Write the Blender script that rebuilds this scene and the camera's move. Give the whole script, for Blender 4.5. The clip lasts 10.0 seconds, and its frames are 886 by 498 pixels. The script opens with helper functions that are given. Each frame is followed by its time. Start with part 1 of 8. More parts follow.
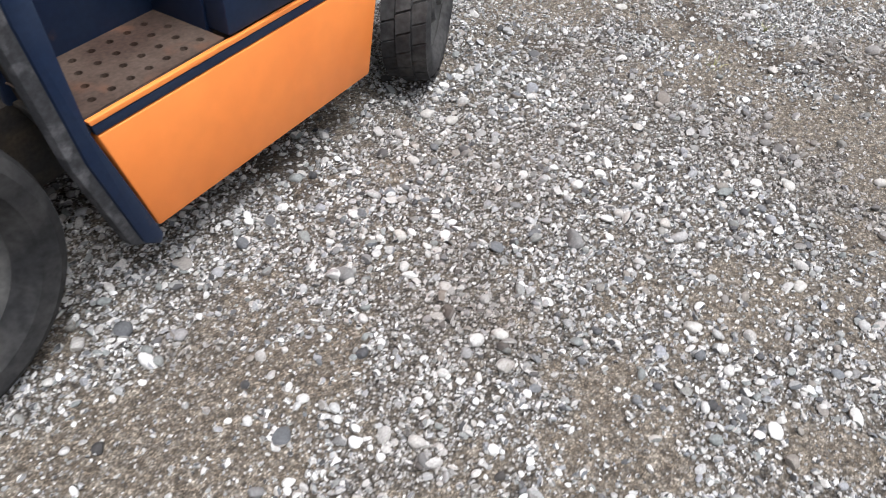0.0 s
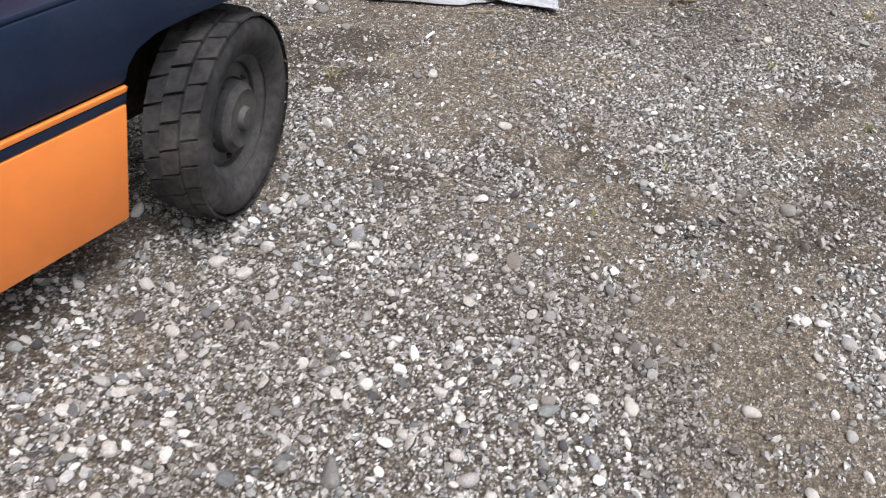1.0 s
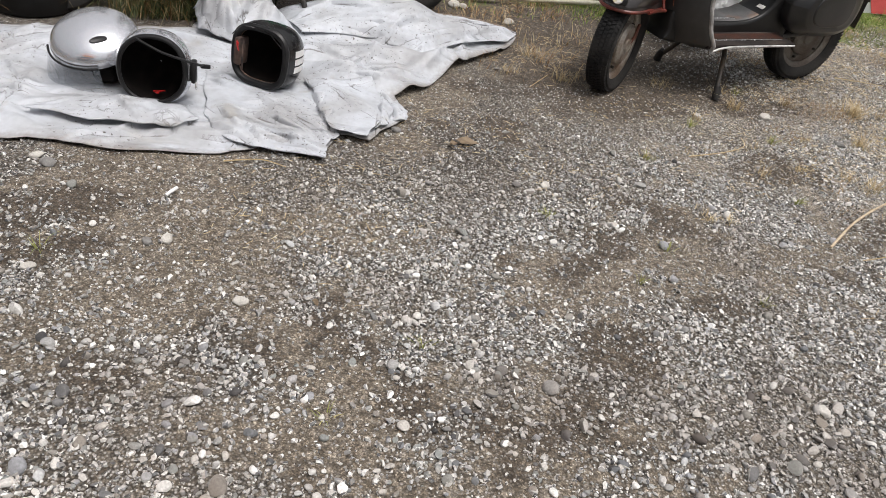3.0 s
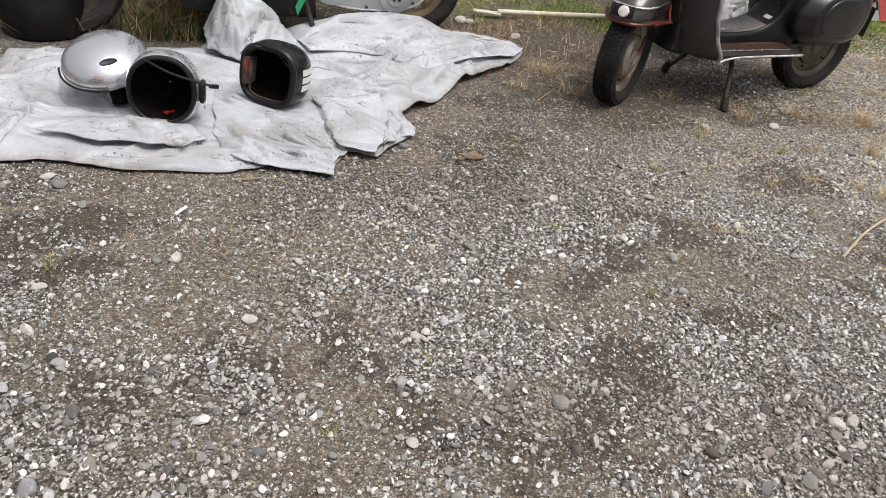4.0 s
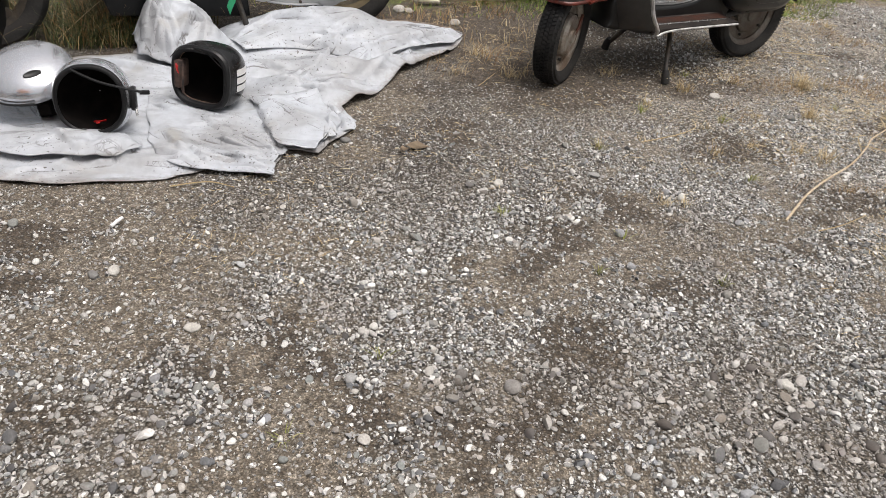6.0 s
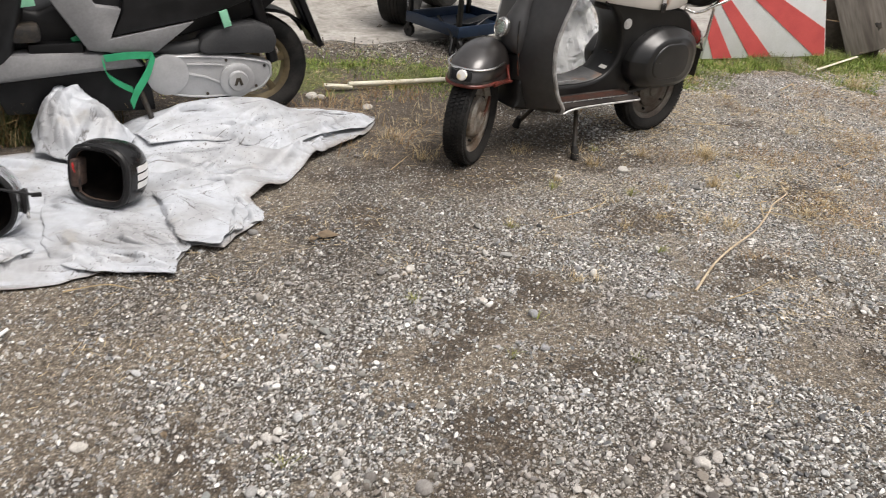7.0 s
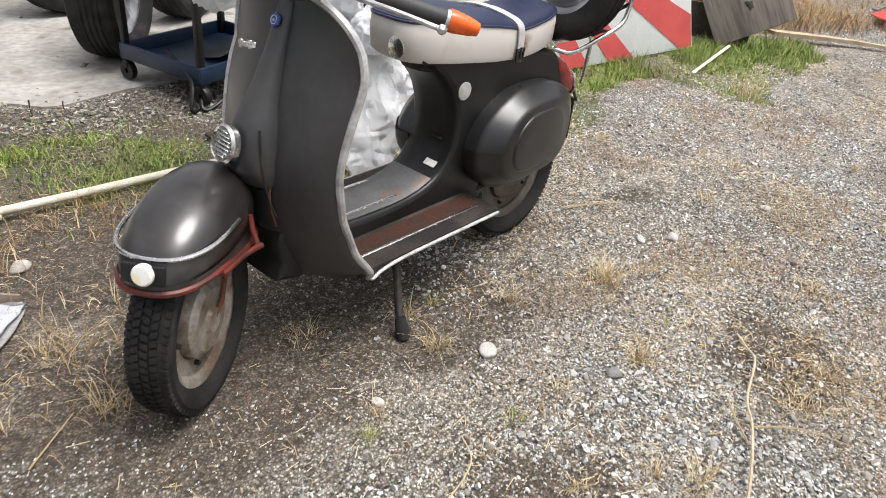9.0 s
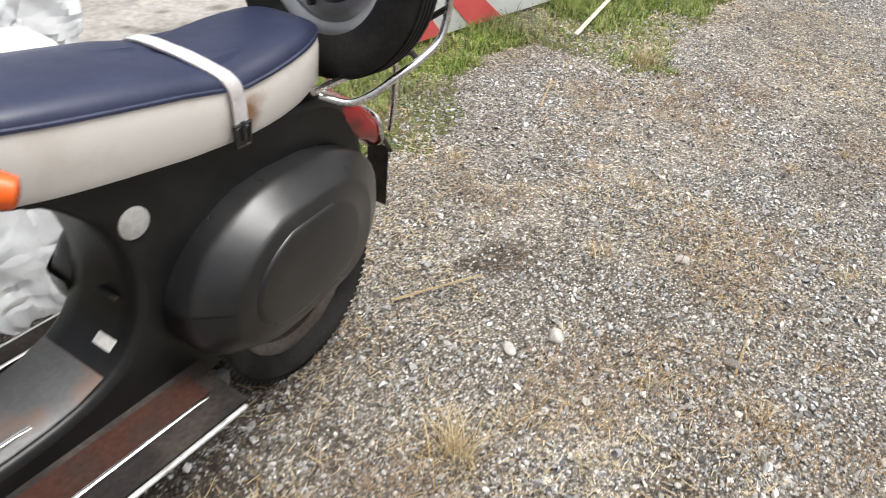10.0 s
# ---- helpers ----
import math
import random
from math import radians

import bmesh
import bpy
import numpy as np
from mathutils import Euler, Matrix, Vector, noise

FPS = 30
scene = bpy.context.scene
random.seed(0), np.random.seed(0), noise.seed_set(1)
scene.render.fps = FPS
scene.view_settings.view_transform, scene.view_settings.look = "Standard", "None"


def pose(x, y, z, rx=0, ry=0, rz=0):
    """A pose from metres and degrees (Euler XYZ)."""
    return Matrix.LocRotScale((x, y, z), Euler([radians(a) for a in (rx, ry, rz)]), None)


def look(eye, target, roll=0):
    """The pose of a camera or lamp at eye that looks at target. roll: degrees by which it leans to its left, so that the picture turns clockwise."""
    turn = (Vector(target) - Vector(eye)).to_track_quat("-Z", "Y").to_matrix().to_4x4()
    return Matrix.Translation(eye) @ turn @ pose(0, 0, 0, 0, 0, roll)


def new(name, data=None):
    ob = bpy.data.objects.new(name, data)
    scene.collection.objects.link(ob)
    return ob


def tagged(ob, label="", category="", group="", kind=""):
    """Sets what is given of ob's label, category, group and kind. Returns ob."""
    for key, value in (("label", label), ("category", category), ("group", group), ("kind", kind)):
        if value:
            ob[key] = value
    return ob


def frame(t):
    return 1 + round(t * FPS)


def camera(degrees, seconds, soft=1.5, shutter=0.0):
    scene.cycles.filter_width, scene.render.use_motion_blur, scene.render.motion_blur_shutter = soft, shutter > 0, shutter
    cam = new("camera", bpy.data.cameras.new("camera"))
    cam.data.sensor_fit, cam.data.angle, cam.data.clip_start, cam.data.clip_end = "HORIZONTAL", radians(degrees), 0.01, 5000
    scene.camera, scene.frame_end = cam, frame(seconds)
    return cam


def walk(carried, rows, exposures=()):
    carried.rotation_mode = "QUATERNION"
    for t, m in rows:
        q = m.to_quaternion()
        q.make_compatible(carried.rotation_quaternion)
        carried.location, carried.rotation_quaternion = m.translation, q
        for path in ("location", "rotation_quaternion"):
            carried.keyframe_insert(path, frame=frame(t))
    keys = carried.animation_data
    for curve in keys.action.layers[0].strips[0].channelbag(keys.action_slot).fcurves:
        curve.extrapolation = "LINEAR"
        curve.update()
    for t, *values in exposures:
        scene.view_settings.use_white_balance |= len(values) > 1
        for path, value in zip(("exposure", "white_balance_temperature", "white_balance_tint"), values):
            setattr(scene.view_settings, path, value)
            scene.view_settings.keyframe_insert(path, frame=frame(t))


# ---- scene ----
cam = camera(60.3, 10.0, soft=0.7, shutter=0.12)
PATH = [
    (0, (0.613, 0.434, 1.149), (0.599, 1.865, -0.247), 2.4),
    (0.5, (0.796, 0.746, 1.174), (0.82, 2.179, -0.222), 6.0),
    (1, (1.054, 0.998, 1.201), (1.011, 2.441, -0.183), 6.6),
    (1.5, (1.24, 1.272, 1.219), (1.307, 2.824, -0.042), 7.0),
    (2, (1.36, 1.337, 1.221), (1.603, 2.939, 0.048), 11.0),
    (2.5, (1.373, 1.334, 1.231), (1.664, 2.934, 0.066), 11.5),
    (3, (1.371, 1.336, 1.231), (1.62, 2.953, 0.08), 10.7),
    (4.5, (1.392, 1.338, 1.237), (1.612, 2.979, 0.115), 8.8),
    (5, (1.404, 1.336, 1.23), (1.656, 2.972, 0.108), 7.9),
    (6.3, (1.449, 1.35, 1.235), (1.761, 2.965, 0.097), 6.6),
    (6.5, (1.449, 1.344, 1.24), (1.776, 2.981, 0.14), 6.5),
    (7, (1.541, 1.395, 1.259), (1.994, 3.088, 0.296), 5.9),
    (7.5, (1.647, 1.692, 1.291), (2.403, 3.318, 0.405), 4.7),
    (8, (1.817, 2.078, 1.257), (2.712, 3.611, 0.335), 6.1),
    (8.5, (1.992, 2.534, 1.225), (2.84, 4.045, 0.227), 6.5),
    (9, (2.225, 2.983, 1.214), (3.058, 4.486, 0.189), 5.3),
    (9.5, (2.544, 3.323, 1.187), (3.385, 4.76, 0.078), 4.7),
    (10, (2.987, 3.718, 1.16), (3.965, 5.005, -0.018), 4.3),
]
walk(cam, [(t, look(eye, target, roll)) for t, eye, target, roll in PATH], exposures=[(0, 0.39, 6100, 12), (0.5, 0.21, 6200, 13), (1, 0.20, 6330, 14), (1.5, 0.24, 6450, 13), (2, 0.08, 6550, 12), (5, 0.05, 6600, 12), (6.5, 0.05, 6700, 12), (7, 0.14, 6750, 12), (8, 0.21, 6700, 11), (9, 0.54, 6430, 11), (10, 0.45, 6450, 10)])

# ---- light: an overcast sky, with a broad soft sun behind the cloud ----
world = bpy.data.worlds.new("sky")
scene.world = world
world.use_nodes = True
wn, wl = world.node_tree.nodes, world.node_tree.links
sky = wn.new("ShaderNodeTexSky")
sky.sky_type, sky.sun_disc = "NISHITA", False
sky.sun_elevation, sky.sun_rotation = radians(71), radians(132)
sky.air_density, sky.dust_density, sky.ozone_density = 1.0, 4.0, 1.0
cloud = wn.new("ShaderNodeHueSaturation")
cloud.inputs["Saturation"].default_value = 0.16
wl.new(sky.outputs["Color"], cloud.inputs["Color"])
# an overcast sky is brightest overhead and dull towards the horizon
way = wn.new("ShaderNodeTexCoord")
split = wn.new("ShaderNodeSeparateXYZ")
dome = wn.new("ShaderNodeMapRange")
dome.inputs["From Min"].default_value, dome.inputs["From Max"].default_value = 0.0, 1.0
dome.inputs["To Min"].default_value, dome.inputs["To Max"].default_value = 0.50, 1.6
shade = wn.new("ShaderNodeMix")
shade.data_type, shade.blend_type = "RGBA", "MULTIPLY"
shade.inputs["Factor"].default_value = 1.0
wl.new(way.outputs["Generated"], split.inputs["Vector"])
wl.new(split.outputs["Z"], dome.inputs["Value"])
wl.new(cloud.outputs["Color"], shade.inputs["A"])
wl.new(dome.outputs["Result"], shade.inputs["B"])
wl.new(shade.outputs["Result"], wn["Background"].inputs["Color"])
wn["Background"].inputs["Strength"].default_value = 0.125
sun = new("sun", bpy.data.lights.new("sun", "SUN"))
sun.data.energy, sun.data.angle, sun.data.color = 2.0, radians(30), (1.0, 0.97, 0.93)
sun.matrix_world = look((0, 0, 20), (-5.0, 4.5, 0))
scene.view_settings.exposure = 0.0

# ---- materials ----


def material(name, color, rough=0.6, metal=0.0, color2=None, scale=6.0, spread=(0.4, 0.65), bump=0.0, bump_scale=60.0,
             grain=0.0, grain_scale=120.0, rust=None, rust_at=(0.55, 0.7), rust_scale=5.0, coat=0.0, coat_rough=0.2, sheen=0.0, alpha=1.0, transmit=0.0, spec=0.5, along=None):
    """A surface with a base colour, a second one in blotches, a fine grain, rust or dirt patches and fine relief."""
    m = bpy.data.materials.new(name)
    m.use_nodes = True
    n, l = m.node_tree.nodes, m.node_tree.links
    b = n["Principled BSDF"]
    tc = n.new("ShaderNodeTexCoord")
    place = tc.outputs["Object"]
    if along:
        stretch = n.new("ShaderNodeMapping")
        stretch.inputs["Scale"].default_value = along
        l.new(place, stretch.inputs["Vector"])
        place = stretch.outputs["Vector"]

    def noise_of(s, detail=5.0):
        t = n.new("ShaderNodeTexNoise")
        t.inputs["Scale"].default_value, t.inputs["Detail"].default_value = s, detail
        l.new(place, t.inputs["Vector"])
        return t.outputs["Fac"]

    def ramp(v, lo, hi):
        r = n.new("ShaderNodeMapRange")
        r.inputs["From Min"].default_value, r.inputs["From Max"].default_value = lo, hi
        l.new(v, r.inputs["Value"])
        return r.outputs["Result"]

    def mix(f, a, c, blend="MIX"):
        x = n.new("ShaderNodeMix")
        x.data_type, x.blend_type = "RGBA", blend
        for socket, v in ((x.inputs["Factor"], f), (x.inputs["A"], a), (x.inputs["B"], c)):
            if isinstance(v, (int, float)):
                socket.default_value = v
            elif isinstance(v, tuple):
                socket.default_value = (*v, 1)
            else:
                l.new(v, socket)
        return x.outputs["Result"]

    col = color
    if color2:
        col = mix(ramp(noise_of(scale), *spread), color, color2)
    if grain:
        g = ramp(noise_of(grain_scale, 3.0), 0.3, 0.7)
        gm = n.new("ShaderNodeMapRange")
        gm.inputs["To Min"].default_value, gm.inputs["To Max"].default_value = 1 - grain, 1 + grain
        l.new(g, gm.inputs["Value"])
        hv = n.new("ShaderNodeHueSaturation")
        l.new(gm.outputs["Result"], hv.inputs["Value"])
        if isinstance(col, tuple):
            hv.inputs["Color"].default_value = (*col, 1)
        else:
            l.new(col, hv.inputs["Color"])
        col = hv.outputs["Color"]
    rmask = None
    if rust:
        rmask = ramp(noise_of(rust_scale, 8.0), *rust_at)
        col = mix(rmask, col, rust)
    if isinstance(col, tuple):
        b.inputs["Base Color"].default_value = (*col, 1)
    else:
        l.new(col, b.inputs["Base Color"])
    b.inputs["Metallic"].default_value = metal
    rr = n.new("ShaderNodeMapRange")
    rr.inputs["To Min"].default_value, rr.inputs["To Max"].default_value = max(0.03, rough - 0.08), min(1, rough + 0.1)
    l.new(noise_of(scale * 4), rr.inputs["Value"])
    l.new(rr.outputs["Result"], b.inputs["Roughness"])
    b.inputs["Coat Weight"].default_value = coat
    b.inputs["Coat Roughness"].default_value = coat_rough
    b.inputs["Specular IOR Level"].default_value = spec
    b.inputs["Sheen Weight"].default_value = sheen
    b.inputs["Alpha"].default_value = alpha
    b.inputs["Transmission Weight"].default_value = transmit
    if bump:
        bp = n.new("ShaderNodeBump")
        bp.inputs["Strength"].default_value, bp.inputs["Distance"].default_value = bump, 0.002
        l.new(noise_of(bump_scale, 6.0), bp.inputs["Height"])
        l.new(bp.outputs["Normal"], b.inputs["Normal"])
    return m


def island_material(name, stops, rough=0.8, bump=0.4, speckle=0.25):
    """For many small pieces in one mesh: each island takes its own colour from the stops."""
    m = bpy.data.materials.new(name)
    m.use_nodes = True
    n, l = m.node_tree.nodes, m.node_tree.links
    b = n["Principled BSDF"]
    geo = n.new("ShaderNodeNewGeometry")
    cr = n.new("ShaderNodeValToRGB")
    e = cr.color_ramp.elements
    while len(e) < len(stops):
        e.new(0.5)
    for el, (p, c) in zip(e, stops):
        el.position, el.color = p, (*c, 1)
    l.new(geo.outputs["Random Per Island"], cr.inputs["Fac"])
    tc = n.new("ShaderNodeTexCoord")
    nz = n.new("ShaderNodeTexNoise")
    nz.inputs["Scale"].default_value, nz.inputs["Detail"].default_value = 220, 4
    l.new(tc.outputs["Object"], nz.inputs["Vector"])
    mr = n.new("ShaderNodeMapRange")
    mr.inputs["From Min"].default_value, mr.inputs["From Max"].default_value = 0.3, 0.7
    mr.inputs["To Min"].default_value, mr.inputs["To Max"].default_value = 1 - speckle, 1 + speckle
    l.new(nz.outputs["Fac"], mr.inputs["Value"])
    hv = n.new("ShaderNodeHueSaturation")
    l.new(cr.outputs["Color"], hv.inputs["Color"])
    l.new(mr.outputs["Result"], hv.inputs["Value"])
    # dust and mud in wide patches
    nd = n.new("ShaderNodeTexNoise")
    nd.inputs["Scale"].default_value, nd.inputs["Detail"].default_value = 2.2, 5
    l.new(tc.outputs["Object"], nd.inputs["Vector"])
    dr = n.new("ShaderNodeMapRange")
    dr.inputs["From Min"].default_value, dr.inputs["From Max"].default_value = 0.5, 0.72
    dr.inputs["To Max"].default_value = 0.6
    l.new(nd.outputs["Fac"], dr.inputs["Value"])
    dm = n.new("ShaderNodeMix")
    dm.data_type = "RGBA"
    dm.inputs["B"].default_value = (0.165, 0.130, 0.100, 1)
    l.new(dr.outputs["Result"], dm.inputs["Factor"])
    l.new(hv.outputs["Color"], dm.inputs["A"])
    l.new(dm.outputs["Result"], b.inputs["Base Color"])
    b.inputs["Roughness"].default_value = rough
    bp = n.new("ShaderNodeBump")
    bp.inputs["Strength"].default_value, bp.inputs["Distance"].default_value = bump, 0.001
    l.new(nz.outputs["Fac"], bp.inputs["Height"])
    l.new(bp.outputs["Normal"], b.inputs["Normal"])
    return m


def ground_material():
    m = bpy.data.materials.new("grit_and_soil")
    m.use_nodes = True
    n, l = m.node_tree.nodes, m.node_tree.links
    b = n["Principled BSDF"]
    tc = n.new("ShaderNodeTexCoord")

    def tex(kind, s, detail=6.0):
        t = n.new(kind)
        t.inputs["Scale"].default_value = s
        if kind.endswith("Noise"):
            t.inputs["Detail"].default_value = detail
        l.new(tc.outputs["Object"], t.inputs["Vector"])
        return t

    def ramp(v, stops):
        r = n.new("ShaderNodeValToRGB")
        e = r.color_ramp.elements
        while len(e) < len(stops):
            e.new(0.5)
        for el, (p, c) in zip(e, stops):
            el.position, el.color = p, (*c, 1)
        l.new(v, r.inputs["Fac"])
        return r.outputs["Color"]

    def mix(f, a, c, blend="MIX"):
        x = n.new("ShaderNodeMix")
        x.data_type, x.blend_type = "RGBA", blend
        for socket, v in ((x.inputs["Factor"], f), (x.inputs["A"], a), (x.inputs["B"], c)):
            if isinstance(v, (int, float)):
                socket.default_value = v
            elif isinstance(v, tuple):
                socket.default_value = (*v, 1)
            else:
                l.new(v, socket)
        return x.outputs["Result"]

    dry = ramp(tex("ShaderNodeTexNoise", 60, 8).outputs["Fac"], [(0.3, (0.062, 0.048, 0.034)), (0.5, (0.135, 0.111, 0.083)), (0.72, (0.28, 0.245, 0.20))])
    damp_shade = ramp(tex("ShaderNodeTexNoise", 45, 8).outputs["Fac"], [(0.3, (0.030, 0.022, 0.015)), (0.55, (0.068, 0.052, 0.037)), (0.75, (0.15, 0.124, 0.095))])
    
    def field(key, lo, hi):
        at = n.new("ShaderNodeAttribute")
        at.attribute_name = key
        wob = n.new("ShaderNodeMath")
        wob.operation = "ADD"
        l.new(at.outputs["Fac"], wob.inputs[0])
        l.new(tex("ShaderNodeTexNoise", 22, 5).outputs["Fac"], wob.inputs[1])
        return shift(wob.outputs[0], lo, hi)

    def shift(v, lo, hi):
        r = n.new("ShaderNodeMapRange")
        r.inputs["From Min"].default_value, r.inputs["From Max"].default_value = lo, hi
        l.new(v, r.inputs["Value"])
        return r.outputs["Result"]

    # dark soil colour: damp ground and the shade painted under the scooters
    spots = field("damp_shade", 0.60, 0.98)
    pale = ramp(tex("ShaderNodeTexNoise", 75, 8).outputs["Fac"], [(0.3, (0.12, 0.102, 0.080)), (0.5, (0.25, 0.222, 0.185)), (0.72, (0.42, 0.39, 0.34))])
    soil = mix(spots, mix(field("dust", 0.5, 1.3), dry, pale), damp_shade)
    # fine grit trodden into the soil
    v3 = tex("ShaderNodeTexVoronoi", 330)
    sep3 = n.new("ShaderNodeSeparateColor")
    l.new(v3.outputs["Color"], sep3.inputs["Color"])
    soil = mix(1.0, soil, ramp(sep3.outputs["Red"], [(0.0, (0.45, 0.44, 0.42)), (0.5, (0.95, 0.94, 0.92)), (0.8, (1.4, 1.4, 1.4)), (1.0, (2.6, 2.65, 2.7))]), "MULTIPLY")
    # coarser chips on the dry ground
    v4 = tex("ShaderNodeTexVoronoi", 115)
    sep4 = n.new("ShaderNodeSeparateColor")
    l.new(v4.outputs["Color"], sep4.inputs["Color"])
    chips = ramp(sep4.outputs["Green"], [(0.0, (0.48, 0.47, 0.46)), (0.55, (0.88, 0.88, 0.87)), (0.82, (1.25, 1.25, 1.25)), (1.0, (2.1, 2.1, 2.1))])
    soil = mix(field("dust", 0.5, 1.3), soil, mix(1.0, soil, chips, "MULTIPLY"))
    v1 = tex("ShaderNodeTexVoronoi", 150)
    sep = n.new("ShaderNodeSeparateColor")
    l.new(v1.outputs["Color"], sep.inputs["Color"])
    grit = ramp(sep.outputs["Red"], [(0.0, (0.045, 0.042, 0.038)), (0.35, (0.13, 0.123, 0.113)), (0.7, (0.26, 0.25, 0.233)), (1.0, (0.52, 0.505, 0.48))])
    # cells darken to their rims: shade between the grains put into the colour
    edge = ramp(v1.outputs["Distance"], [(0.25, (1, 1, 1)), (0.6, (0.17, 0.15, 0.13))])
    grit = mix(1.0, grit, edge, "MULTIPLY")
    grit = mix(field("dust", 0.5, 1.3), grit, mix(1.0, grit, (1.5, 1.44, 1.33), "MULTIPLY"))
    wide = field("bare", 0.45, 1.1)
    v2 = tex("ShaderNodeTexNoise", 90, 4)
    patch = mix(0.45, wide, ramp(v2.outputs["Fac"], [(0.42, (0, 0, 0)), (0.58, (1, 1, 1))]))
    moss = ramp(tex("ShaderNodeTexNoise", 70, 6).outputs["Fac"], [(0.3, (0.03, 0.03, 0.012)), (0.5, (0.085, 0.09, 0.03)), (0.7, (0.17, 0.17, 0.07))])
    l.new(mix(field("moss", 0.75, 1.15), mix(patch, grit, soil), moss), b.inputs["Base Color"])
    b.inputs["Roughness"].default_value = 0.95
    bp = n.new("ShaderNodeBump")
    bp.inputs["Strength"].default_value, bp.inputs["Distance"].default_value, bp.invert = 0.8, 0.004, True
    l.new(v1.outputs["Distance"], bp.inputs["Height"])
    bp2 = n.new("ShaderNodeBump")
    bp2.inputs["Strength"].default_value, bp2.inputs["Distance"].default_value = 0.6, 0.006
    l.new(v2.outputs["Fac"], bp2.inputs["Height"])
    l.new(bp.outputs["Normal"], bp2.inputs["Normal"])
    l.new(bp2.outputs["Normal"], b.inputs["Normal"])
    return m


GROUND = ground_material()
PEBBLE = island_material("pebbles", [(0.0, (0.040, 0.038, 0.037)), (0.08, (0.085, 0.085, 0.088)), (0.16, (0.160, 0.168, 0.175)), (0.24, (0.250, 0.222, 0.190)), (0.33, (0.210, 0.225, 0.215)), (0.42, (0.320, 0.315, 0.300)), (0.50, (0.270, 0.275, 0.290)), (0.58, (0.451, 0.418, 0.374)), (0.67, (0.396, 0.402, 0.402)), (0.75, (0.550, 0.528, 0.490)), (0.83, (0.462, 0.446, 0.424)), (0.90, (0.638, 0.627, 0.594)), (0.96, (0.726, 0.715, 0.688)), (1.0, (0.814, 0.803, 0.770))], 0.8, 0.3, 0.22)
GRASS = island_material("green_grass", [(0.0, (0.075, 0.115, 0.018)), (0.35, (0.14, 0.225, 0.026)), (0.72, (0.22, 0.33, 0.042)), (0.88, (0.33, 0.35, 0.10)), (1.0, (0.44, 0.35, 0.17))], 0.6, 0.0, 0.1)
# green darkened for the rank grass: the taped scooter's shade put into its colour
SHADEDGRASS = island_material("shaded_rank_grass", [(0.0, (0.025, 0.034, 0.010)), (0.5, (0.060, 0.080, 0.022)), (0.85, (0.12, 0.13, 0.045)), (1.0, (0.26, 0.22, 0.10))], 0.6, 0.0, 0.1)
SPROUT = island_material("yellow_green_sprouts", [(0.0, (0.13, 0.16, 0.03)), (0.5, (0.26, 0.28, 0.07)), (1.0, (0.42, 0.38, 0.16))], 0.6, 0.0, 0.1)
STRAW = island_material("dry_grass", [(0.0, (0.24, 0.17, 0.08)), (0.4, (0.42, 0.31, 0.16)), (0.75, (0.56, 0.45, 0.26)), (1.0, (0.66, 0.57, 0.39))], 0.7, 0.0, 0.1)
BLACKPAINT = material("worn_satin_black_paint", (0.009, 0.009, 0.0092), 0.34, color2=(0.017, 0.0165, 0.016), scale=5, grain=0.12, grain_scale=40, rust=(0.10, 0.035, 0.015), rust_at=(0.71, 0.78), rust_scale=7, bump=0.05, bump_scale=90, spec=0.3)
PANELPAINT = material("satin_black_panel_paint", (0.012, 0.012, 0.0125), 0.30, color2=(0.024, 0.0235, 0.023), scale=6, grain=0.12, grain_scale=40, rust=(0.06, 0.035, 0.02), rust_at=(0.72, 0.78), rust_scale=7, bump=0.05, bump_scale=90, spec=0.55)
SHIELDPAINT = material("faded_black_shield_paint", (0.030, 0.030, 0.032), 0.33, color2=(0.044, 0.042, 0.041), scale=4, grain=0.12, grain_scale=40, rust=(0.10, 0.035, 0.015), rust_at=(0.68, 0.75), rust_scale=6, bump=0.05, bump_scale=90, spec=0.7)
FENDERPAINT = material("glossy_worn_dark_paint", (0.022, 0.019, 0.018), 0.36, 0.25, color2=(0.06, 0.054, 0.052), scale=9, spread=(0.5, 0.66), coat=0.8, coat_rough=0.18, rust=(0.10, 0.03, 0.015), rust_at=(0.68, 0.76), rust_scale=9)
FLOORRUST = material("dark_rust_on_floor", (0.050, 0.021, 0.014), 0.75, spec=0.18, color2=(0.035, 0.022, 0.018), scale=14, grain=0.25, bump=0.3, bump_scale=140)
REDLIP = material("dark_red_worn_primer", (0.135, 0.022, 0.013), 0.42, color2=(0.06, 0.016, 0.011), scale=18, grain=0.2, bump=0.2, bump_scale=140)
RUST = material("rust_on_steel", (0.15, 0.042, 0.02), 0.7, color2=(0.06, 0.027, 0.019), scale=22, bump=0.4, bump_scale=140, grain=0.25)
CHROME = material("dull_chrome", (0.72, 0.71, 0.69), 0.24, 1.0, color2=(0.45, 0.42, 0.38), scale=30, spread=(0.55, 0.75), rust=(0.2, 0.09, 0.04), rust_at=(0.68, 0.75), rust_scale=30)
ALU = material("grey_aluminium_trim", (0.58, 0.58, 0.57), 0.42, 0.35, color2=(0.32, 0.31, 0.30), scale=25, grain=0.12)
RUBBER = material("black_tyre_rubber", (0.010, 0.010, 0.010), 0.7, spec=0.25, color2=(0.028, 0.026, 0.024), scale=14, grain=0.2, bump=0.3, bump_scale=160)
OLDRUBBER = material("dusty_grey_tyre_rubber", (0.032, 0.032, 0.033), 0.9, spec=0.2, color2=(0.068, 0.066, 0.064), scale=9, grain=0.3, grain_scale=60, bump=0.7, bump_scale=70)
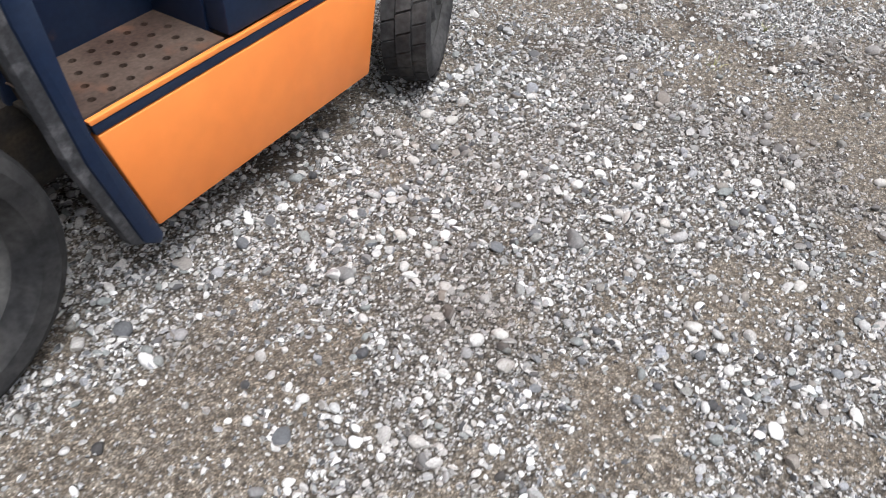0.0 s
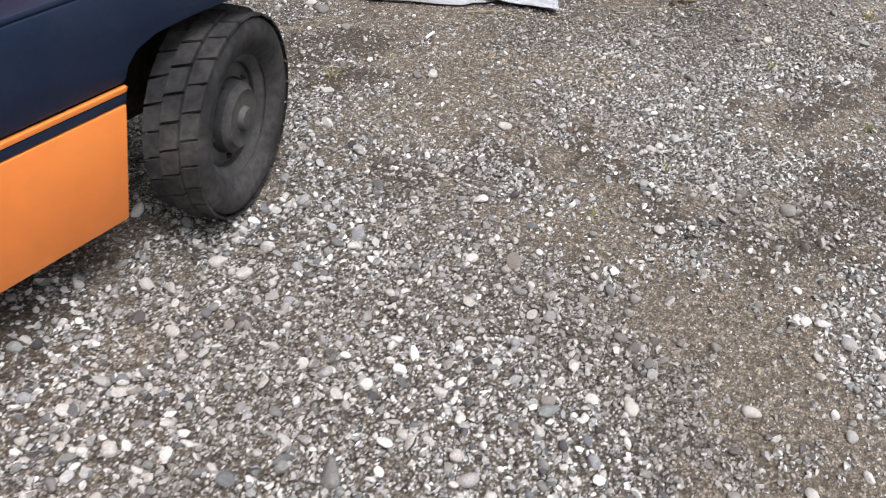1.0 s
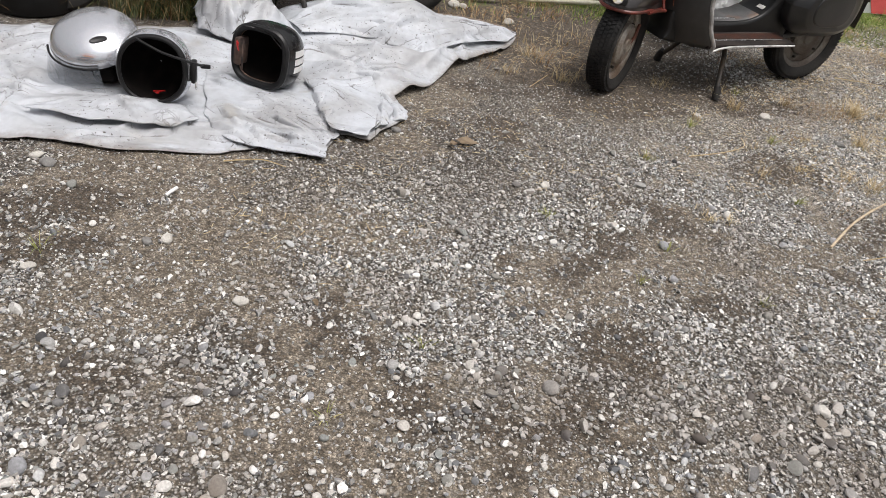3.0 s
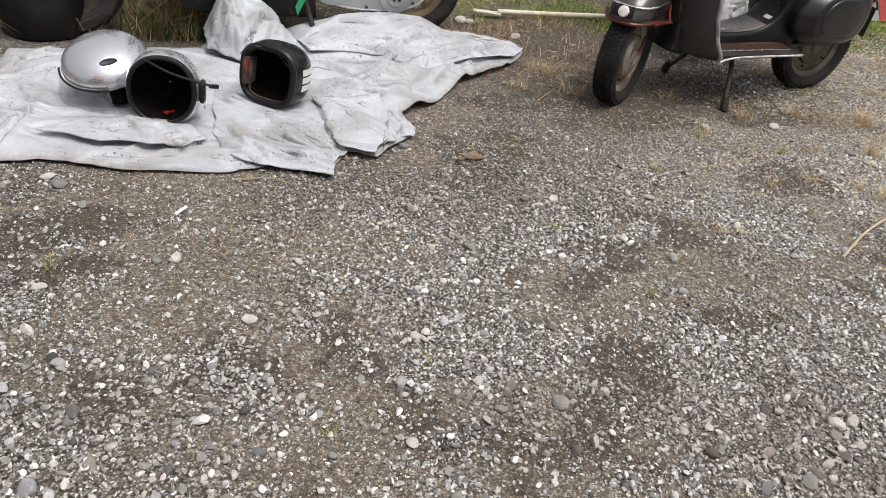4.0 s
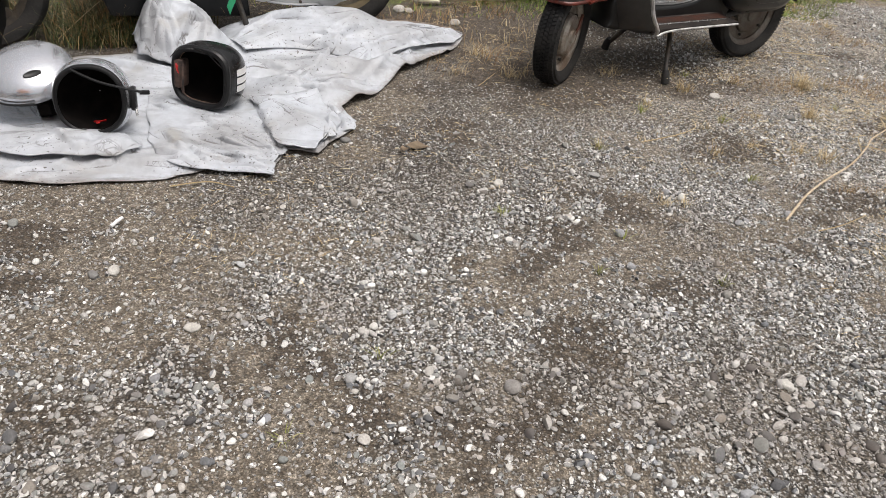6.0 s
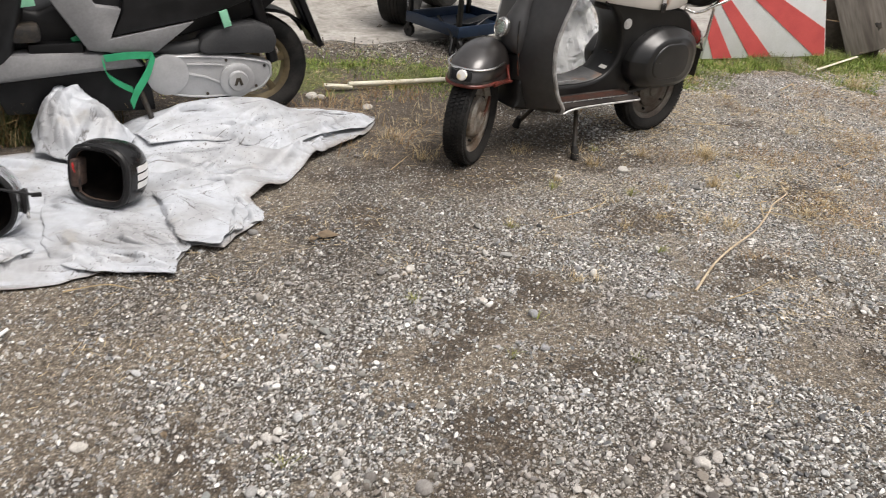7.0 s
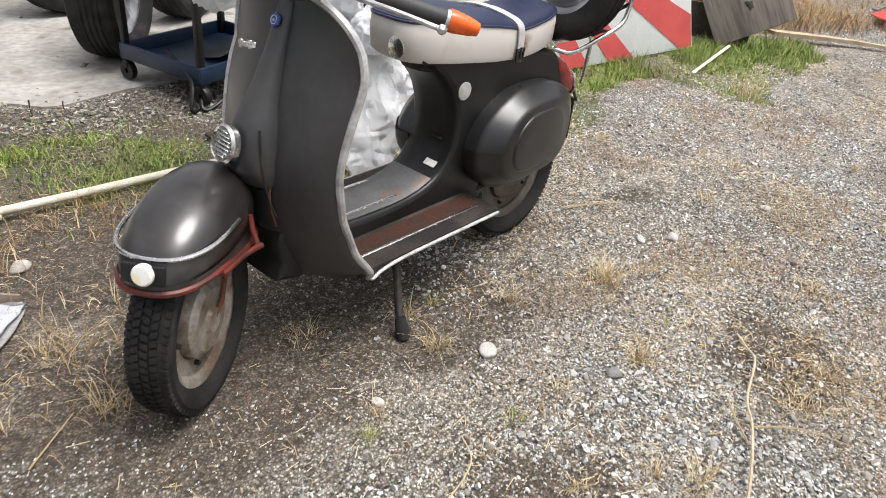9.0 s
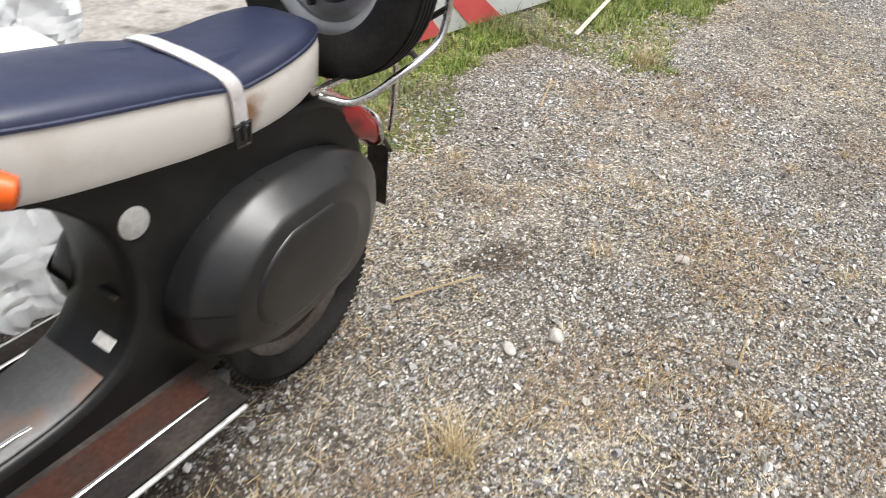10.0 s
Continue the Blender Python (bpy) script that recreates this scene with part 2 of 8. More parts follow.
FRONTTYRE = material("dark_dusty_tyre_rubber", (0.020, 0.020, 0.021), 0.85, spec=0.2, color2=(0.045, 0.044, 0.043), scale=9, grain=0.3, grain_scale=60, bump=0.6, bump_scale=70)
MATRUBBER = material("scuffed_floor_rubber", (0.020, 0.017, 0.016), 0.75, color2=(0.050, 0.040, 0.034), scale=9, spec=0.18, grain=0.3, rust=(0.13, 0.05, 0.026), rust_at=(0.62, 0.72), rust_scale=6)
TUNNELMAT = material("dusty_grey_tunnel_mat", (0.11, 0.109, 0.109), 0.42, color2=(0.065, 0.064, 0.063), scale=7, grain=0.15, rust=(0.14, 0.085, 0.058), rust_at=(0.58, 0.70), rust_scale=9, bump=0.15)
WORNRUBBER = material("worn_grey_rubber_edge", (0.035, 0.036, 0.04), 0.8, color2=(0.10, 0.10, 0.105), scale=22, spread=(0.5, 0.62), grain=0.3, bump=0.6, bump_scale=90)
HUBSTEEL = material("dusty_wheel_steel", (0.42, 0.385, 0.34), 0.45, 0.35, color2=(0.18, 0.13, 0.09), scale=14, grain=0.2)
DARKSTEEL = material("dark_dirty_steel", (0.03, 0.029, 0.028), 0.6, 0.4, color2=(0.07, 0.055, 0.04), scale=18, grain=0.25)
BLUEVINYL = material("navy_seat_vinyl", (0.020, 0.026, 0.060), 0.42, color2=(0.028, 0.035, 0.074), scale=9, bump=0.12, bump_scale=300, grain=0.12)
CREAMVINYL = material("cream_seat_vinyl", (0.67, 0.635, 0.59), 0.5, color2=(0.53, 0.48, 0.42), scale=11, spread=(0.5, 0.8), rust=(0.20, 0.11, 0.06), rust_at=(0.68, 0.8), rust_scale=8, bump=0.1, bump_scale=200)


def stain(m, at, radius, color):
    """Rust that has run into a surface round one spot."""
    n, l = m.node_tree.nodes, m.node_tree.links
    b = n["Principled BSDF"]
    tc, far = n.new("ShaderNodeTexCoord"), n.new("ShaderNodeVectorMath")
    far.operation = "DISTANCE"
    far.inputs[1].default_value = at
    l.new(tc.outputs["Object"], far.inputs[0])
    patchy = n.new("ShaderNodeTexNoise")
    patchy.inputs["Scale"].default_value, patchy.inputs["Detail"].default_value = 38.0, 6.0
    l.new(tc.outputs["Object"], patchy.inputs["Vector"])
    add = n.new("ShaderNodeMath")
    add.operation = "MULTIPLY_ADD"
    add.inputs[1].default_value = radius * 1.6
    l.new(patchy.outputs["Fac"], add.inputs[0])
    l.new(far.outputs["Value"], add.inputs[2])
    edge = n.new("ShaderNodeMapRange")
    edge.inputs["From Min"].default_value, edge.inputs["From Max"].default_value = radius * 1.9, radius * 0.9
    l.new(add.outputs["Value"], edge.inputs["Value"])
    x = n.new("ShaderNodeMix")
    x.data_type = "RGBA"
    l.new(edge.outputs["Result"], x.inputs["Factor"])
    l.new(b.inputs["Base Color"].links[0].from_socket, x.inputs["A"])
    x.inputs["B"].default_value = (*color, 1)
    l.new(x.outputs["Result"], b.inputs["Base Color"])


stain(CREAMVINYL, (0.118, 0.108, 0.662), 0.030, (0.24, 0.125, 0.065))
ORANGELENS = material("orange_lens", (0.85, 0.13, 0.01), 0.25, color2=(0.65, 0.08, 0.005), scale=30, coat=0.4)
REDLENS = material("red_lens", (0.35, 0.006, 0.008), 0.2, color2=(0.2, 0.004, 0.005), scale=20, coat=0.5)
WHITELENS = material("white_reflector", (0.85, 0.83, 0.80), 0.2, color2=(0.8, 0.72, 0.48), scale=25, spread=(0.55, 0.6), coat=0.5)
PAPER = material("faded_paper_label", (0.72, 0.71, 0.68), 0.7, color2=(0.55, 0.53, 0.5), scale=60)
STRAPGREY = material("pale_worn_strap", (0.58, 0.56, 0.56), 0.6, color2=(0.46, 0.43, 0.42), scale=20, grain=0.1, bump=0.2, bump_scale=300)
BLUEBADGE = material("blue_enamel", (0.02, 0.06, 0.22), 0.3, color2=(0.03, 0.08, 0.28), scale=40)
CLOTH = material("dirty_white_tarpaulin", (0.462, 0.485, 0.52), 0.5, color2=(0.335, 0.34, 0.35), scale=5, grain=0.08, grain_scale=35, rust=(0.34, 0.325, 0.30), rust_at=(0.62, 0.78), rust_scale=9)
HEMTAN = material("tan_tarpaulin_hem", (0.36, 0.30, 0.25), 0.8, color2=(0.22, 0.17, 0.13), scale=14, grain=0.15, bump=0.3)
PLASTIC = material("crumpled_white_plastic", (0.90, 0.91, 0.92), 0.3, color2=(0.84, 0.85, 0.87), scale=14)
SILVER = material("silver_helmet_lacquer", (0.68, 0.69, 0.72), 0.20, 0.75, color2=(0.60, 0.61, 0.64), scale=2, coat=0.6)
BLACKGLOSS = material("black_helmet_lacquer", (0.006, 0.006, 0.0065), 0.24, color2=(0.016, 0.015, 0.015), scale=14, coat=0.25, grain=0.1, spec=0.35)
LINING = material("black_foam_lining", (0.006, 0.0055, 0.0055), 0.95, spec=0.1, color2=(0.014, 0.011, 0.010), scale=18, bump=0.4, bump_scale=90)
WORNLINING = material("worn_brown_lining", (0.10, 0.062, 0.048), 0.9, color2=(0.022, 0.016, 0.015), scale=22, bump=0.4)
TANCLOTH = material("frayed_tan_cloth", (0.22, 0.15, 0.11), 0.9, color2=(0.08, 0.055, 0.045), scale=30, bump=0.4)
REDPLASTIC = material("red_plastic", (0.55, 0.02, 0.02), 0.4, color2=(0.4, 0.015, 0.015), scale=30)
WHITEPAINT = material("white_gloss_paint", (0.78, 0.78, 0.77), 0.35, color2=(0.68, 0.67, 0.65), scale=12)
VISOR = material("scratched_clear_visor", (0.46, 0.50, 0.55), 0.08, grain=0.05, alpha=0.28)
FORKORANGE = material("orange_forklift_paint", (0.95, 0.285, 0.06), 0.4, color2=(0.91, 0.26, 0.052), scale=4, grain=0.03, grain_scale=20, rust=(0.10, 0.045, 0.02), rust_at=(0.70, 0.74), rust_scale=14)
FORKBLUE = material("dark_navy_forklift_paint", (0.008, 0.019, 0.050), 0.42, color2=(0.016, 0.028, 0.058), scale=6, grain=0.1, rust=(0.10, 0.06, 0.045), rust_at=(0.74, 0.82), rust_scale=8, spec=0.3)
FORKSCUFF = material("scuffed_navy_paint", (0.03, 0.042, 0.072), 0.4, color2=(0.07, 0.082, 0.11), scale=14, grain=0.15, rust=(0.22, 0.23, 0.25), rust_at=(0.60, 0.72), rust_scale=22)
STEPRUST = material("rusty_worn_step_plate", (0.105, 0.074, 0.056), 0.75, 0.3, color2=(0.06, 0.036, 0.026), scale=9, grain=0.25, rust=(0.17, 0.085, 0.05), rust_at=(0.56, 0.7), rust_scale=11, bump=0.4)
CONCRETE = material("pale_stained_concrete", (0.36, 0.342, 0.315), 0.9, color2=(0.255, 0.238, 0.214), scale=3.2, grain=0.22, grain_scale=28, rust=(0.15, 0.135, 0.115), rust_at=(0.57, 0.68), rust_scale=7, bump=0.5, bump_scale=50)
CARTBLUE = material("dark_blue_cart_enamel", (0.006, 0.018, 0.045), 0.4, color2=(0.012, 0.028, 0.06), scale=10, grain=0.12)
BOXGREY = material("grey_green_steel_cabinet", (0.36, 0.37, 0.35), 0.6, color2=(0.29, 0.295, 0.275), scale=4, grain=0.05)
SIGNWHITE = material("chalky_white_panel_paint", (0.85, 0.875, 0.89), 0.5, color2=(0.80, 0.825, 0.835), scale=6, rust=(0.38, 0.37, 0.34), rust_at=(0.68, 0.8), rust_scale=9, grain=0.04)
SIGNRED = material("faded_red_panel_paint", (0.70, 0.11, 0.105), 0.7, color2=(0.62, 0.09, 0.09), scale=6, rust=(0.5, 0.30, 0.27), rust_at=(0.68, 0.8), rust_scale=12, grain=0.05)
OLDWOOD = material("weathered_grey_plywood", (0.20, 0.178, 0.155), 0.9, color2=(0.105, 0.09, 0.078), scale=9, grain=0.3, grain_scale=60, rust=(0.27, 0.245, 0.215), rust_at=(0.56, 0.72), rust_scale=13, bump=0.5, bump_scale=60, along=(1.0, 0.09, 1.0))
PALEWOOD = material("pale_split_wood", (0.50, 0.41, 0.29), 0.85, color2=(0.37, 0.28, 0.18), scale=12, grain=0.2)
POLEPAINT = material("dirty_white_pole", (0.62, 0.60, 0.50), 0.7, color2=(0.50, 0.46, 0.34), scale=14, grain=0.12)
REDSHEET = material("bright_red_plastic_sheet", (0.78, 0.055, 0.045), 0.5, color2=(0.70, 0.05, 0.04), scale=3, grain=0.03)
GREENTAPE = material("green_tape", (0.02, 0.30, 0.13), 0.45, color2=(0.03, 0.36, 0.17), scale=20, bump=0.3, bump_scale=60)
MINTTAPE = material("pale_green_tape", (0.28, 0.62, 0.42), 0.45, color2=(0.22, 0.55, 0.36), scale=20, bump=0.3, bump_scale=60)
GREYCAST = material("cast_aluminium_case", (0.47, 0.475, 0.48), 0.5, 0.3, color2=(0.37, 0.37, 0.375), scale=7, grain=0.04, bump=0.12, bump_scale=90)
GREYPLASTIC = material("grey_faded_plastic", (0.030, 0.031, 0.033), 0.6, color2=(0.048, 0.048, 0.049), scale=7, grain=0.15)
PALEPLASTIC = material("light_grey_body_panel", (0.15, 0.15, 0.155), 0.45, color2=(0.24, 0.24, 0.243), scale=5, grain=0.08)
BLACKPLASTIC = material("black_moulded_plastic", (0.0055, 0.0055, 0.006), 0.42, color2=(0.014, 0.014, 0.0145), scale=9, grain=0.1, spec=0.32)
GOLDRIM = material("dull_gold_rim", (0.26, 0.20, 0.11), 0.42, 0.6, color2=(0.14, 0.11, 0.065), scale=16)
ALLOY = material("grey_alloy_rim", (0.45, 0.45, 0.46), 0.35, 0.8, color2=(0.30, 0.30, 0.30), scale=16)
MAROON = material("maroon_scooter_paint", (0.075, 0.012, 0.018), 0.3, color2=(0.10, 0.018, 0.022), scale=8)
SLATE = material("slate_blue_scooter_paint", (0.05, 0.062, 0.08), 0.35, color2=(0.035, 0.043, 0.055), scale=8)
STONEBIG = material("loose_pale_stone", (0.50, 0.48, 0.44), 0.85, color2=(0.36, 0.34, 0.31), scale=30, grain=0.2, grain_scale=200, bump=0.4, bump_scale=200)
STONEDARK = material("loose_grey_stone", (0.20, 0.195, 0.185), 0.85, color2=(0.13, 0.125, 0.12), scale=30, grain=0.2, grain_scale=200, bump=0.4, bump_scale=200)
LEAFBROWN = material("brown_leaf", (0.36, 0.28, 0.19), 0.8, color2=(0.24, 0.18, 0.12), scale=40)
DARKWOOD = material("dark_damp_wood", (0.045, 0.034, 0.026), 0.85, color2=(0.075, 0.058, 0.045), scale=7, grain=0.25, grain_scale=40, bump=0.4)
HOSE = material("brown_dusty_rubber", (0.035, 0.022, 0.017), 0.7, color2=(0.06, 0.04, 0.032), scale=14, grain=0.2)
DUSTYSTEEL = material("dusty_grey_steel", (0.05, 0.05, 0.052), 0.7, 0.2, color2=(0.10, 0.098, 0.093), scale=16, grain=0.2)
REARHUB = material("grimy_rear_wheel_steel", (0.16, 0.145, 0.125), 0.55, 0.3, color2=(0.09, 0.07, 0.055), scale=14, grain=0.2)
DRYWEED = island_material("brown_dry_weeds", [(0.0, (0.12, 0.06, 0.024)), (0.4, (0.26, 0.145, 0.055)), (0.75, (0.40, 0.255, 0.11)), (1.0, (0.52, 0.41, 0.23))], 0.75, 0.0, 0.1)
EDGEGRAVEL = island_material("dirty_edge_gravel", [(0.0, (0.045, 0.041, 0.035)), (0.4, (0.14, 0.128, 0.11)), (0.8, (0.28, 0.262, 0.235)), (1.0, (0.50, 0.48, 0.44))])

# ---- building blocks ----


def finish(name, bm, mat, sharp=40):
    me = bpy.data.meshes.new(name)
    bmesh.ops.recalc_face_normals(bm, faces=bm.faces)
    bm.to_mesh(me)
    bm.free()
    me.materials.append(mat)
    me.shade_smooth()
    me.set_sharp_from_angle(angle=radians(sharp))
    return me


def part(name, bm, mat, parent, label="", sharp=40):
    """One mesh object under a thing or a part."""
    ob = new(name, finish(name, bm, mat, sharp))
    ob.parent = parent
    if label:
        ob["label"] = label
    return ob


def thing(name, m, label, category, group=""):
    """An empty at the base of a thing, which holds its parts."""
    ob = new(name)
    ob.empty_display_size = 0.05
    ob.matrix_world = m
    return tagged(ob, label, category, group)


def solid(name, bm, mat, m, label, category, group="", kind="", sharp=40):
    """A thing of one mesh."""
    ob = new(name, finish(name, bm, mat, sharp))
    ob.matrix_world = m
    return tagged(ob, label, category, group, kind)


def box(size, at=(0, 0, 0), bevel=0.004, turn=None, seg=2):
    bm = bmesh.new()
    bmesh.ops.create_cube(bm, size=1)
    bmesh.ops.scale(bm, vec=size, verts=bm.verts)
    if bevel:
        bmesh.ops.bevel(bm, geom=bm.edges[:], offset=bevel, segments=seg, affect="EDGES", profile=0.5)
    if turn:
        bmesh.ops.rotate(bm, matrix=Euler([radians(a) for a in turn]).to_matrix(), verts=bm.verts)
    bmesh.ops.translate(bm, vec=at, verts=bm.verts)
    return bm


def merge(*bms):
    out = bms[0]
    for b in bms[1:]:
        tmp = bpy.data.meshes.new("tmp")
        b.to_mesh(tmp)
        b.free()
        out.from_mesh(tmp)
        bpy.data.meshes.remove(tmp)
    return out


def turned(bm, m):
    bm.transform(m)
    return bm


def loft(rings, cap=True, closed=True):
    """Skin over rings of equally many points."""
    bm = bmesh.new()
    vs = [[bm.verts.new(p) for p in r] for r in rings]
    n = len(vs[0])
    for a, b in zip(vs, vs[1:]):
        for i in range(n if closed else n - 1):
            j = (i + 1) % n
            bm.faces.new((a[i], a[j], b[j], b[i]))
    if cap and closed:
        bm.faces.new(vs[0][::-1])
        bm.faces.new(vs[-1])
    return bm


def smooth_line(pts, per=6, closed=False):
    """Points on a smooth curve through pts (Catmull-Rom)."""
    pts = [Vector(p) for p in pts]
    n, out = len(pts), []
    rng = range(n if closed else n - 1)
    for i in rng:
        if closed:
            a, b, c, d = pts[i - 1], pts[i], pts[(i + 1) % n], pts[(i + 2) % n]
        else:
            a, b, c, d = pts[max(i - 1, 0)], pts[i], pts[i + 1], pts[min(i + 2, n - 1)]
        for k in range(per):
            t = k / per
            out.append(0.5 * ((2 * b) + (c - a) * t + (2 * a - 5 * b + 4 * c - d) * t * t + (3 * b - a - 3 * c + d) * t * t * t))
    if not closed:
        out.append(pts[-1])
    return out


def tube(pts, r, n=8, closed=False, flat=1.0):
    """A round bar along pts; r is one radius or one per point; flat squeezes it."""
    pts = [Vector(p) for p in pts]
    m = len(pts)
    rs = r if isinstance(r, (list, tuple)) else [r] * m
    up, rings = None, []
    for i, p in enumerate(pts):
        a = pts[i - 1] if (i or closed) else p
        b = pts[(i + 1) % m] if (i < m - 1 or closed) else p
        d = (b - a).normalized()
        if up is None:
            up = d.cross(Vector((0.31, 0.2, 0.93))).normalized()
        up = (up - d * up.dot(d)).normalized()
        side = d.cross(up)
        rings.append([p + (up * math.cos(2 * math.pi * k / n) + side * math.sin(2 * math.pi * k / n) * flat) * rs[i] for k in range(n)])
    if closed:
        return loft(rings + [rings[0]], cap=False)
    return loft(rings)


def lathe(profile, n=32, axis="Y", close=False):
    """profile: (radius, along) pairs, turned about an axis."""
    rings = []
    for k in range(n):
        a = 2 * math.pi * k / n
        c, s = math.cos(a), math.sin(a)
        rings.append([{"Y": (r * c, h, r * s), "Z": (r * c, r * s, h), "X": (h, r * c, r * s)}[axis] for r, h in profile])
    bm = loft(rings + [rings[0]], cap=False, closed=close)
    bmesh.ops.remove_doubles(bm, verts=bm.verts, dist=1e-5)
    return bm


def super_ring(cx, cy, a, b, power, n, a2=None):
    """A superellipse ring in the plane; a2 is the half length on the minus side."""
    out = []
    for k in range(n):
        t = 2 * math.pi * k / n
        c, s = math.cos(t), math.sin(t)
        aa = a if c >= 0 or a2 is None else a2
        out.append((cx + aa * math.copysign(abs(c) ** (2 / power), c), cy + b * math.copysign(abs(s) ** (2 / power), s)))
    return out


def interp(table, v):
    """Linear reading of a table of (key, value...) rows."""
    if v <= table[0][0]:
        return table[0][1:]
    for a, b in zip(table, table[1:]):
        if v <= b[0]:
            f = (v - a[0]) / (b[0] - a[0])
            return tuple(x + (y - x) * f for x, y in zip(a[1:], b[1:]))
    return table[-1][1:]


def value_noise(x, y, cell, seed):
    """Smooth numpy noise between 0 and 1."""
    rng = np.random.RandomState(seed)
    lat = rng.rand(256, 256)
    u, v = np.asarray(x) / cell + 64, np.asarray(y) / cell + 64
    i, j = np.floor(u).astype(int), np.floor(v).astype(int)
    f, g = u - i, v - j
    f, g = f * f * (3 - 2 * f), g * g * (3 - 2 * g)
    i, j = i % 255, j % 255
    return (lat[i, j] * (1 - f) + lat[i + 1, j] * f) * (1 - g) + (lat[i, j + 1] * (1 - f) + lat[i + 1, j + 1] * f) * g


def fbm(x, y, cell, seed, octaves=4):
    out, amp, tot = 0.0, 1.0, 0.0
    for k in range(octaves):
        out = out + amp * value_noise(x, y, cell / 2 ** k, seed + k)
        tot += amp
        amp *= 0.5
    return out / tot


def smoothstep(a, b, v):
    t = np.clip((v - a) / (b - a), 0, 1)
    return t * t * (3 - 2 * t)


def ground_z(x, y):
    """The uneven level of the yard."""
    return (fbm(x, y, 0.9, 11, 3) - 0.5) * 0.022 + (fbm(x, y, 0.16, 21, 2) - 0.5) * 0.010 - 0.03 * smoothstep(6.35, 6.8, y) * smoothstep(4.4, 3.8, x)

# ---- the yard: one sheet of soil and grit out to the horizon ----


BARE = [(0.87, 2.76, 0.15, 0.09), (1.34, 2.36, 0.24, 0.08), (1.85, 2.46, 0.18, 0.08), (1.43, 2.38, 0.16, 0.08), (1.06, 2.88, 0.24, 0.08), (0.87, 2.52, 0.14, 0.07), (1.26, 1.49, 0.12, 0.07), (0.25, 1.22, 0.16, 0.12), (0.55, 3.0, 0.20, 0.10), (1.35, 3.1, 0.22, 0.09)]
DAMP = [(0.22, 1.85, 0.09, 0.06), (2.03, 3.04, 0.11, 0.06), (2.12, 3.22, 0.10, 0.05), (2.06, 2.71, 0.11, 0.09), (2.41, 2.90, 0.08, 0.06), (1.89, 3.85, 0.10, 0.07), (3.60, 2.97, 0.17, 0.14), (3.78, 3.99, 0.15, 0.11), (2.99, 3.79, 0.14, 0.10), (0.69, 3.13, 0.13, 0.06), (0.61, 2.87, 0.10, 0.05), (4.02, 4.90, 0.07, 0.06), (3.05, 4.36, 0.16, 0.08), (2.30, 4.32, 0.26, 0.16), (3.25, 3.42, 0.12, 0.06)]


def patches(x, y, rows):
    """Ragged ellipses: centre and half sizes."""
    wx, wy = x + 0.26 * (fbm(x, y, 0.15, 151, 4) - 0.5), y + 0.26 * (fbm(x, y, 0.15, 155, 4) - 0.5)
    out = np.zeros(np.shape(x))
    for cx, cy, a, b in rows:
        out = np.maximum(out, np.exp(-(((wx - cx) / (1.25 * a)) ** 2 + ((wy - cy) / (1.35 * b)) ** 2)))
    return smoothstep(0.08, 0.85, out + 0.5 * (fbm(x, y, 0.05, 157, 2) - 0.5))


def stand_shade(x, y):
    """Dark trodden soil under the old scooter, and its shade painted into the soil."""
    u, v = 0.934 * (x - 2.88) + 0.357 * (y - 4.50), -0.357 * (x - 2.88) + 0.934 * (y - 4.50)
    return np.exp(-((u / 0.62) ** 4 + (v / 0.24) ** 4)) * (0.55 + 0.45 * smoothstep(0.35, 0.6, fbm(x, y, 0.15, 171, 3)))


def bare_soil(x, y):
    """Trodden patches with few stones: 1 where the soil lies bare."""
    u, v = 0.82 * x + 0.57 * y, 0.82 * y - 0.57 * x
    p = fbm(u, v, 0.42, 41, 4) + 0.40 * (fbm(u, v, 0.13, 45, 3) - 0.5) + 0.38 * (fbm(u, v, 0.045, 46, 2) - 0.5)
    weeds = smoothstep(4.45, 4.75, y) * smoothstep(3.3, 2.9, x)
    trodden = 0.10 * smoothstep(3.0, 3.5, y) * smoothstep(1.9, 1.4, x) - 0.03 * smoothstep(2.9, 3.5, x)
    loose = smoothstep(0.46 + trodden, 0.30 + trodden, p)
    return np.maximum(np.maximum(loose, weeds), np.maximum(np.maximum(0.62 * patches(x, y, BARE), patches(x, y, DAMP)), 0.8 * stand_shade(x, y)))


def damp_and_shade(x, y):
    """Dark brown soil: damp in spots, along the weeds and under the lift truck's flank, plus painted shade under both
    scooters.
    """
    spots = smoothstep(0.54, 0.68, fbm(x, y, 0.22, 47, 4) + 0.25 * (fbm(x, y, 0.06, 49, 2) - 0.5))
    # the left end reaches forward: the taped scooter's shade put into the soil colour
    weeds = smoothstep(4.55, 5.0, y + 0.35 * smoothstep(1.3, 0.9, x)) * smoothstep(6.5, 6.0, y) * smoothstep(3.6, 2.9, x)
    return np.clip(0.6 * spots * (1 - 0.55 * dusty(x, y)) * (0.3 + 0.7 * smoothstep(1.9, 2.7, y)) + 0.8 * weeds + 1.0 * patches(x, y, DAMP) + 0.75 * stand_shade(x, y), 0, 1)


def dusty(x, y):
    """Pale dry dirt: past the scooter's stand and along the open yard."""
    return np.clip(smoothstep(2.6, 3.4, x + 0.4 * (y - 4.0)) + 0.45 * smoothstep(3.4, 3.9, y) * smoothstep(1.7, 2.7, x), 0, 1)


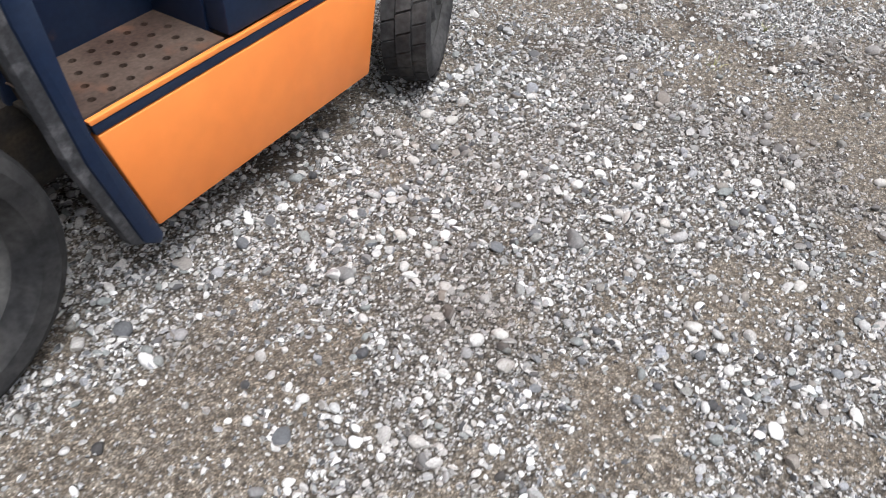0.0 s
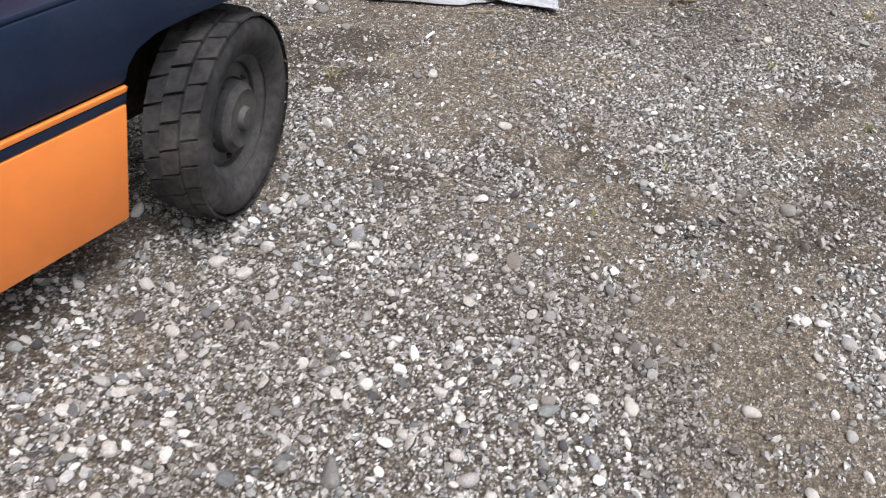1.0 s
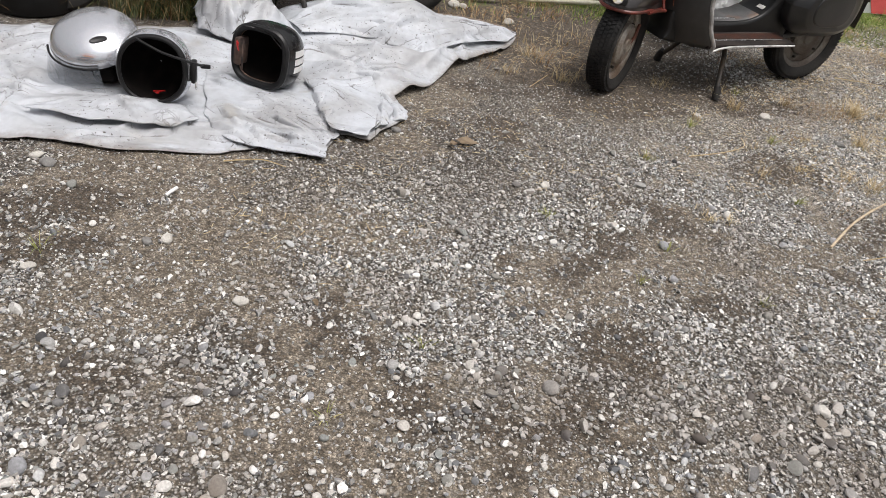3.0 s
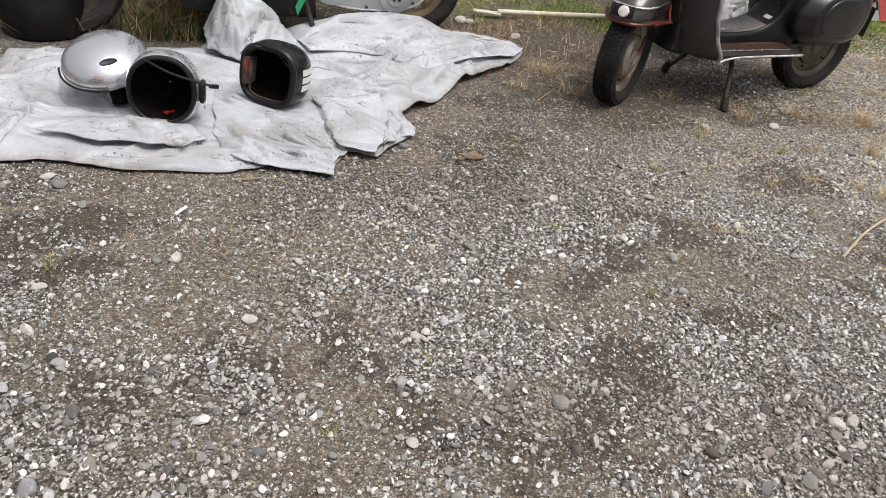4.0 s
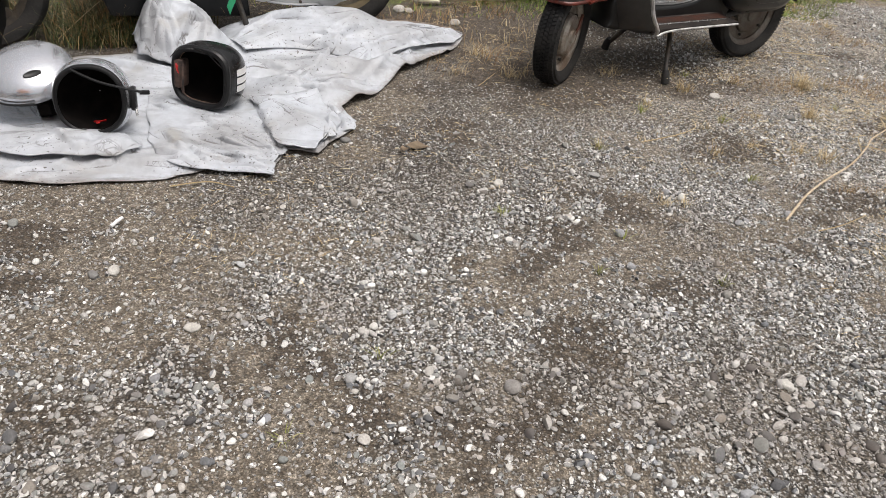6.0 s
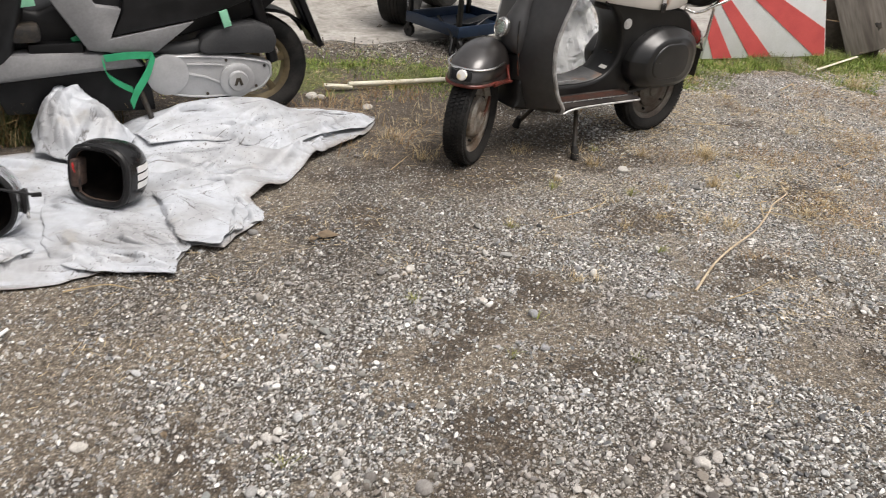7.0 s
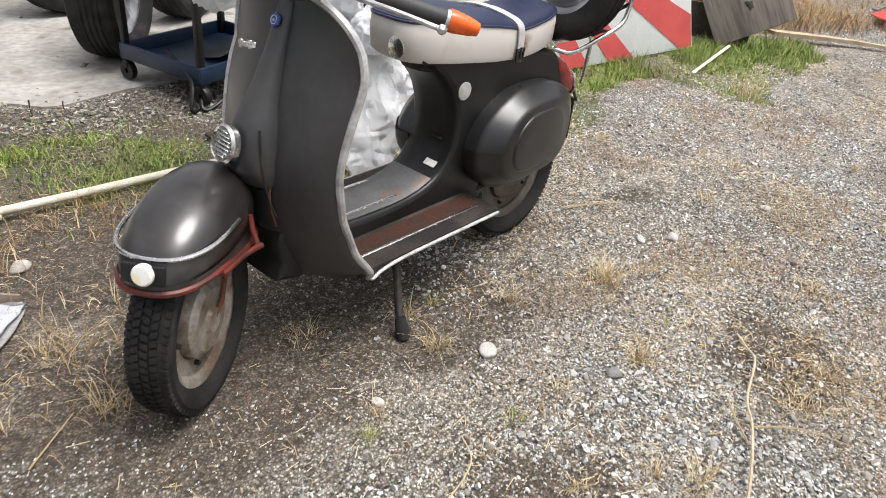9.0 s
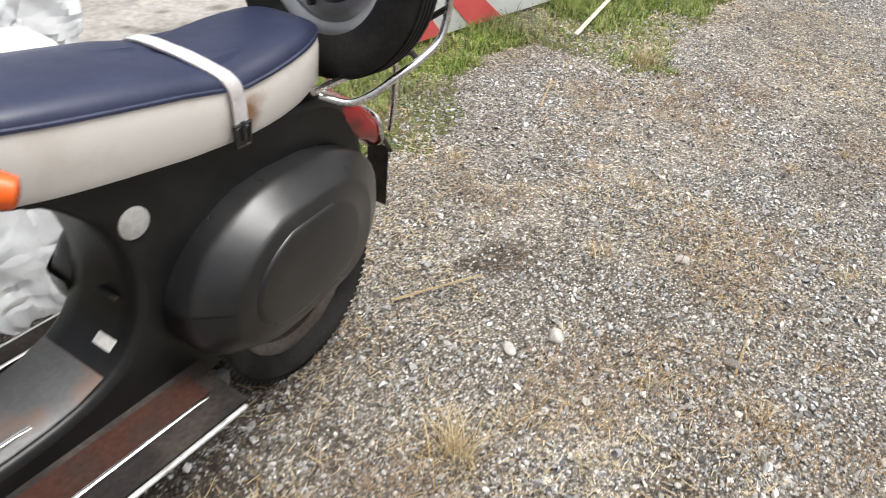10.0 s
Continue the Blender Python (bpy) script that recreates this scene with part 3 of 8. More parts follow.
def ground_sheet():
    near_x, near_y = np.arange(-1.5, 9.5, 0.032), np.arange(-0.5, 9.2, 0.032)
    far = np.array([2, 5, 12, 30, 80, 200, 500.0])
    xs = np.concatenate([-1.5 - far[::-1], near_x, near_x[-1] + far])
    ys = np.concatenate([-0.5 - far[::-1], near_y, near_y[-1] + far])
    gx, gy = np.meshgrid(xs, ys)
    inside = (gx > -1.5) & (gx < 9.3) & (gy > -0.5) & (gy < 9.0)
    gz = np.where(inside, ground_z(gx, gy), 0.0)
    co = np.stack([gx, gy, gz], -1).reshape(-1, 3)
    w, h = len(xs), len(ys)
    i = (np.arange(h - 1)[:, None] * w + np.arange(w - 1)[None]).reshape(-1)
    quads = np.stack([i, i + 1, i + w + 1, i + w], -1)
    me = bpy.data.meshes.new("ground")
    me.from_pydata(co.tolist(), [], quads.tolist())
    me.materials.append(GROUND)
    me.shade_smooth()
    for key, field in (("bare", bare_soil), ("damp_shade", damp_and_shade), ("moss", grass_cover), ("dust", dusty)):
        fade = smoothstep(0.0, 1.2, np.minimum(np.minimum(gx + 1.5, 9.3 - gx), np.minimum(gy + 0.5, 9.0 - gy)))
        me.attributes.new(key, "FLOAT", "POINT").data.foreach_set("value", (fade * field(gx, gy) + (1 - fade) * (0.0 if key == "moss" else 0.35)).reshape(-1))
    return tagged(new("ground", me), "grey gravel yard with patches of brown soil", "ground", kind="structure")



def many(name, template_v, template_f, pos, scale, turn, mat, label, category, crisp=0):
    """One mesh of many small copies of the templates: pos (n,3), scale (n,3), turn (n,3,3)."""
    tv, tf = np.asarray(template_v, float), np.asarray(template_f, int)
    n, k = len(pos), tv.shape[-2]
    pick = np.random.RandomState(3).randint(0, len(tv), n) if tv.ndim == 3 else None
    base = tv[pick] if pick is not None else np.broadcast_to(tv, (n, k, 3))
    co = np.einsum("nij,nkj->nki", turn, base * scale[:, None, :]) + pos[:, None, :]
    faces = (tf[None] + (np.arange(n) * k)[:, None, None]).reshape(-1, tf.shape[1])
    me = bpy.data.meshes.new(name)
    me.vertices.add(n * k)
    me.vertices.foreach_set("co", co.reshape(-1))
    me.loops.add(faces.size)
    me.loops.foreach_set("vertex_index", faces.reshape(-1))
    me.polygons.add(len(faces))
    me.polygons.foreach_set("loop_start", np.arange(len(faces)) * tf.shape[1])
    me.update(calc_edges=True)
    me.materials.append(mat)
    me.shade_smooth()
    if crisp:
        me.set_sharp_from_angle(angle=radians(crisp))
    return tagged(new(name, me), label, category, kind="stuff")


def random_turns(n, rng, tilt):
    a, b, c = rng.rand(n) * 2 * np.pi, rng.randn(n) * tilt, rng.randn(n) * tilt
    ca, sa, cb, sb, cc, sc = np.cos(a), np.sin(a), np.cos(b), np.sin(b), np.cos(c), np.sin(c)
    z, o = np.zeros(n), np.ones(n)
    rz = np.stack([ca, -sa, z, sa, ca, z, z, z, o], -1).reshape(n, 3, 3)
    rx = np.stack([o, z, z, z, cb, -sb, z, sb, cb], -1).reshape(n, 3, 3)
    ry = np.stack([cc, z, sc, z, o, z, -sc, z, cc], -1).reshape(n, 3, 3)
    return rz @ rx @ ry


def stone_templates(sub, count, seed, rough):
    if sub:
        bm = bmesh.new()
        bmesh.ops.create_icosphere(bm, subdivisions=sub, radius=1)
        v = np.array([p.co[:] for p in bm.verts])
        f = [[w.index for w in q.verts] for q in bm.faces]
        bm.free()
    else:
        v = np.array([(1, 0, 0), (0, 1, 0), (-1, 0, 0), (0, -1, 0), (0, 0, 1), (0, 0, -1)], float)
        f = [[0, 1, 4], [1, 2, 4], [2, 3, 4], [3, 0, 4], [1, 0, 5], [2, 1, 5], [3, 2, 5], [0, 3, 5]]
    rng = np.random.RandomState(seed)
    out = []
    for _ in range(count):
        d = rng.randn(5, 3)
        d /= np.linalg.norm(d, axis=1)[:, None]
        u = v * (1 + rough * rng.uniform(-1, 1, (len(v), 1)))
        for k in range(5):
            lim = rng.uniform(0.5, 0.85)
            over = np.maximum(u @ d[k] - lim, 0)
            u = u - 0.85 * over[:, None] * d[k]
        out.append(u)
    return np.array(out), f


def pebble_cover(x, y):
    """How thickly the pebbles lie: thick in the wheel track by the lift truck, thin on trodden soil."""
    edge = y - 0.26 * (x - 1.2) + 0.5 * (fbm(x, y, 0.4, 161, 3) - 0.5)
    track = smoothstep(3.75, 2.8, edge)
    return (0.13 + 0.87 * track) * (1 - 0.84 * bare_soil(x, y))


def scatter(n, x0, x1, y0, y1, seed):
    rng = np.random.RandomState(seed)
    return rng.uniform(x0, x1, n), rng.uniform(y0, y1, n), rng


CLOTH_EDGE = [(0.26, 3.38), (0.40, 3.42), (0.60, 3.41), (0.93, 3.455), (1.07, 3.53), (1.27, 3.475), (1.30, 3.66), (1.41, 3.63), (1.525, 3.81), (1.49, 3.98), (1.63, 4.14), (1.92, 4.55), (2.06, 4.81), (1.92, 4.85), (1.72, 4.82), (1.50, 4.76), (1.22, 4.74), (1.0, 4.66), (0.84, 4.68), (0.70, 4.60), (0.66, 4.42), (0.44, 4.36), (0.0, 4.2), (0.02, 4.0), (0.07, 3.72)]


def in_polygon(x, y, poly):
    inside = np.zeros(np.shape(x), bool)
    for (ax, ay), (bx, by) in zip(poly, poly[1:] + poly[:1]):
        cross = ((ay > y) != (by > y)) & (x < (bx - ax) * (y - ay) / (by - ay + 1e-12) + ax)
        inside ^= cross
    return inside


def lay(name, n, area, seed, size, spread, lim, cover, templates, label, category, sink=0.28, clear=True, mat=PEBBLE, flat=(0.5, 0.85)):
    x, y, rng = scatter(n, *area, seed)
    # the stones thin out towards the yard's open corner
    keep = rng.rand(n) < cover(x, y) * smoothstep(-0.45, 0.15, y - 0.72 * (x - 1.35) - 0.85)
    if clear:
        keep &= ~in_polygon(x, y, CLOTH_EDGE)
    x, y = x[keep], y[keep]
    n = len(x)
    r = np.clip(size * np.exp(rng.randn(n) * spread), *lim)
    s = np.stack([r * rng.uniform(0.95, 1.4, n), r * rng.uniform(0.75, 1.05, n), r * rng.uniform(*flat, n)], -1)
    pos = np.stack([x, y, ground_z(x, y) + r * sink], -1)
    many(name, *templates, pos, s, random_turns(n, rng, 0.35), mat, label, category, crisp=32)


def lay_pebbles():
    grit, fine, coarse = stone_templates(0, 24, 7, 0.25), stone_templates(1, 24, 6, 0.13), stone_templates(2, 20, 5, 0.04)
    near, mid = (-0.3, 3.0, 0.85, 2.6), (-0.3, 3.6, 2.6, 4.0)

    def thick(x, y):
        return pebble_cover(x, y)
    lay("pebbles", 2900, near, 51, 0.0094, 0.26, (0.0072, 0.019), thick, coarse, "rounded grey and white pebbles on the yard", "pebbles", 0.42)
    lay("pebbles", 26000, near, 58, 0.0059, 0.27, (0.0038, 0.0094), thick, fine, "rounded grey and white pebbles on the yard", "pebbles", 0.34)
    lay("pebbles", 900, mid, 60, 0.0088, 0.28, (0.007, 0.017), lambda x, y: thick(x, y) ** 1.3, coarse, "rounded pebbles spread over the yard", "pebbles", 0.40)
    lay("pebbles", 34000, mid, 54, 0.0054, 0.28, (0.0038, 0.0094), thick, fine, "rounded pebbles spread over the yard", "pebbles", 0.34)
    lay("gravel", 98000, (-0.3, 3.4, 0.85, 4.3), 52, 0.0036, 0.26, (0.0022, 0.0055), lambda x, y: 0.26 + 0.74 * thick(x, y), grit, "fine crushed grey gravel between the pebbles", "gravel", 0.22)

    def thin(x, y):
        return np.clip(0.35 + 0.65 * smoothstep(0.35, 0.6, fbm(x, y, 0.7, 61, 3)), 0, 1) * smoothstep(6.6, 5.7, y - 0.2 * (x - 4)) * (0.15 + 0.85 * smoothstep(2.9, 3.8, x + 0.25 * (y - 3))) * (1 - 0.55 * bare_soil(x, y))
    lay("gravel", 15000, (3.0, 5.6, 3.0, 5.8), 62, 0.0062, 0.28, (0.0045, 0.012), thin, fine, "loose grey gravel thinning out on the yard", "gravel", 0.3)
    lay("gravel", 60000, (2.6, 5.2, 2.9, 5.9), 53, 0.0040, 0.30, (0.0026, 0.0075), thin, grit, "loose grey gravel thinning out on the yard", "gravel", 0.22)
    lay("gravel", 70000, (5.2, 8.4, 3.2, 6.9), 64, 0.0058, 0.30, (0.004, 0.013), thin, grit, "loose grey gravel thinning out on the yard", "gravel", 0.22)
    lay("gravel", 22000, (0.2, 3.4, 5.55, 6.6), 55, 0.0068, 0.35, (0.004, 0.017), lambda x, y: smoothstep(5.9, 6.1, y + 0.3 * (fbm(x, y, 0.2, 57, 2) - 0.5)) * smoothstep(1.7, 2.4, x) * 0.6, fine, "dirty broken gravel along the slab edge", "gravel", 0.3, mat=EDGEGRAVEL)
    lay("grit", 900, (-0.5, 3.4, 6.5, 8.6), 59, 0.006, 0.5, (0.003, 0.02), lambda x, y: smoothstep(0.45, 0.6, fbm(x, y, 0.5, 63, 3)), grit, "dark bits of grit strewn on the slab", "grit", 2.6, mat=EDGEGRAVEL)


def lay_litter():
    """Bits of straw trodden into the yard."""
    x, y, rng = scatter(84000, 1.0, 7.6, 2.6, 6.4, 56)
    p = smoothstep(0.46, 0.62, fbm(x, y, 0.35, 91, 4)) * np.maximum(np.maximum(smoothstep(2.7, 3.6, x), 0.3 * smoothstep(4.1, 4.5, y) * smoothstep(2.9, 2.3, x)), 0.22 * smoothstep(2.6, 3.3, y))
    keep = (rng.rand(len(x)) < p) & ~in_polygon(x, y, CLOTH_EDGE)
    x, y = x[keep], y[keep]
    n = len(x)
    ln = 0.004 + 0.018 * rng.rand(n) ** 2.5
    tv = [(-1, -1, 0), (1, -1, 0), (1, 1, 0), (-1, 1, 0), (-1, 0, 1), (1, 0, 1)]
    tf = [(0, 1, 5), (0, 5, 4), (3, 4, 5), (3, 5, 2)]
    pos = np.stack([x, y, ground_z(x, y) + rng.uniform(0.004, 0.012, n)], -1)
    many("straw_litter", tv, tf, pos, np.stack([ln, ln * 0 + 0.0009, ln * 0 + 0.0009], -1), random_turns(n, rng, 0.12), STRAW, "short bits of dry straw on the gravel", "straw")


lay_litter()
lay_pebbles()


def blades(name, pos, height, lean, width, rng, mat, label, category, kind="stuff", heading=None, segs=3):
    """Grass blades: each a bent, tapering strip."""
    n = len(pos)
    a = rng.rand(n) * 2 * np.pi if heading is None else heading
    d = np.stack([np.cos(a), np.sin(a), np.zeros(n)], -1)
    side = np.stack([-np.sin(a), np.cos(a), np.zeros(n)], -1)
    rows = []
    for k in range(segs + 1):
        t = k / segs
        out = d * (height * lean * t ** 1.7)[:, None]
        up = height * t * np.sqrt(np.clip(1 - (lean * t * 0.75) ** 2, 0.05, 1))
        c = pos + out + np.stack([np.zeros(n), np.zeros(n), up], -1)
        w = (width * (1 - 0.85 * t))[:, None]
        rows += [c - side * w, c + side * w]
    co = np.stack(rows, 1)
    k = 2 * (segs + 1)
    f = [[2 * i, 2 * i + 1, 2 * i + 3, 2 * i + 2] for i in range(segs)]
    tf = np.array(f)
    faces = (tf[None] + (np.arange(n) * k)[:, None, None]).reshape(-1, 4)
    me = bpy.data.meshes.new(name)
    me.from_pydata(co.reshape(-1, 3).tolist(), [], faces.tolist())
    me.materials.append(mat)
    me.shade_smooth()
    ob = new(name, me)
    return tagged(ob, label, category, kind=kind)


CORNER = [(3.7, 5.55), (4.15, 5.46), (4.42, 5.58), (4.60, 5.80), (4.85, 5.95), (5.10, 6.02), (5.20, 5.80), (5.26, 5.58), (5.40, 5.50), (5.60, 5.64), (5.82, 5.78), (6.15, 5.90), (6.50, 6.07), (6.60, 6.35), (6.3, 6.6), (3.7, 6.6)]


def grass_cover(x, y):
    """Where the weeds stand: a strip along the slab, and the corner by the panel and the board."""
    strip = smoothstep(5.12, 5.32, y) * smoothstep(6.2, 5.85, y) * smoothstep(3.7, 3.3, x)
    bare = smoothstep(5.78, 5.92, y + 0.25 * (fbm(x, y, 0.3, 165, 3) - 0.5)) * smoothstep(1.2, 1.7, x)
    front = smoothstep(5.42, 5.30, y) * smoothstep(1.5, 1.9, x)
    strip = strip * (1 - 0.85 * bare) * (1 - 0.5 * front) * (0.28 + 0.72 * smoothstep(0.40, 0.56, fbm(x, y, 0.35, 167, 3)))
    corner = in_polygon(x + 0.16 * (fbm(x, y, 0.12, 175, 3) - 0.5), y + 0.16 * (fbm(x, y, 0.12, 177, 3) - 0.5), CORNER) * (0.55 + 0.45 * smoothstep(0.38, 0.55, fbm(x, y, 0.2, 179, 3)))
    behind = smoothstep(4.55, 4.7, y) * smoothstep(5.4, 5.2, y) * smoothstep(0.9, 0.6, x) * 0.12
    return np.clip(np.maximum(np.maximum(strip, corner), behind), 0, 1)


def grow_grass():
    x, y, rng = scatter(520000, -0.6, 6.8, 4.4, 6.9, 71)
    p = 0.8 * grass_cover(x, y) * (0.12 + 0.88 * smoothstep(0.36, 0.56, fbm(x, y, 0.28, 81, 4)))
    keep = rng.rand(len(x)) < p
    x, y = x[keep], y[keep]
    n = len(x)
    pos = np.stack([x, y, ground_z(x, y) - 0.003], -1)
    blades("grass", pos, rng.uniform(0.009, 0.048, n) * (0.35 + 1.2 * fbm(x, y, 0.25, 83, 3) ** 1.3) * (1 + smoothstep(3.6, 4.0, x) * (0.1 + 0.6 * smoothstep(5.75, 6.1, y))), rng.uniform(0.3, 1.2, n), rng.uniform(0.0012, 0.0030, n), rng, GRASS, "short green weeds and grass along the slab", "grass", segs=2)
    # tall rank grass between the tarpaulin and the taped scooter
    patch = [(-0.5, 4.30), (0.0, 4.32), (0.30, 4.42), (0.66, 4.52), (0.70, 4.66), (0.95, 4.78), (0.9, 5.0), (0.5, 5.0), (-0.5, 4.75)]
    for seed, count, mat, tall, words in ((75, 15000, SHADEDGRASS, 0.20, "tall rank green grass behind the tarpaulin"), (76, 3200, DRYWEED, 0.26, "long dead grass behind the tarpaulin")):
        x, y, rng = scatter(count, -0.5, 0.95, 4.28, 5.0, seed)
        keep = in_polygon(x, y, patch) & (np.hypot(x - 0.03, y - 4.475) > 0.21) & (rng.rand(count) < smoothstep(0.3, 0.55, fbm(x, y, 0.2, 89, 3)))
        x, y = x[keep], y[keep]
        n = len(x)
        blades("rank_grass", np.stack([x, y, ground_z(x, y) - 0.003], -1), rng.uniform(0.25, 1.0, n) * tall, rng.uniform(0.3, 1.3, n), rng.uniform(0.0012, 0.0028, n), rng, mat, words, "grass")
    # dead grass lying flat between the tarpaulin and the old scooter
    x, y, rng = scatter(3200, 1.55, 2.55, 4.25, 5.45, 74)
    keep = (rng.rand(len(x)) < smoothstep(0.40, 0.58, fbm(x, y, 0.25, 87, 3)) * smoothstep(4.25, 4.5, y + 0.2 * (x - 2)) * smoothstep(2.5, 2.25, x)) & ~in_polygon(x, y, CLOTH_EDGE)
    x, y = x[keep], y[keep]
    n = len(x)
    blades("dry_grass", np.stack([x, y, ground_z(x, y) + rng.uniform(0.0, 0.012, n)], -1), rng.uniform(0.02, 0.10, n), rng.uniform(1.0, 1.33, n), rng.uniform(0.0007, 0.0016, n), rng, DRYWEED, "flattened dead grass beside the tarpaulin", "dry grass")
    # brown dead tangles on the open yard
    x, y, rng = scatter(26000, 2.9, 5.6, 3.45, 5.75, 77)
    keep = rng.rand(len(x)) < smoothstep(0.52, 0.66, fbm(x, y, 0.26, 93, 4)) * smoothstep(2.9, 3.3, x)
    x, y = x[keep], y[keep]
    n = len(x)
    blades("dead_tangle", np.stack([x, y, ground_z(x, y) + rng.uniform(0.002, 0.010, n)], -1), rng.uniform(0.012, 0.05, n), rng.uniform(1.05, 1.33, n), rng.uniform(0.0006, 0.0013, n), rng, DRYWEED, "brown dead grass tangled on the gravel", "dry grass", segs=2)
    # dry stalks: thick in front of the parked scooters, loose in the weeds
    x, y, rng = scatter(60000, -0.6, 9.5, 4.3, 8.0, 72)
    far = smoothstep(6.3, 6.7, x) * smoothstep(6.35, 6.6, y - 0.05 * (x - 6.5)) * smoothstep(8.0, 7.7, y) * (0.12 + 0.88 * smoothstep(7.9, 7.3, x)) * (0.45 + 0.55 * smoothstep(0.40, 0.55, fbm(x, y, 0.3, 95, 3)))
    left = smoothstep(4.42, 4.55, y) * smoothstep(5.5, 5.2, y) * smoothstep(1.0, 0.8, x) * 0.35
    near = smoothstep(4.35, 4.65, y) * smoothstep(5.45, 5.2, y) * smoothstep(1.6, 1.9, x) * smoothstep(2.75, 2.4, x) * smoothstep(0.46, 0.62, fbm(x, y, 0.22, 87, 3)) * 0.4
    p = np.maximum(np.maximum(np.maximum(far, left), near), grass_cover(x, y) * 0.05)
    keep = rng.rand(len(x)) < p
    x, y = x[keep], y[keep]
    wild = np.random.RandomState(73)
    m = (x > 6.0)
    fx, fy = np.repeat(x[m], 4) + wild.randn(4 * m.sum()) * 0.05, np.repeat(y[m], 4) + wild.randn(4 * m.sum()) * 0.05
    nf = len(fx)
    blades("dry_weeds", np.stack([fx, fy, ground_z(fx, fy) - 0.003], -1), wild.uniform(0.03, 0.15, nf) * (1 + 0.7 * smoothstep(7.3, 6.8, fx) * wild.rand(nf)), wild.uniform(0.5, 1.32, nf), wild.uniform(0.0012, 0.003, nf), wild, DRYWEED, "tangled brown dry weeds before the parked scooters", "dry weeds")
    x, y = x[~m], y[~m]
    n = len(x)
    pos = np.stack([x, y, ground_z(x, y) - 0.003], -1)
    blades("dry_grass", pos, rng.uniform(0.05, 0.26, n) * np.where(x > 6, 0.75, np.where(x > 1.2, 0.30, 0.7)), rng.uniform(0.3, 1.25, n), rng.uniform(0.001, 0.0024, n), rng, STRAW, "dry straw-coloured grass and weeds", "dry grass")


ground_sheet()
grow_grass()


def dry_tuft(x, y, r, count, high, seed):
    rng = np.random.RandomState(seed)
    a = rng.rand(count) * 2 * np.pi
    q = rng.rand(count) * r * 0.8
    pos = np.stack([q * np.cos(a), q * np.sin(a), np.zeros(count)], -1)
    ob = blades("dry_tuft", pos, (0.25 + 0.75 * rng.rand(count)) * high, rng.uniform(0.45, 1.33, count), rng.uniform(0.0006, 0.0015, count), rng, STRAW, "small tuft of dry straw-coloured grass in the gravel", "dry grass", kind="", heading=a + rng.randn(count) * 1.6)
    ob["group"] = "dry tufts in the gravel"
    ob.location = (x, y, float(ground_z(np.array(x), np.array(y))) - 0.002)


TUFTS = [(3.60, 4.43, 0.08, 200, 0.10), (3.73, 4.44, 0.04, 40, 0.07), (3.44, 4.09, 0.05, 90, 0.09), (3.27, 4.45, 0.06, 70, 0.08), (2.98, 4.32, 0.05, 70, 0.08), (2.74, 4.16, 0.04, 36, 0.06), (2.96, 4.48, 0.05, 44, 0.08), (2.68, 4.48, 0.07, 60, 0.07), (3.19, 4.08, 0.04, 40, 0.05), (3.31, 3.71, 0.06, 80, 0.08), (3.68, 3.80, 0.05, 60, 0.08), (3.86, 3.86, 0.04, 40, 0.07), (2.93, 3.96, 0.03, 24, 0.05), (2.42, 3.77, 0.03, 30, 0.05), (4.05, 4.36, 0.04, 40, 0.07), (4.30, 4.75, 0.06, 60, 0.07), (4.62, 4.95, 0.05, 40, 0.07), (4.15, 3.70, 0.05, 36, 0.07), (4.75, 4.35, 0.05, 50, 0.07), (2.10, 4.62, 0.08, 60, 0.07), (2.21, 4.38, 0.08, 90, 0.09), (1.98, 4.40, 0.07, 40, 0.05), (5.37, 5.62, 0.09, 160, 0.15), (4.95, 4.55, 0.04, 30, 0.06)]
for i, (x, y, r, c, h) in enumerate(TUFTS):
    dry_tuft(x, y, r, c, h, 900 + i)


def sprout(x, y, count, high, seed):
    rng = np.random.RandomState(seed)
    a, q = rng.rand(count) * 2 * np.pi, rng.rand(count) * 0.02
    ob = blades("sprout", np.stack([q * np.cos(a), q * np.sin(a), np.zeros(count)], -1), (0.4 + 0.6 * rng.rand(count)) * high, rng.uniform(0.3, 1.2, count), rng.uniform(0.001, 0.0022, count), rng, SPROUT, "small yellow-green weed sprout in the gravel", "weed", kind="", heading=a)
    ob["group"] = "sprouts in the gravel"
    ob.location = (x, y, float(ground_z(np.array(x), np.array(y))) - 0.002)


for i, (x, y) in enumerate([(2.33, 3.17), (2.20, 3.00), (2.42, 3.75), (1.98, 3.29), (1.57, 2.66), (2.70, 4.09), (2.55, 2.95), (3.02, 4.02), (0.62, 2.90), (3.63, 4.20), (2.92, 3.55), (3.05, 4.50), (1.36, 2.42)]):
    sprout(x, y, 14 + 3 * (i % 4), 0.035 + 0.006 * (i % 3), 400 + i)


for i, (x, y) in enumerate(zip(*scatter(34, 2.5, 5.8, 3.3, 5.4, 88)[:2])):
    wild = random.Random(300 + i)
    if y - 0.35 * (x - 2.5) < 4.75 and not (2.3 < x < 3.75 and 4.3 < y < 5.0):
        dry_tuft(float(x), float(y), 0.04, wild.randint(18, 60), wild.uniform(0.03, 0.07), 1200 + i)


def twig(points, r, mat=STRAW, label="thin dry straw stalk lying on the gravel"):
    pts = []
    for x, y, z in points:
        pts.append((x, y, float(ground_z(np.array(x), np.array(y))) + z))
    line = smooth_line(pts, 8)
    solid("dry_stalk", tube(line, [r * (1 - 0.4 * i / len(line)) for i in range(len(line))], 6), mat, Matrix(), label, "stalk", "stalks on the gravel")


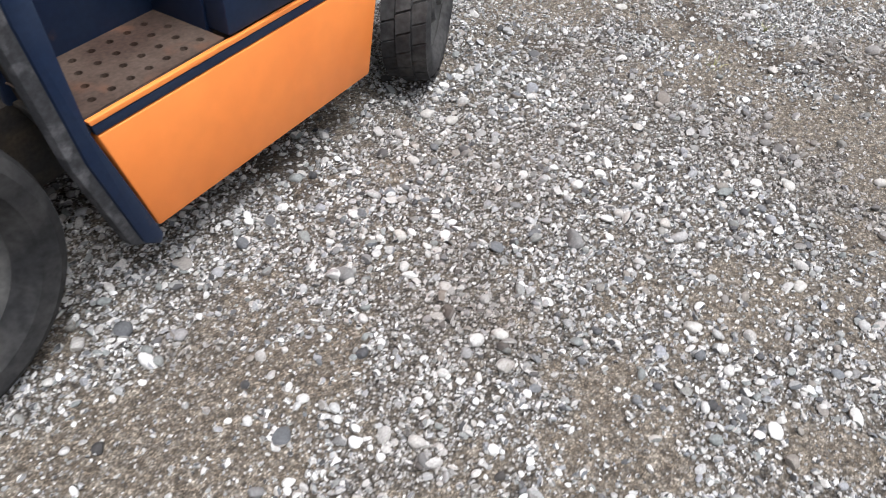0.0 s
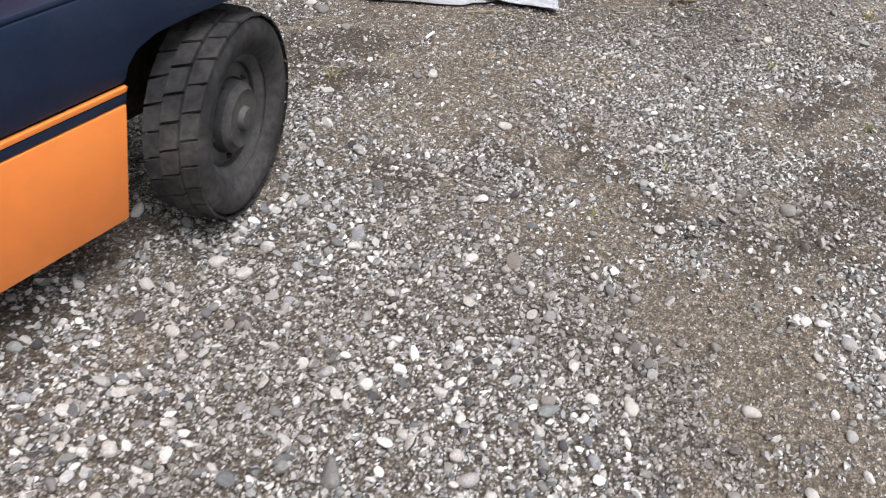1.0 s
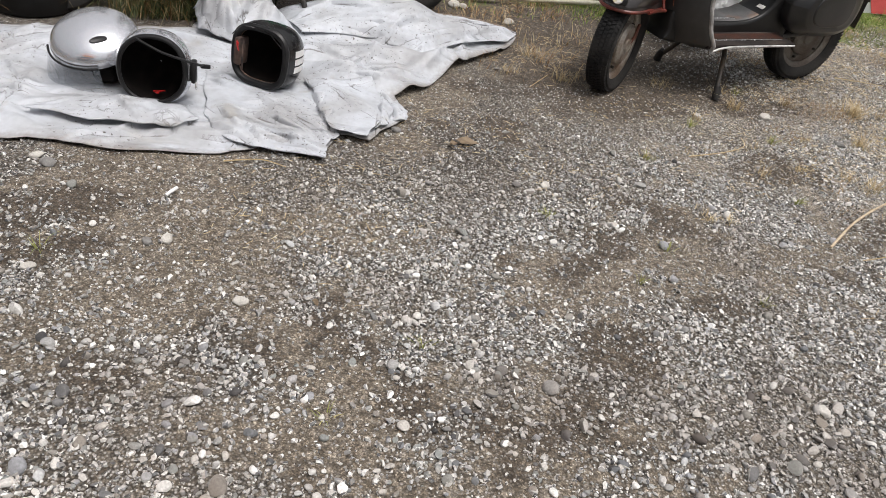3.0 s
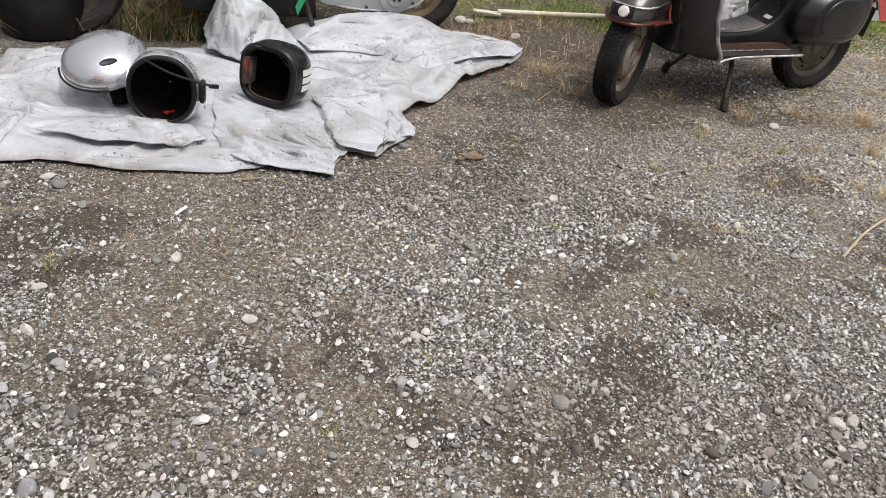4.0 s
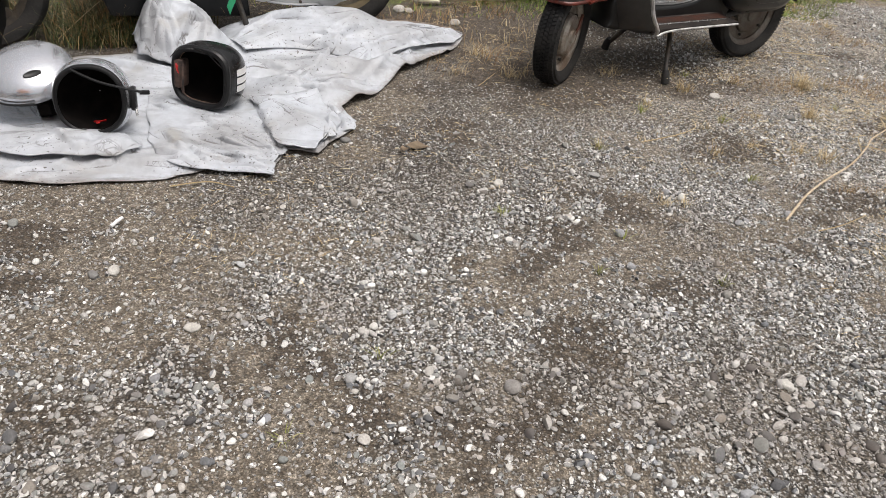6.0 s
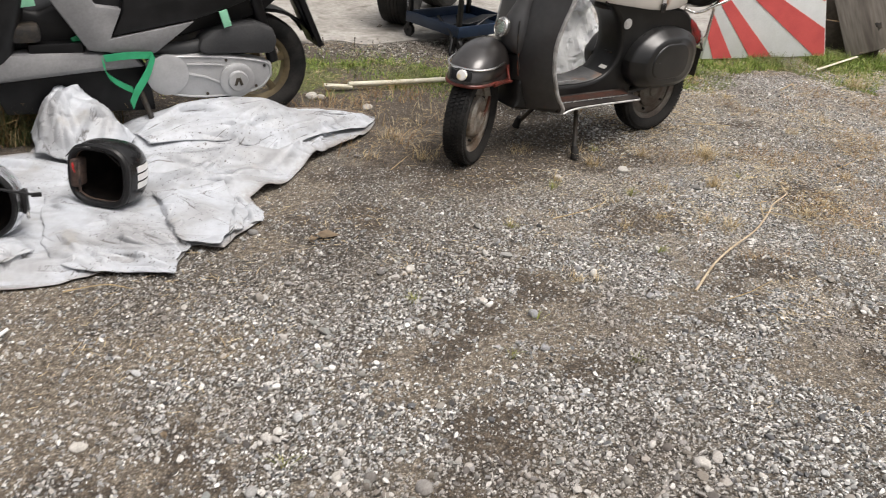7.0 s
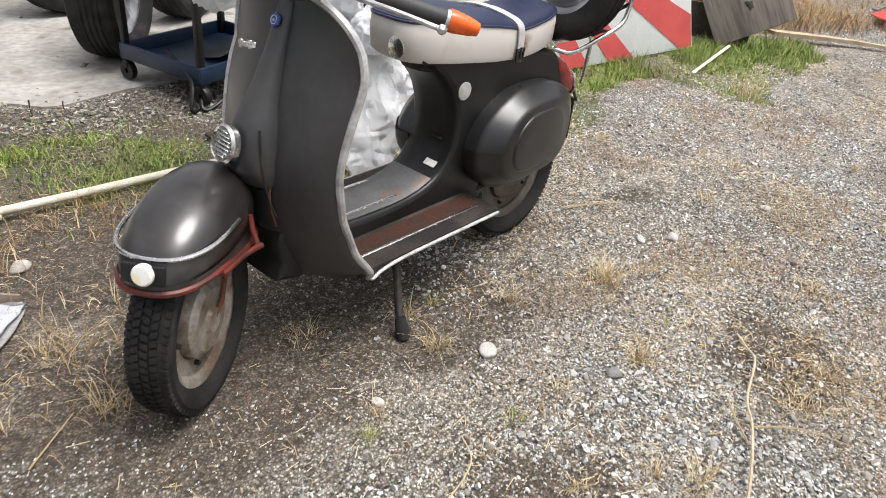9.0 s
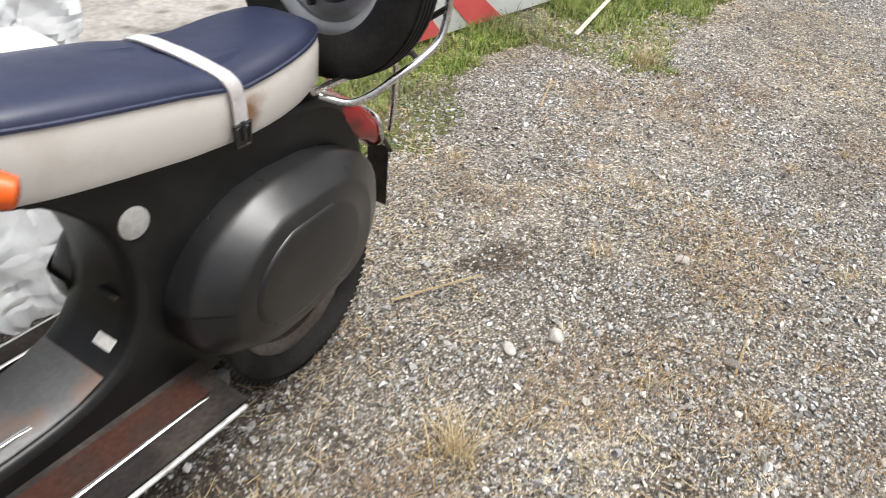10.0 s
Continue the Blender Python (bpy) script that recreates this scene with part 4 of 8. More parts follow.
twig([(2.91, 3.27, 0.012), (3.06, 3.42, 0.016), (3.19, 3.52, 0.024), (3.36, 3.64, 0.03), (3.50, 3.77, 0.034), (3.58, 3.86, 0.026), (3.71, 3.96, 0.024), (3.75, 4.02, 0.012), (3.77, 4.08, 0.014)], 0.0045, PALEWOOD, "long bent dry stalk lying across the gravel")
twig([(3.50, 3.78, 0.03), (3.62, 3.74, 0.02), (3.70, 3.66, 0.012)], 0.0026)
twig([(3.46, 3.74, 0.028), (3.52, 3.86, 0.03), (3.58, 3.9, 0.02)], 0.0024)
twig([(2.60, 3.80, 0.012), (2.76, 3.86, 0.016), (2.87, 3.94, 0.014), (2.89, 4.02, 0.01)], 0.0022)
twig([(3.72, 4.866, 0.01), (3.85, 4.85, 0.013), (3.961, 4.832, 0.012)], 0.0032)
twig([(4.23, 4.28, 0.01), (4.354, 4.342, 0.014)], 0.003)
twig([(4.72, 5.50, 0.01), (4.82, 5.58, 0.013), (4.92, 5.66, 0.012)], 0.004)
twig([(3.00, 3.22, 0.008), (3.10, 3.25, 0.01), (3.22, 3.31, 0.01)], 0.002)
twig([(0.35, 4.52, 0.02), (0.52, 4.62, 0.16), (0.62, 4.7, 0.20)], 0.0022)
twig([(2.05, 4.25, 0.01), (2.14, 4.38, 0.012)], 0.0022)
twig([(0.97, 3.42, 0.006), (1.08, 3.44, 0.009), (1.16, 3.41, 0.006)], 0.0024)


def loose_stone(x, y, r, mat, seed, flat=0.6):
    tv, tf = stone_templates(3, 1, seed, 0.015)
    bm = bmesh.new()
    vs = [bm.verts.new((p[0] * r * 1.2, p[1] * r * 0.9, p[2] * r * flat)) for p in tv[0]]
    for f in tf:
        bm.faces.new([vs[k] for k in f])
    pale = mat is STONEBIG
    solid("loose_stone", bm, mat, pose(x, y, float(ground_z(np.array(x), np.array(y))) + r * flat * 0.5, 0, 0, seed * 47), "pale rounded loose stone on the gravel" if pale else "grey rounded loose stone on the gravel", "stone", "loose stones", sharp=60)


for i, (x, y, r, m) in enumerate([(1.995, 3.472, 0.017, 1), (0.906, 2.99, 0.017, 1), (0.86, 2.97, 0.015, 0), (0.542, 2.113, 0.018, 1), (0.605, 2.095, 0.017, 1), (0.888, 1.658, 0.026, 0), (1.656, 1.907, 0.017, 1), (1.132, 2.761, 0.017, 1), (3.091, 4.262, 0.026, 1), (2.541, 2.55, 0.018, 1), (0.50, 3.30, 0.022, 0), (0.455, 3.335, 0.018, 1), (3.863, 4.601, 0.017, 1), (0.505, 1.643, 0.016, 1), (0.515, 1.911, 0.015, 1), (0.624, 2.825, 0.016, 1), (1.679, 2.605, 0.014, 1), (2.76, 4.19, 0.015, 1), (1.50, 3.74, 0.016, 0), (2.05, 5.04, 0.028, 1), (1.79, 5.23, 0.034, 1), (1.84, 5.22, 0.022, 1), (3.35, 4.07, 0.022, 0), (1.93, 4.42, 0.014, 0), (1.42, 1.88, 0.017, 1), (0.72, 1.38, 0.016, 1), (1.10, 1.42, 0.017, 1), (1.35, 1.55, 0.016, 1), (1.62, 1.62, 0.018, 0), (0.40, 1.52, 0.02, 0), (4.62, 4.1, 0.018, 1), (3.98, 4.58, 0.02, 1), (4.25, 4.30, 0.02, 0), (4.45, 4.62, 0.018, 1)]):
    loose_stone(x, y, r, STONEBIG if m else STONEDARK, i + 1)

solid("cigarette_end", tube([(-0.022, 0, 0), (0.0, 0, 0.001), (0.024, 0, 0)], 0.0052, 10), WHITEPAINT, pose(0.868, 3.196, 0.012, 0, -4, 62), "white cigarette end lying on the gravel", "cigarette end")


def leaf(x, y, turn, size):
    bm = loft([[(t * size, -w * size, 0.004 * math.sin(9 * t)), (t * size, 0, -0.003), (t * size, w * size, 0.006 * math.cos(7 * t))] for t, w in ((-0.5, 0.02), (-0.25, 0.2), (0.05, 0.26), (0.3, 0.17), (0.5, 0.02))], cap=False, closed=False)
    bmesh.ops.solidify(bm, geom=bm.faces[:], thickness=0.0008)
    solid("dead_leaf", bm, LEAFBROWN, pose(x, y, float(ground_z(np.array(x), np.array(y))) + 0.014, 4, 6, turn), "curled brown dead leaf on the ground", "leaf", "dead leaves")


leaf(1.748, 3.698, 12, 0.09)
leaf(1.70, 3.672, 50, 0.05)
leaf(1.308, 2.769, 120, 0.03)

# concrete slab behind the weeds
sl = bmesh.new()
edge = smooth_line([(-6, 6.45, 0), (1.2, 6.30, 0), (1.75, 6.24, 0), (2.0, 6.34, 0), (2.2, 6.26, 0), (2.45, 6.38, 0), (2.75, 6.50, 0), (3.2, 6.62, 0), (4.2, 6.72, 0), (4.7, 6.78, 0), (9.5, 8.6, 0), (12, 9.2, 0)], 5)
ring = [(p.x, p.y, 0.0) for p in edge] + [(12, 22, 0), (-6, 22, 0)]
loop = [sl.verts.new(p) for p in ring]
top = sl.faces.new(loop)
ext = bmesh.ops.extrude_face_region(sl, geom=[top])
bmesh.ops.translate(sl, vec=(0, 0, 0.035), verts=[v for v in ext["geom"] if isinstance(v, bmesh.types.BMVert)])
bmesh.ops.triangulate(sl, faces=[f for f in sl.faces if len(f.verts) > 4])
solid("slab", sl, CONCRETE, pose(0, 0, -0.026), "pale stained concrete slab with a ragged edge", "slab", kind="structure")

# ---- the old black scooter on its stand ----


def wheel(parent, m, r, width, rim_r, tyre_mat, rim_mat, name="wheel", spokes=0, drum=True, lugs=0, bulge=1.0):
    """A wheel about its local Y axis: tyre, rim, hub."""
    w = new(name)
    w.parent, w.matrix_local = parent, m
    w.empty_display_size = 0.05
    h = width / 2
    full, r = r, r - (0.009 if 0 < lugs < 40 else 0.0)
    prof = [(rim_r, -h * 0.62), (rim_r + (r - rim_r) * 0.35, -h * 0.96), (rim_r + (r - rim_r) * 0.68, -h), (r - 0.010, -h * 0.86), (r - 0.002, -h * 0.55)]
    for k in ((-0.32, -0.08, 0.16, 0.40) if not lugs else ()):
        prof += [(r, h * (k - 0.08)), (r, h * (k + 0.02)), (r - 0.005, h * (k + 0.05)), (r - 0.005, h * (k + 0.09))]
    prof += [(r - 0.002, h * 0.6), (r - 0.010, h * 0.86), (rim_r + (r - rim_r) * 0.68, h), (rim_r + (r - rim_r) * 0.35, h * 0.96), (rim_r, h * 0.62)]
    bm = lathe(prof, 48, "Y")
    r = full
    part("tyre", bm, tyre_mat, w, sharp=35)
    if lugs:
        # worn tread blocks, three staggered rows
        verts, faces = [], []
        for k in range(lugs):
            for row, (off, wy) in enumerate(((-0.64, 0.30), (0.0, 0.31), (0.64, 0.30)) if lugs < 40 else ((-0.76, 0.15), (-0.39, 0.16), (0.0, 0.17), (0.39, 0.16), (0.76, 0.15))):
                a = 2 * math.pi * (k + (0.5 if row % 2 else 0.0)) / lugs
                da = (0.46 if lugs < 40 else 0.37) * 2 * math.pi / lugs
                base = len(verts)
                for rr, sh in ((r - 0.012, 1.0), (r + (0.003 if abs(off) < 0.5 else -0.003) - (0.004 if lugs < 40 else 0.0), 0.95 if lugs < 40 else 0.9)):
                    for u, v in ((-1, -1), (1, -1), (1, 1), (-1, 1)):
                        t = a + da * u * sh + (0.25 if lugs < 40 else 0.3 * (1 if row % 2 else -1)) * da * v
                        verts.append(((rr) * math.cos(t), h * (off + wy * v * sh), rr * math.sin(t)))
                q = base
                faces += [(q + 4, q + 5, q + 6, q + 7), (q, q + 1, q + 5, q + 4), (q + 1, q + 2, q + 6, q + 5), (q + 2, q + 3, q + 7, q + 6), (q + 3, q, q + 4, q + 7)]
        me = bpy.data.meshes.new("tread")
        me.from_pydata(verts, [], faces)
        me.materials.append(tyre_mat)
        tr = new("tread", me)
        tr.parent = w
        tr["kind"] = "stuff"
    inner, nuts = 0.86 * rim_r, []
    rp = [(rim_r + 0.006, -h * 0.66), (rim_r + 0.008, -h * 0.58), (rim_r - 0.006, -h * 0.5), (inner, -h * 0.3), (inner, h * 0.3), (rim_r - 0.006, h * 0.5), (rim_r + 0.008, h * 0.58), (rim_r + 0.006, h * 0.66)]
    rim = lathe(rp, 40, "Y")
    if spokes:
        for k in range(spokes):
            a = 2 * math.pi * k / spokes
            b = loft([[(s * x, y, z) for s, y, z in ((-1, h * 0.05, z), (1, h * 0.05, z), (1, h * 0.35, z), (-1, h * 0.35, z))] for x, z in ((0.020 * r / 0.2, rim_r * 0.25), (0.010 * r / 0.2, rim_r * 0.55), (0.016 * r / 0.2, inner + 0.004))])
            rim = merge(rim, turned(b, Matrix.Rotation(a, 4, "Y")))
        hub = lathe([(0.0, -h * 0.5), (rim_r * 0.3, -h * 0.5), (rim_r * 0.32, 0), (rim_r * 0.30, h * 0.4), (rim_r * 0.12, h * 0.48), (0.0, h * 0.48)], 24, "Y")
    else:
        rim = merge(rim, lathe([(inner + 0.001, h * 0.10), (inner * 0.9, h * 0.22), (inner * 0.72, h * 0.20), (inner * 0.66, h * 0.02), (0.0, h * 0.02)], 40, "Y"), lathe([(inner + 0.001, -h * 0.10), (inner * 0.72, -h * 0.20), (inner * 0.66, -h * 0.02), (0.0, -h * 0.02)], 40, "Y"))
        hub = lathe([(inner * 0.68, h * 0.02), (inner * 0.66, h * 0.42 * bulge), (inner * 0.54, h * 0.58 * bulge), (inner * 0.44, h * 0.54 * bulge), (inner * 0.24, h * 0.56 * bulge), (inner * 0.20, h * 0.70 * bulge), (0.0, h * 0.72 * bulge)], 32, "Y")
        for k in range(5):
            a = 2 * math.pi * k / 5
            nuts.append((inner * 0.8 * math.cos(a), h * 0.2, inner * 0.8 * math.sin(a)))
    part("rim", rim, rim_mat, w, sharp=35)
    hub_ob = part("hub", hub, rim_mat, w, sharp=35)
    for k, at in enumerate(nuts):
        if k == 0:
            nut = part("wheel_nut", lathe([(0.006, 0), (0.006, 0.012), (0.0, 0.013)], 6, "Y"), DARKSTEEL, w)
            shared = nut.data
        else:
            nut = new("wheel_nut", shared)
            nut.parent = w
        nut.location = at
    return w


SCOOTER = Vector((3.435, 4.79, 0)) + Vector((0.3567, -0.9342, 0)) * -0.03
SCOOTER_TURN = 200.9
XC = [(0.22, 0.86), (0.32, 0.90), (0.42, 0.92), (0.52, 0.918), (0.62, 0.888), (0.72, 0.852), (0.80, 0.826), (0.86, 0.81)]
XE = [(0.22, 0.74), (0.25, 0.752), (0.317, 0.802), (0.417, 0.84), (0.514, 0.853), (0.587, 0.842), (0.654, 0.822), (0.707, 0.80), (0.78, 0.795), (0.86, 0.81)]
HALF = [(0.22, 0.175), (0.25, 0.198), (0.32, 0.203), (0.45, 0.20), (0.55, 0.202), (0.66, 0.212), (0.74, 0.210), (0.79, 0.195), (0.825, 0.16), (0.845, 0.115), (0.852, 0.07)]


def shield_point(u, z, back=0.0):
    xc, xe, hw = interp(XC, z)[0], interp(XE, z)[0], interp(HALF, z)[0]
    full = interp(HALF, min(z, 0.70))[0]
    y = u * hw
    return Vector((xc - (xc - xe) * abs(y / full) ** 2.0 - back, y + 0.012, z))


def old_scooter():
    root = thing("scooter", Matrix.Translation(SCOOTER) @ Matrix.Rotation(radians(SCOOTER_TURN), 4, "Z"), "old satin-black scooter with navy and cream seat on its stand", "scooter")
    # leg shield, curved in both ways
    zs = [0.225, 0.25, 0.285, 0.32, 0.37, 0.42, 0.47, 0.52, 0.57, 0.62, 0.67, 0.71, 0.745, 0.775, 0.80, 0.82, 0.837, 0.848, 0.853]
    us = [-1 + 2 * k / 20 for k in range(21)]
    front = [[shield_point(u, z) for u in us] for z in zs]
    rear = [[shield_point(u, z, 0.008) for u in us] for z in zs]
    shield = part("leg_shield", loft([f + r[::-1] for f, r in zip(front, rear)]), SHIELDPAINT, root, "satin black leg shield with worn paint", sharp=60)
    rim_line = [shield_point(-1, z, 0.004) for z in zs] + [shield_point(u, 0.853, 0.004) for u in (-0.5, 0, 0.5)] + [shield_point(1, z, 0.004) for z in zs[::-1]]
    part("edge_trim", tube(smooth_line(rim_line, 2), 0.0088, 8), ALU, shield, "dull grey metal edging")
    # horn cover: a ridge that widens downwards
    rows = []
    for z, w, d in ((0.455, 0.052, 0.012), (0.475, 0.064, 0.040), (0.51, 0.067, 0.058), (0.55, 0.064, 0.066), (0.60, 0.054, 0.060), (0.64, 0.042, 0.048), (0.68, 0.034, 0.036), (0.74, 0.027, 0.026), (0.79, 0.024, 0.019), (0.83, 0.021, 0.013), (0.85, 0.018, 0.005)):
        ring = []
        for k in range(15):
            a = math.pi * k / 14
            y = -w * math.cos(a)
            base = shield_point(y / interp(HALF, z)[0], z)
            ring.append((base.x + d * math.sin(a) ** 0.75 - 0.002, y + 0.014, z))
        ring.append((interp(XC, z)[0] - 0.004, 0.014, z))
        rows.append(ring)
    horn = part("horn_cover", loft(rows), SHIELDPAINT, root, sharp=50)
    nrm = Matrix.Translation((0.984, 0.016, 0.566)) @ Matrix.Rotation(radians(74), 4, "Y")
    grille = lathe([(0.040, -0.01), (0.041, 0.004), (0.036, 0.010), (0.033, 0.006), (0.0, 0.010)], 28, "Z")
    for k in range(-3, 4):
        ln = math.sqrt(0.030 ** 2 - (k * 0.0085) ** 2)
        grille = merge(grille, box((0.0042, 2 * ln, 0.005), (k * 0.0085, 0, 0.010), 0.001, seg=1))
    part("horn_grille", turned(grille, nrm), CHROME, horn, "round chrome horn grille")
    seat_of_badge = Matrix.Translation((0.846, 0.014, 0.797)) @ Matrix.Rotation(radians(70), 4, "Y")
    badge = part("badge", turned(lathe([(0.0155, 0), (0.0155, 0.004), (0.0135, 0.006), (0.0, 0.006)], 6, "Z"), seat_of_badge), BLUEBADGE, horn, "small blue enamel badge", sharp=20)
    part("badge_mark", turned(merge(lathe([(0.0095, 0.0062), (0.0095, 0.0072), (0.0078, 0.0072), (0.0078, 0.0062)], 24, "Z"), box((0.0022, 0.010, 0.001), (0.001, 0, 0.0068), 0), box((0.006, 0.0022, 0.001), (0.001, 0, 0.0069), 0)), seat_of_badge), ALU, badge, "pale ring and bars")
    plates = None
    for k in range(5):
        u0 = -0.71 + 0.085 * k
        p = shield_point(u0, 0.710 + 0.004 * k)
        q = shield_point(u0 + 0.02, 0.735)
        ang = math.atan2(q.y - p.y, q.x - p.x)
        b = box((0.011, 0.004, 0.020 if k in (0, 3) else 0.013), (0, 0, 0), 0.0015, seg=1)
        b = turned(b, Matrix.Translation(p + Vector((0.003, 0, 0))) @ Matrix.Rotation(ang, 4, "Z"))
        plates = b if plates is None else merge(plates, b)
    part("nameplate", plates, CHROME, shield, "row of small chrome name bars")
    # floor with tunnel
    rows = []
    for k in range(15):
        x = 0.765 - 0.505 * k / 14
        hump = 0.046 + 0.05 * max(0, (0.5 - x) / 0.25) ** 2
        edge_y = 0.198
        prof = [(-edge_y, 0.236), (-edge_y, 0.250), (-0.105, 0.252), (-0.082, 0.262), (-0.066, 0.250 + hump * 0.85), (-0.03, 0.250 + hump), (0.03, 0.250 + hump), (0.066, 0.250 + hump * 0.85), (0.082, 0.262), (0.105, 0.252), (edge_y, 0.250), (edge_y, 0.236), (0.10, 0.205), (-0.10, 0.205)]
        rows.append([(x, y, z) for y, z in prof])
    floor_ob = part("floorboard", loft(rows), MATRUBBER, root, "scuffed footboard with rust and rubber", sharp=30)
    for y, x0, x1, z in ((0.150, 0.765, 0.300, 0.254), (0.050, 0.80, 0.515, 0.3125), (-0.060, 0.80, 0.515, 0.3125), (-0.150, 0.765, 0.30, 0.254)):
        part("floor_strip", tube([(x0, y, z - 0.002), (x0 - 0.02, y, z), ((x0 + x1) / 2, y, z), (x1 + 0.02, y, z), (x1, y, z - 0.002)], 0.0042, 8, flat=0.8), CHROME, floor_ob, "thin bright metal strip")
    for s in (1, -1):
        rim = [shield_point(s, 0.228, 0.004), Vector((0.735, s * 0.199 + 0.006, 0.226)), Vector((0.70, s * 0.203, 0.236)), Vector((0.60, s * 0.203, 0.244)), Vector((0.27, s * 0.203, 0.244))]
        part("edge_strip", tube(smooth_line(rim, 5), 0.0046, 8), ALU, floor_ob, "dull bright metal edging")
    part("sill", loft([[(x, 0.092, 0.255), (x, 0.146, 0.2535), (x, 0.146, 0.2555), (x, 0.092, 0.259)] for x in (0.72, 0.6, 0.45, 0.29)]), FLOORRUST, floor_ob, "rusty brown bare strip of the footboard")
    mat_line = [(0.80, 0.3255), (0.74, 0.3185), (0.68, 0.3125), (0.56, 0.3095), (0.50, 0.3135), (0.455, 0.3205), (0.41, 0.338)]
    part("tunnel_mat", loft([[(x, -0.072, z - 0.003), (x, 0.072, z - 0.003), (x, 0.070, z), (x, -0.070, z)] for x, z in mat_line]), TUNNELMAT, root, "dusty grey mat on the tunnel", sharp=60)
    # rear body and tunnel: one pressed shell with a deep round cut in front of the seat
    side = [(0.90, 0.352), (0.80, 0.322), (0.68, 0.309), (0.56, 0.306), (0.455, 0.317), (0.382, 0.350), (0.342, 0.415), (0.336, 0.49), (0.366, 0.573), (0.43, 0.638), (0.475, 0.658), (0.478, 0.672), (0.43, 0.670), (0.30, 0.655), (0.10, 0.634), (0.0, 0.621), (-0.08, 0.602), (-0.145, 0.562), (-0.185, 0.505), (-0.212, 0.44), (-0.232, 0.36), (-0.238, 0.31), (-0.222, 0.305), (-0.19, 0.335), (-0.13, 0.39), (0.0, 0.425), (0.12, 0.39), (0.19, 0.31), (0.22, 0.25), (0.26, 0.215), (0.86, 0.215), (0.90, 0.27)]
    line = smooth_line([(x, 0, z) for x, z in side], 3, closed=True)
    rows = []
    for f, inset in ((-1.0, 0.016), (-0.965, 0.006), (-0.88, 0.001), (-0.5, 0.0), (0.0, 0.0), (0.5, 0.0), (0.88, 0.001), (0.965, 0.006), (1.0, 0.016)):
        row = []
        for i, q in enumerate(line):
            d = line[(i + 1) % len(line)] - line[i - 1]
            nx, nz = -d.z, d.x
            ln = math.hypot(nx, nz) or 1
            tip = min(math.hypot(q.x - 0.48, q.z - 0.665), math.hypot(q.x + 0.232, q.z - 0.305), math.hypot(q.x - 0.24, q.z - 0.222))
            ease = inset * min(1.0, max(0.12, (tip - 0.012) / 0.07))
            x, z = q.x + ease * nx / ln, q.z + ease * nz / ln
            half = 0.083 - 0.042 * min(1.0, max(0.0, (-0.02 - x) / 0.2))
            row.append((x, f * half, z))
        rows.append(row)
    shell = loft(rows, cap=False)
    for row, flip in ((rows[0], -1), (rows[-1], 1)):
        shell.faces.new([shell.verts.new(p) for p in row][::flip])
    body = part("rear_body", shell, BLACKPAINT, root, "satin black rear bodywork", sharp=50)
    # side panels (the engine and luggage humps)
    for s in (1, -1):
        rows = []
        for yy, f in ((0.075, 1.03), (0.118, 1.03), (0.128, 1.018), (0.137, 0.985), (0.176, 0.815), (0.182, 0.785), (0.186, 0.75), (0.189, 0.60), (0.1935, 0.585), (0.195, 0.55), (0.196, 0.25)):
            ring = []
            for k in range(40):
                t = 2 * math.pi * k / 40
                c, q = math.cos(t), math.sin(t)
                a = 0.254 if c < 0 else (0.212 if s > 0 else 0.262)
                power = 2.9 if c > 0 else (4.2 if q < 0 else 3.3)
                lx = 0.084 + f * a * math.copysign(abs(c) ** (2 / power), c)
                lz = 0.402 + f * (0.137 if q > 0 else 0.140) * math.copysign(abs(q) ** (2 / 2.7), q)
                back = max(0.0, (0.33 - lx) / 0.50)
                lz += -0.03 * (0.15 - lx) * (1 if lx < 0.15 else 0) - (0.11 * max(0.0, 0.0 - lx) + 0.26 * max(0.0, lx - 0.12) if q > 0 else 0.0) + (0.10 * max(0.0, lx - 0.22) if q < 0 else 0.0)
                y = 0.085 + (yy - 0.085) * (1 - 0.50 * back ** 1.6)
                ring.append((lx, s * y, lz))
            rows.append(ring)
        part("side_panel", loft(rows), PANELPAINT, root, "rounded matt black side panel with an embossed outline", sharp=50)
    part("side_disc", turned(lathe([(0.024, 0), (0.024, 0.003), (0.021, 0.004), (0, 0.004)], 28, "Y"), Matrix.Translation((0.319, 0.0825, 0.563))), ALU, body, "pale round disc under the seat")
    part("label", turned(box((0.040, 0.0016, 0.020), (0, 0, 0), 0.0006, seg=1), Matrix.Translation((0.3745, 0.034, 0.3600)) @ Matrix.Rotation(radians(-90), 4, "Z") @ Matrix.Rotation(radians(52), 4, "X")), PAPER, body, "small white paper label")
    part("hook", box((0.010, 0.045, 0.006), (0.345, 0.02, 0.425), 0.002), DARKSTEEL, body)
    # seat
    out_a, out_b = [], []

    # lower and upper line of the cream side, sagging at the strap
    sag = [(-0.10, 0.634, 0.722), (-0.03, 0.628, 0.712), (0.04, 0.622, 0.704), (0.10, 0.619, 0.698), (0.135, 0.6195, 0.697), (0.165, 0.621, 0.703), (0.205, 0.625, 0.716), (0.26, 0.632, 0.725), (0.35, 0.645, 0.739), (0.45, 0.658, 0.754), (0.56, 0.667, 0.764)]

    def seat_z(x, z):
        low, high = interp(sag, x)
        return low + (high - low) * z / 0.0885 if z < 0.0885 else high + z - 0.0885

    for z, f in ((0.0, 0.95), (0.012, 1.0), (0.06, 1.01), (0.083, 1.0), (0.088, 0.985)):
        out_a.append([(x, y, seat_z(x, z)) for x, y in super_ring(0.225, 0, 0.305 * f, 0.106 * f, 3.6, 44, 0.312 * f)])
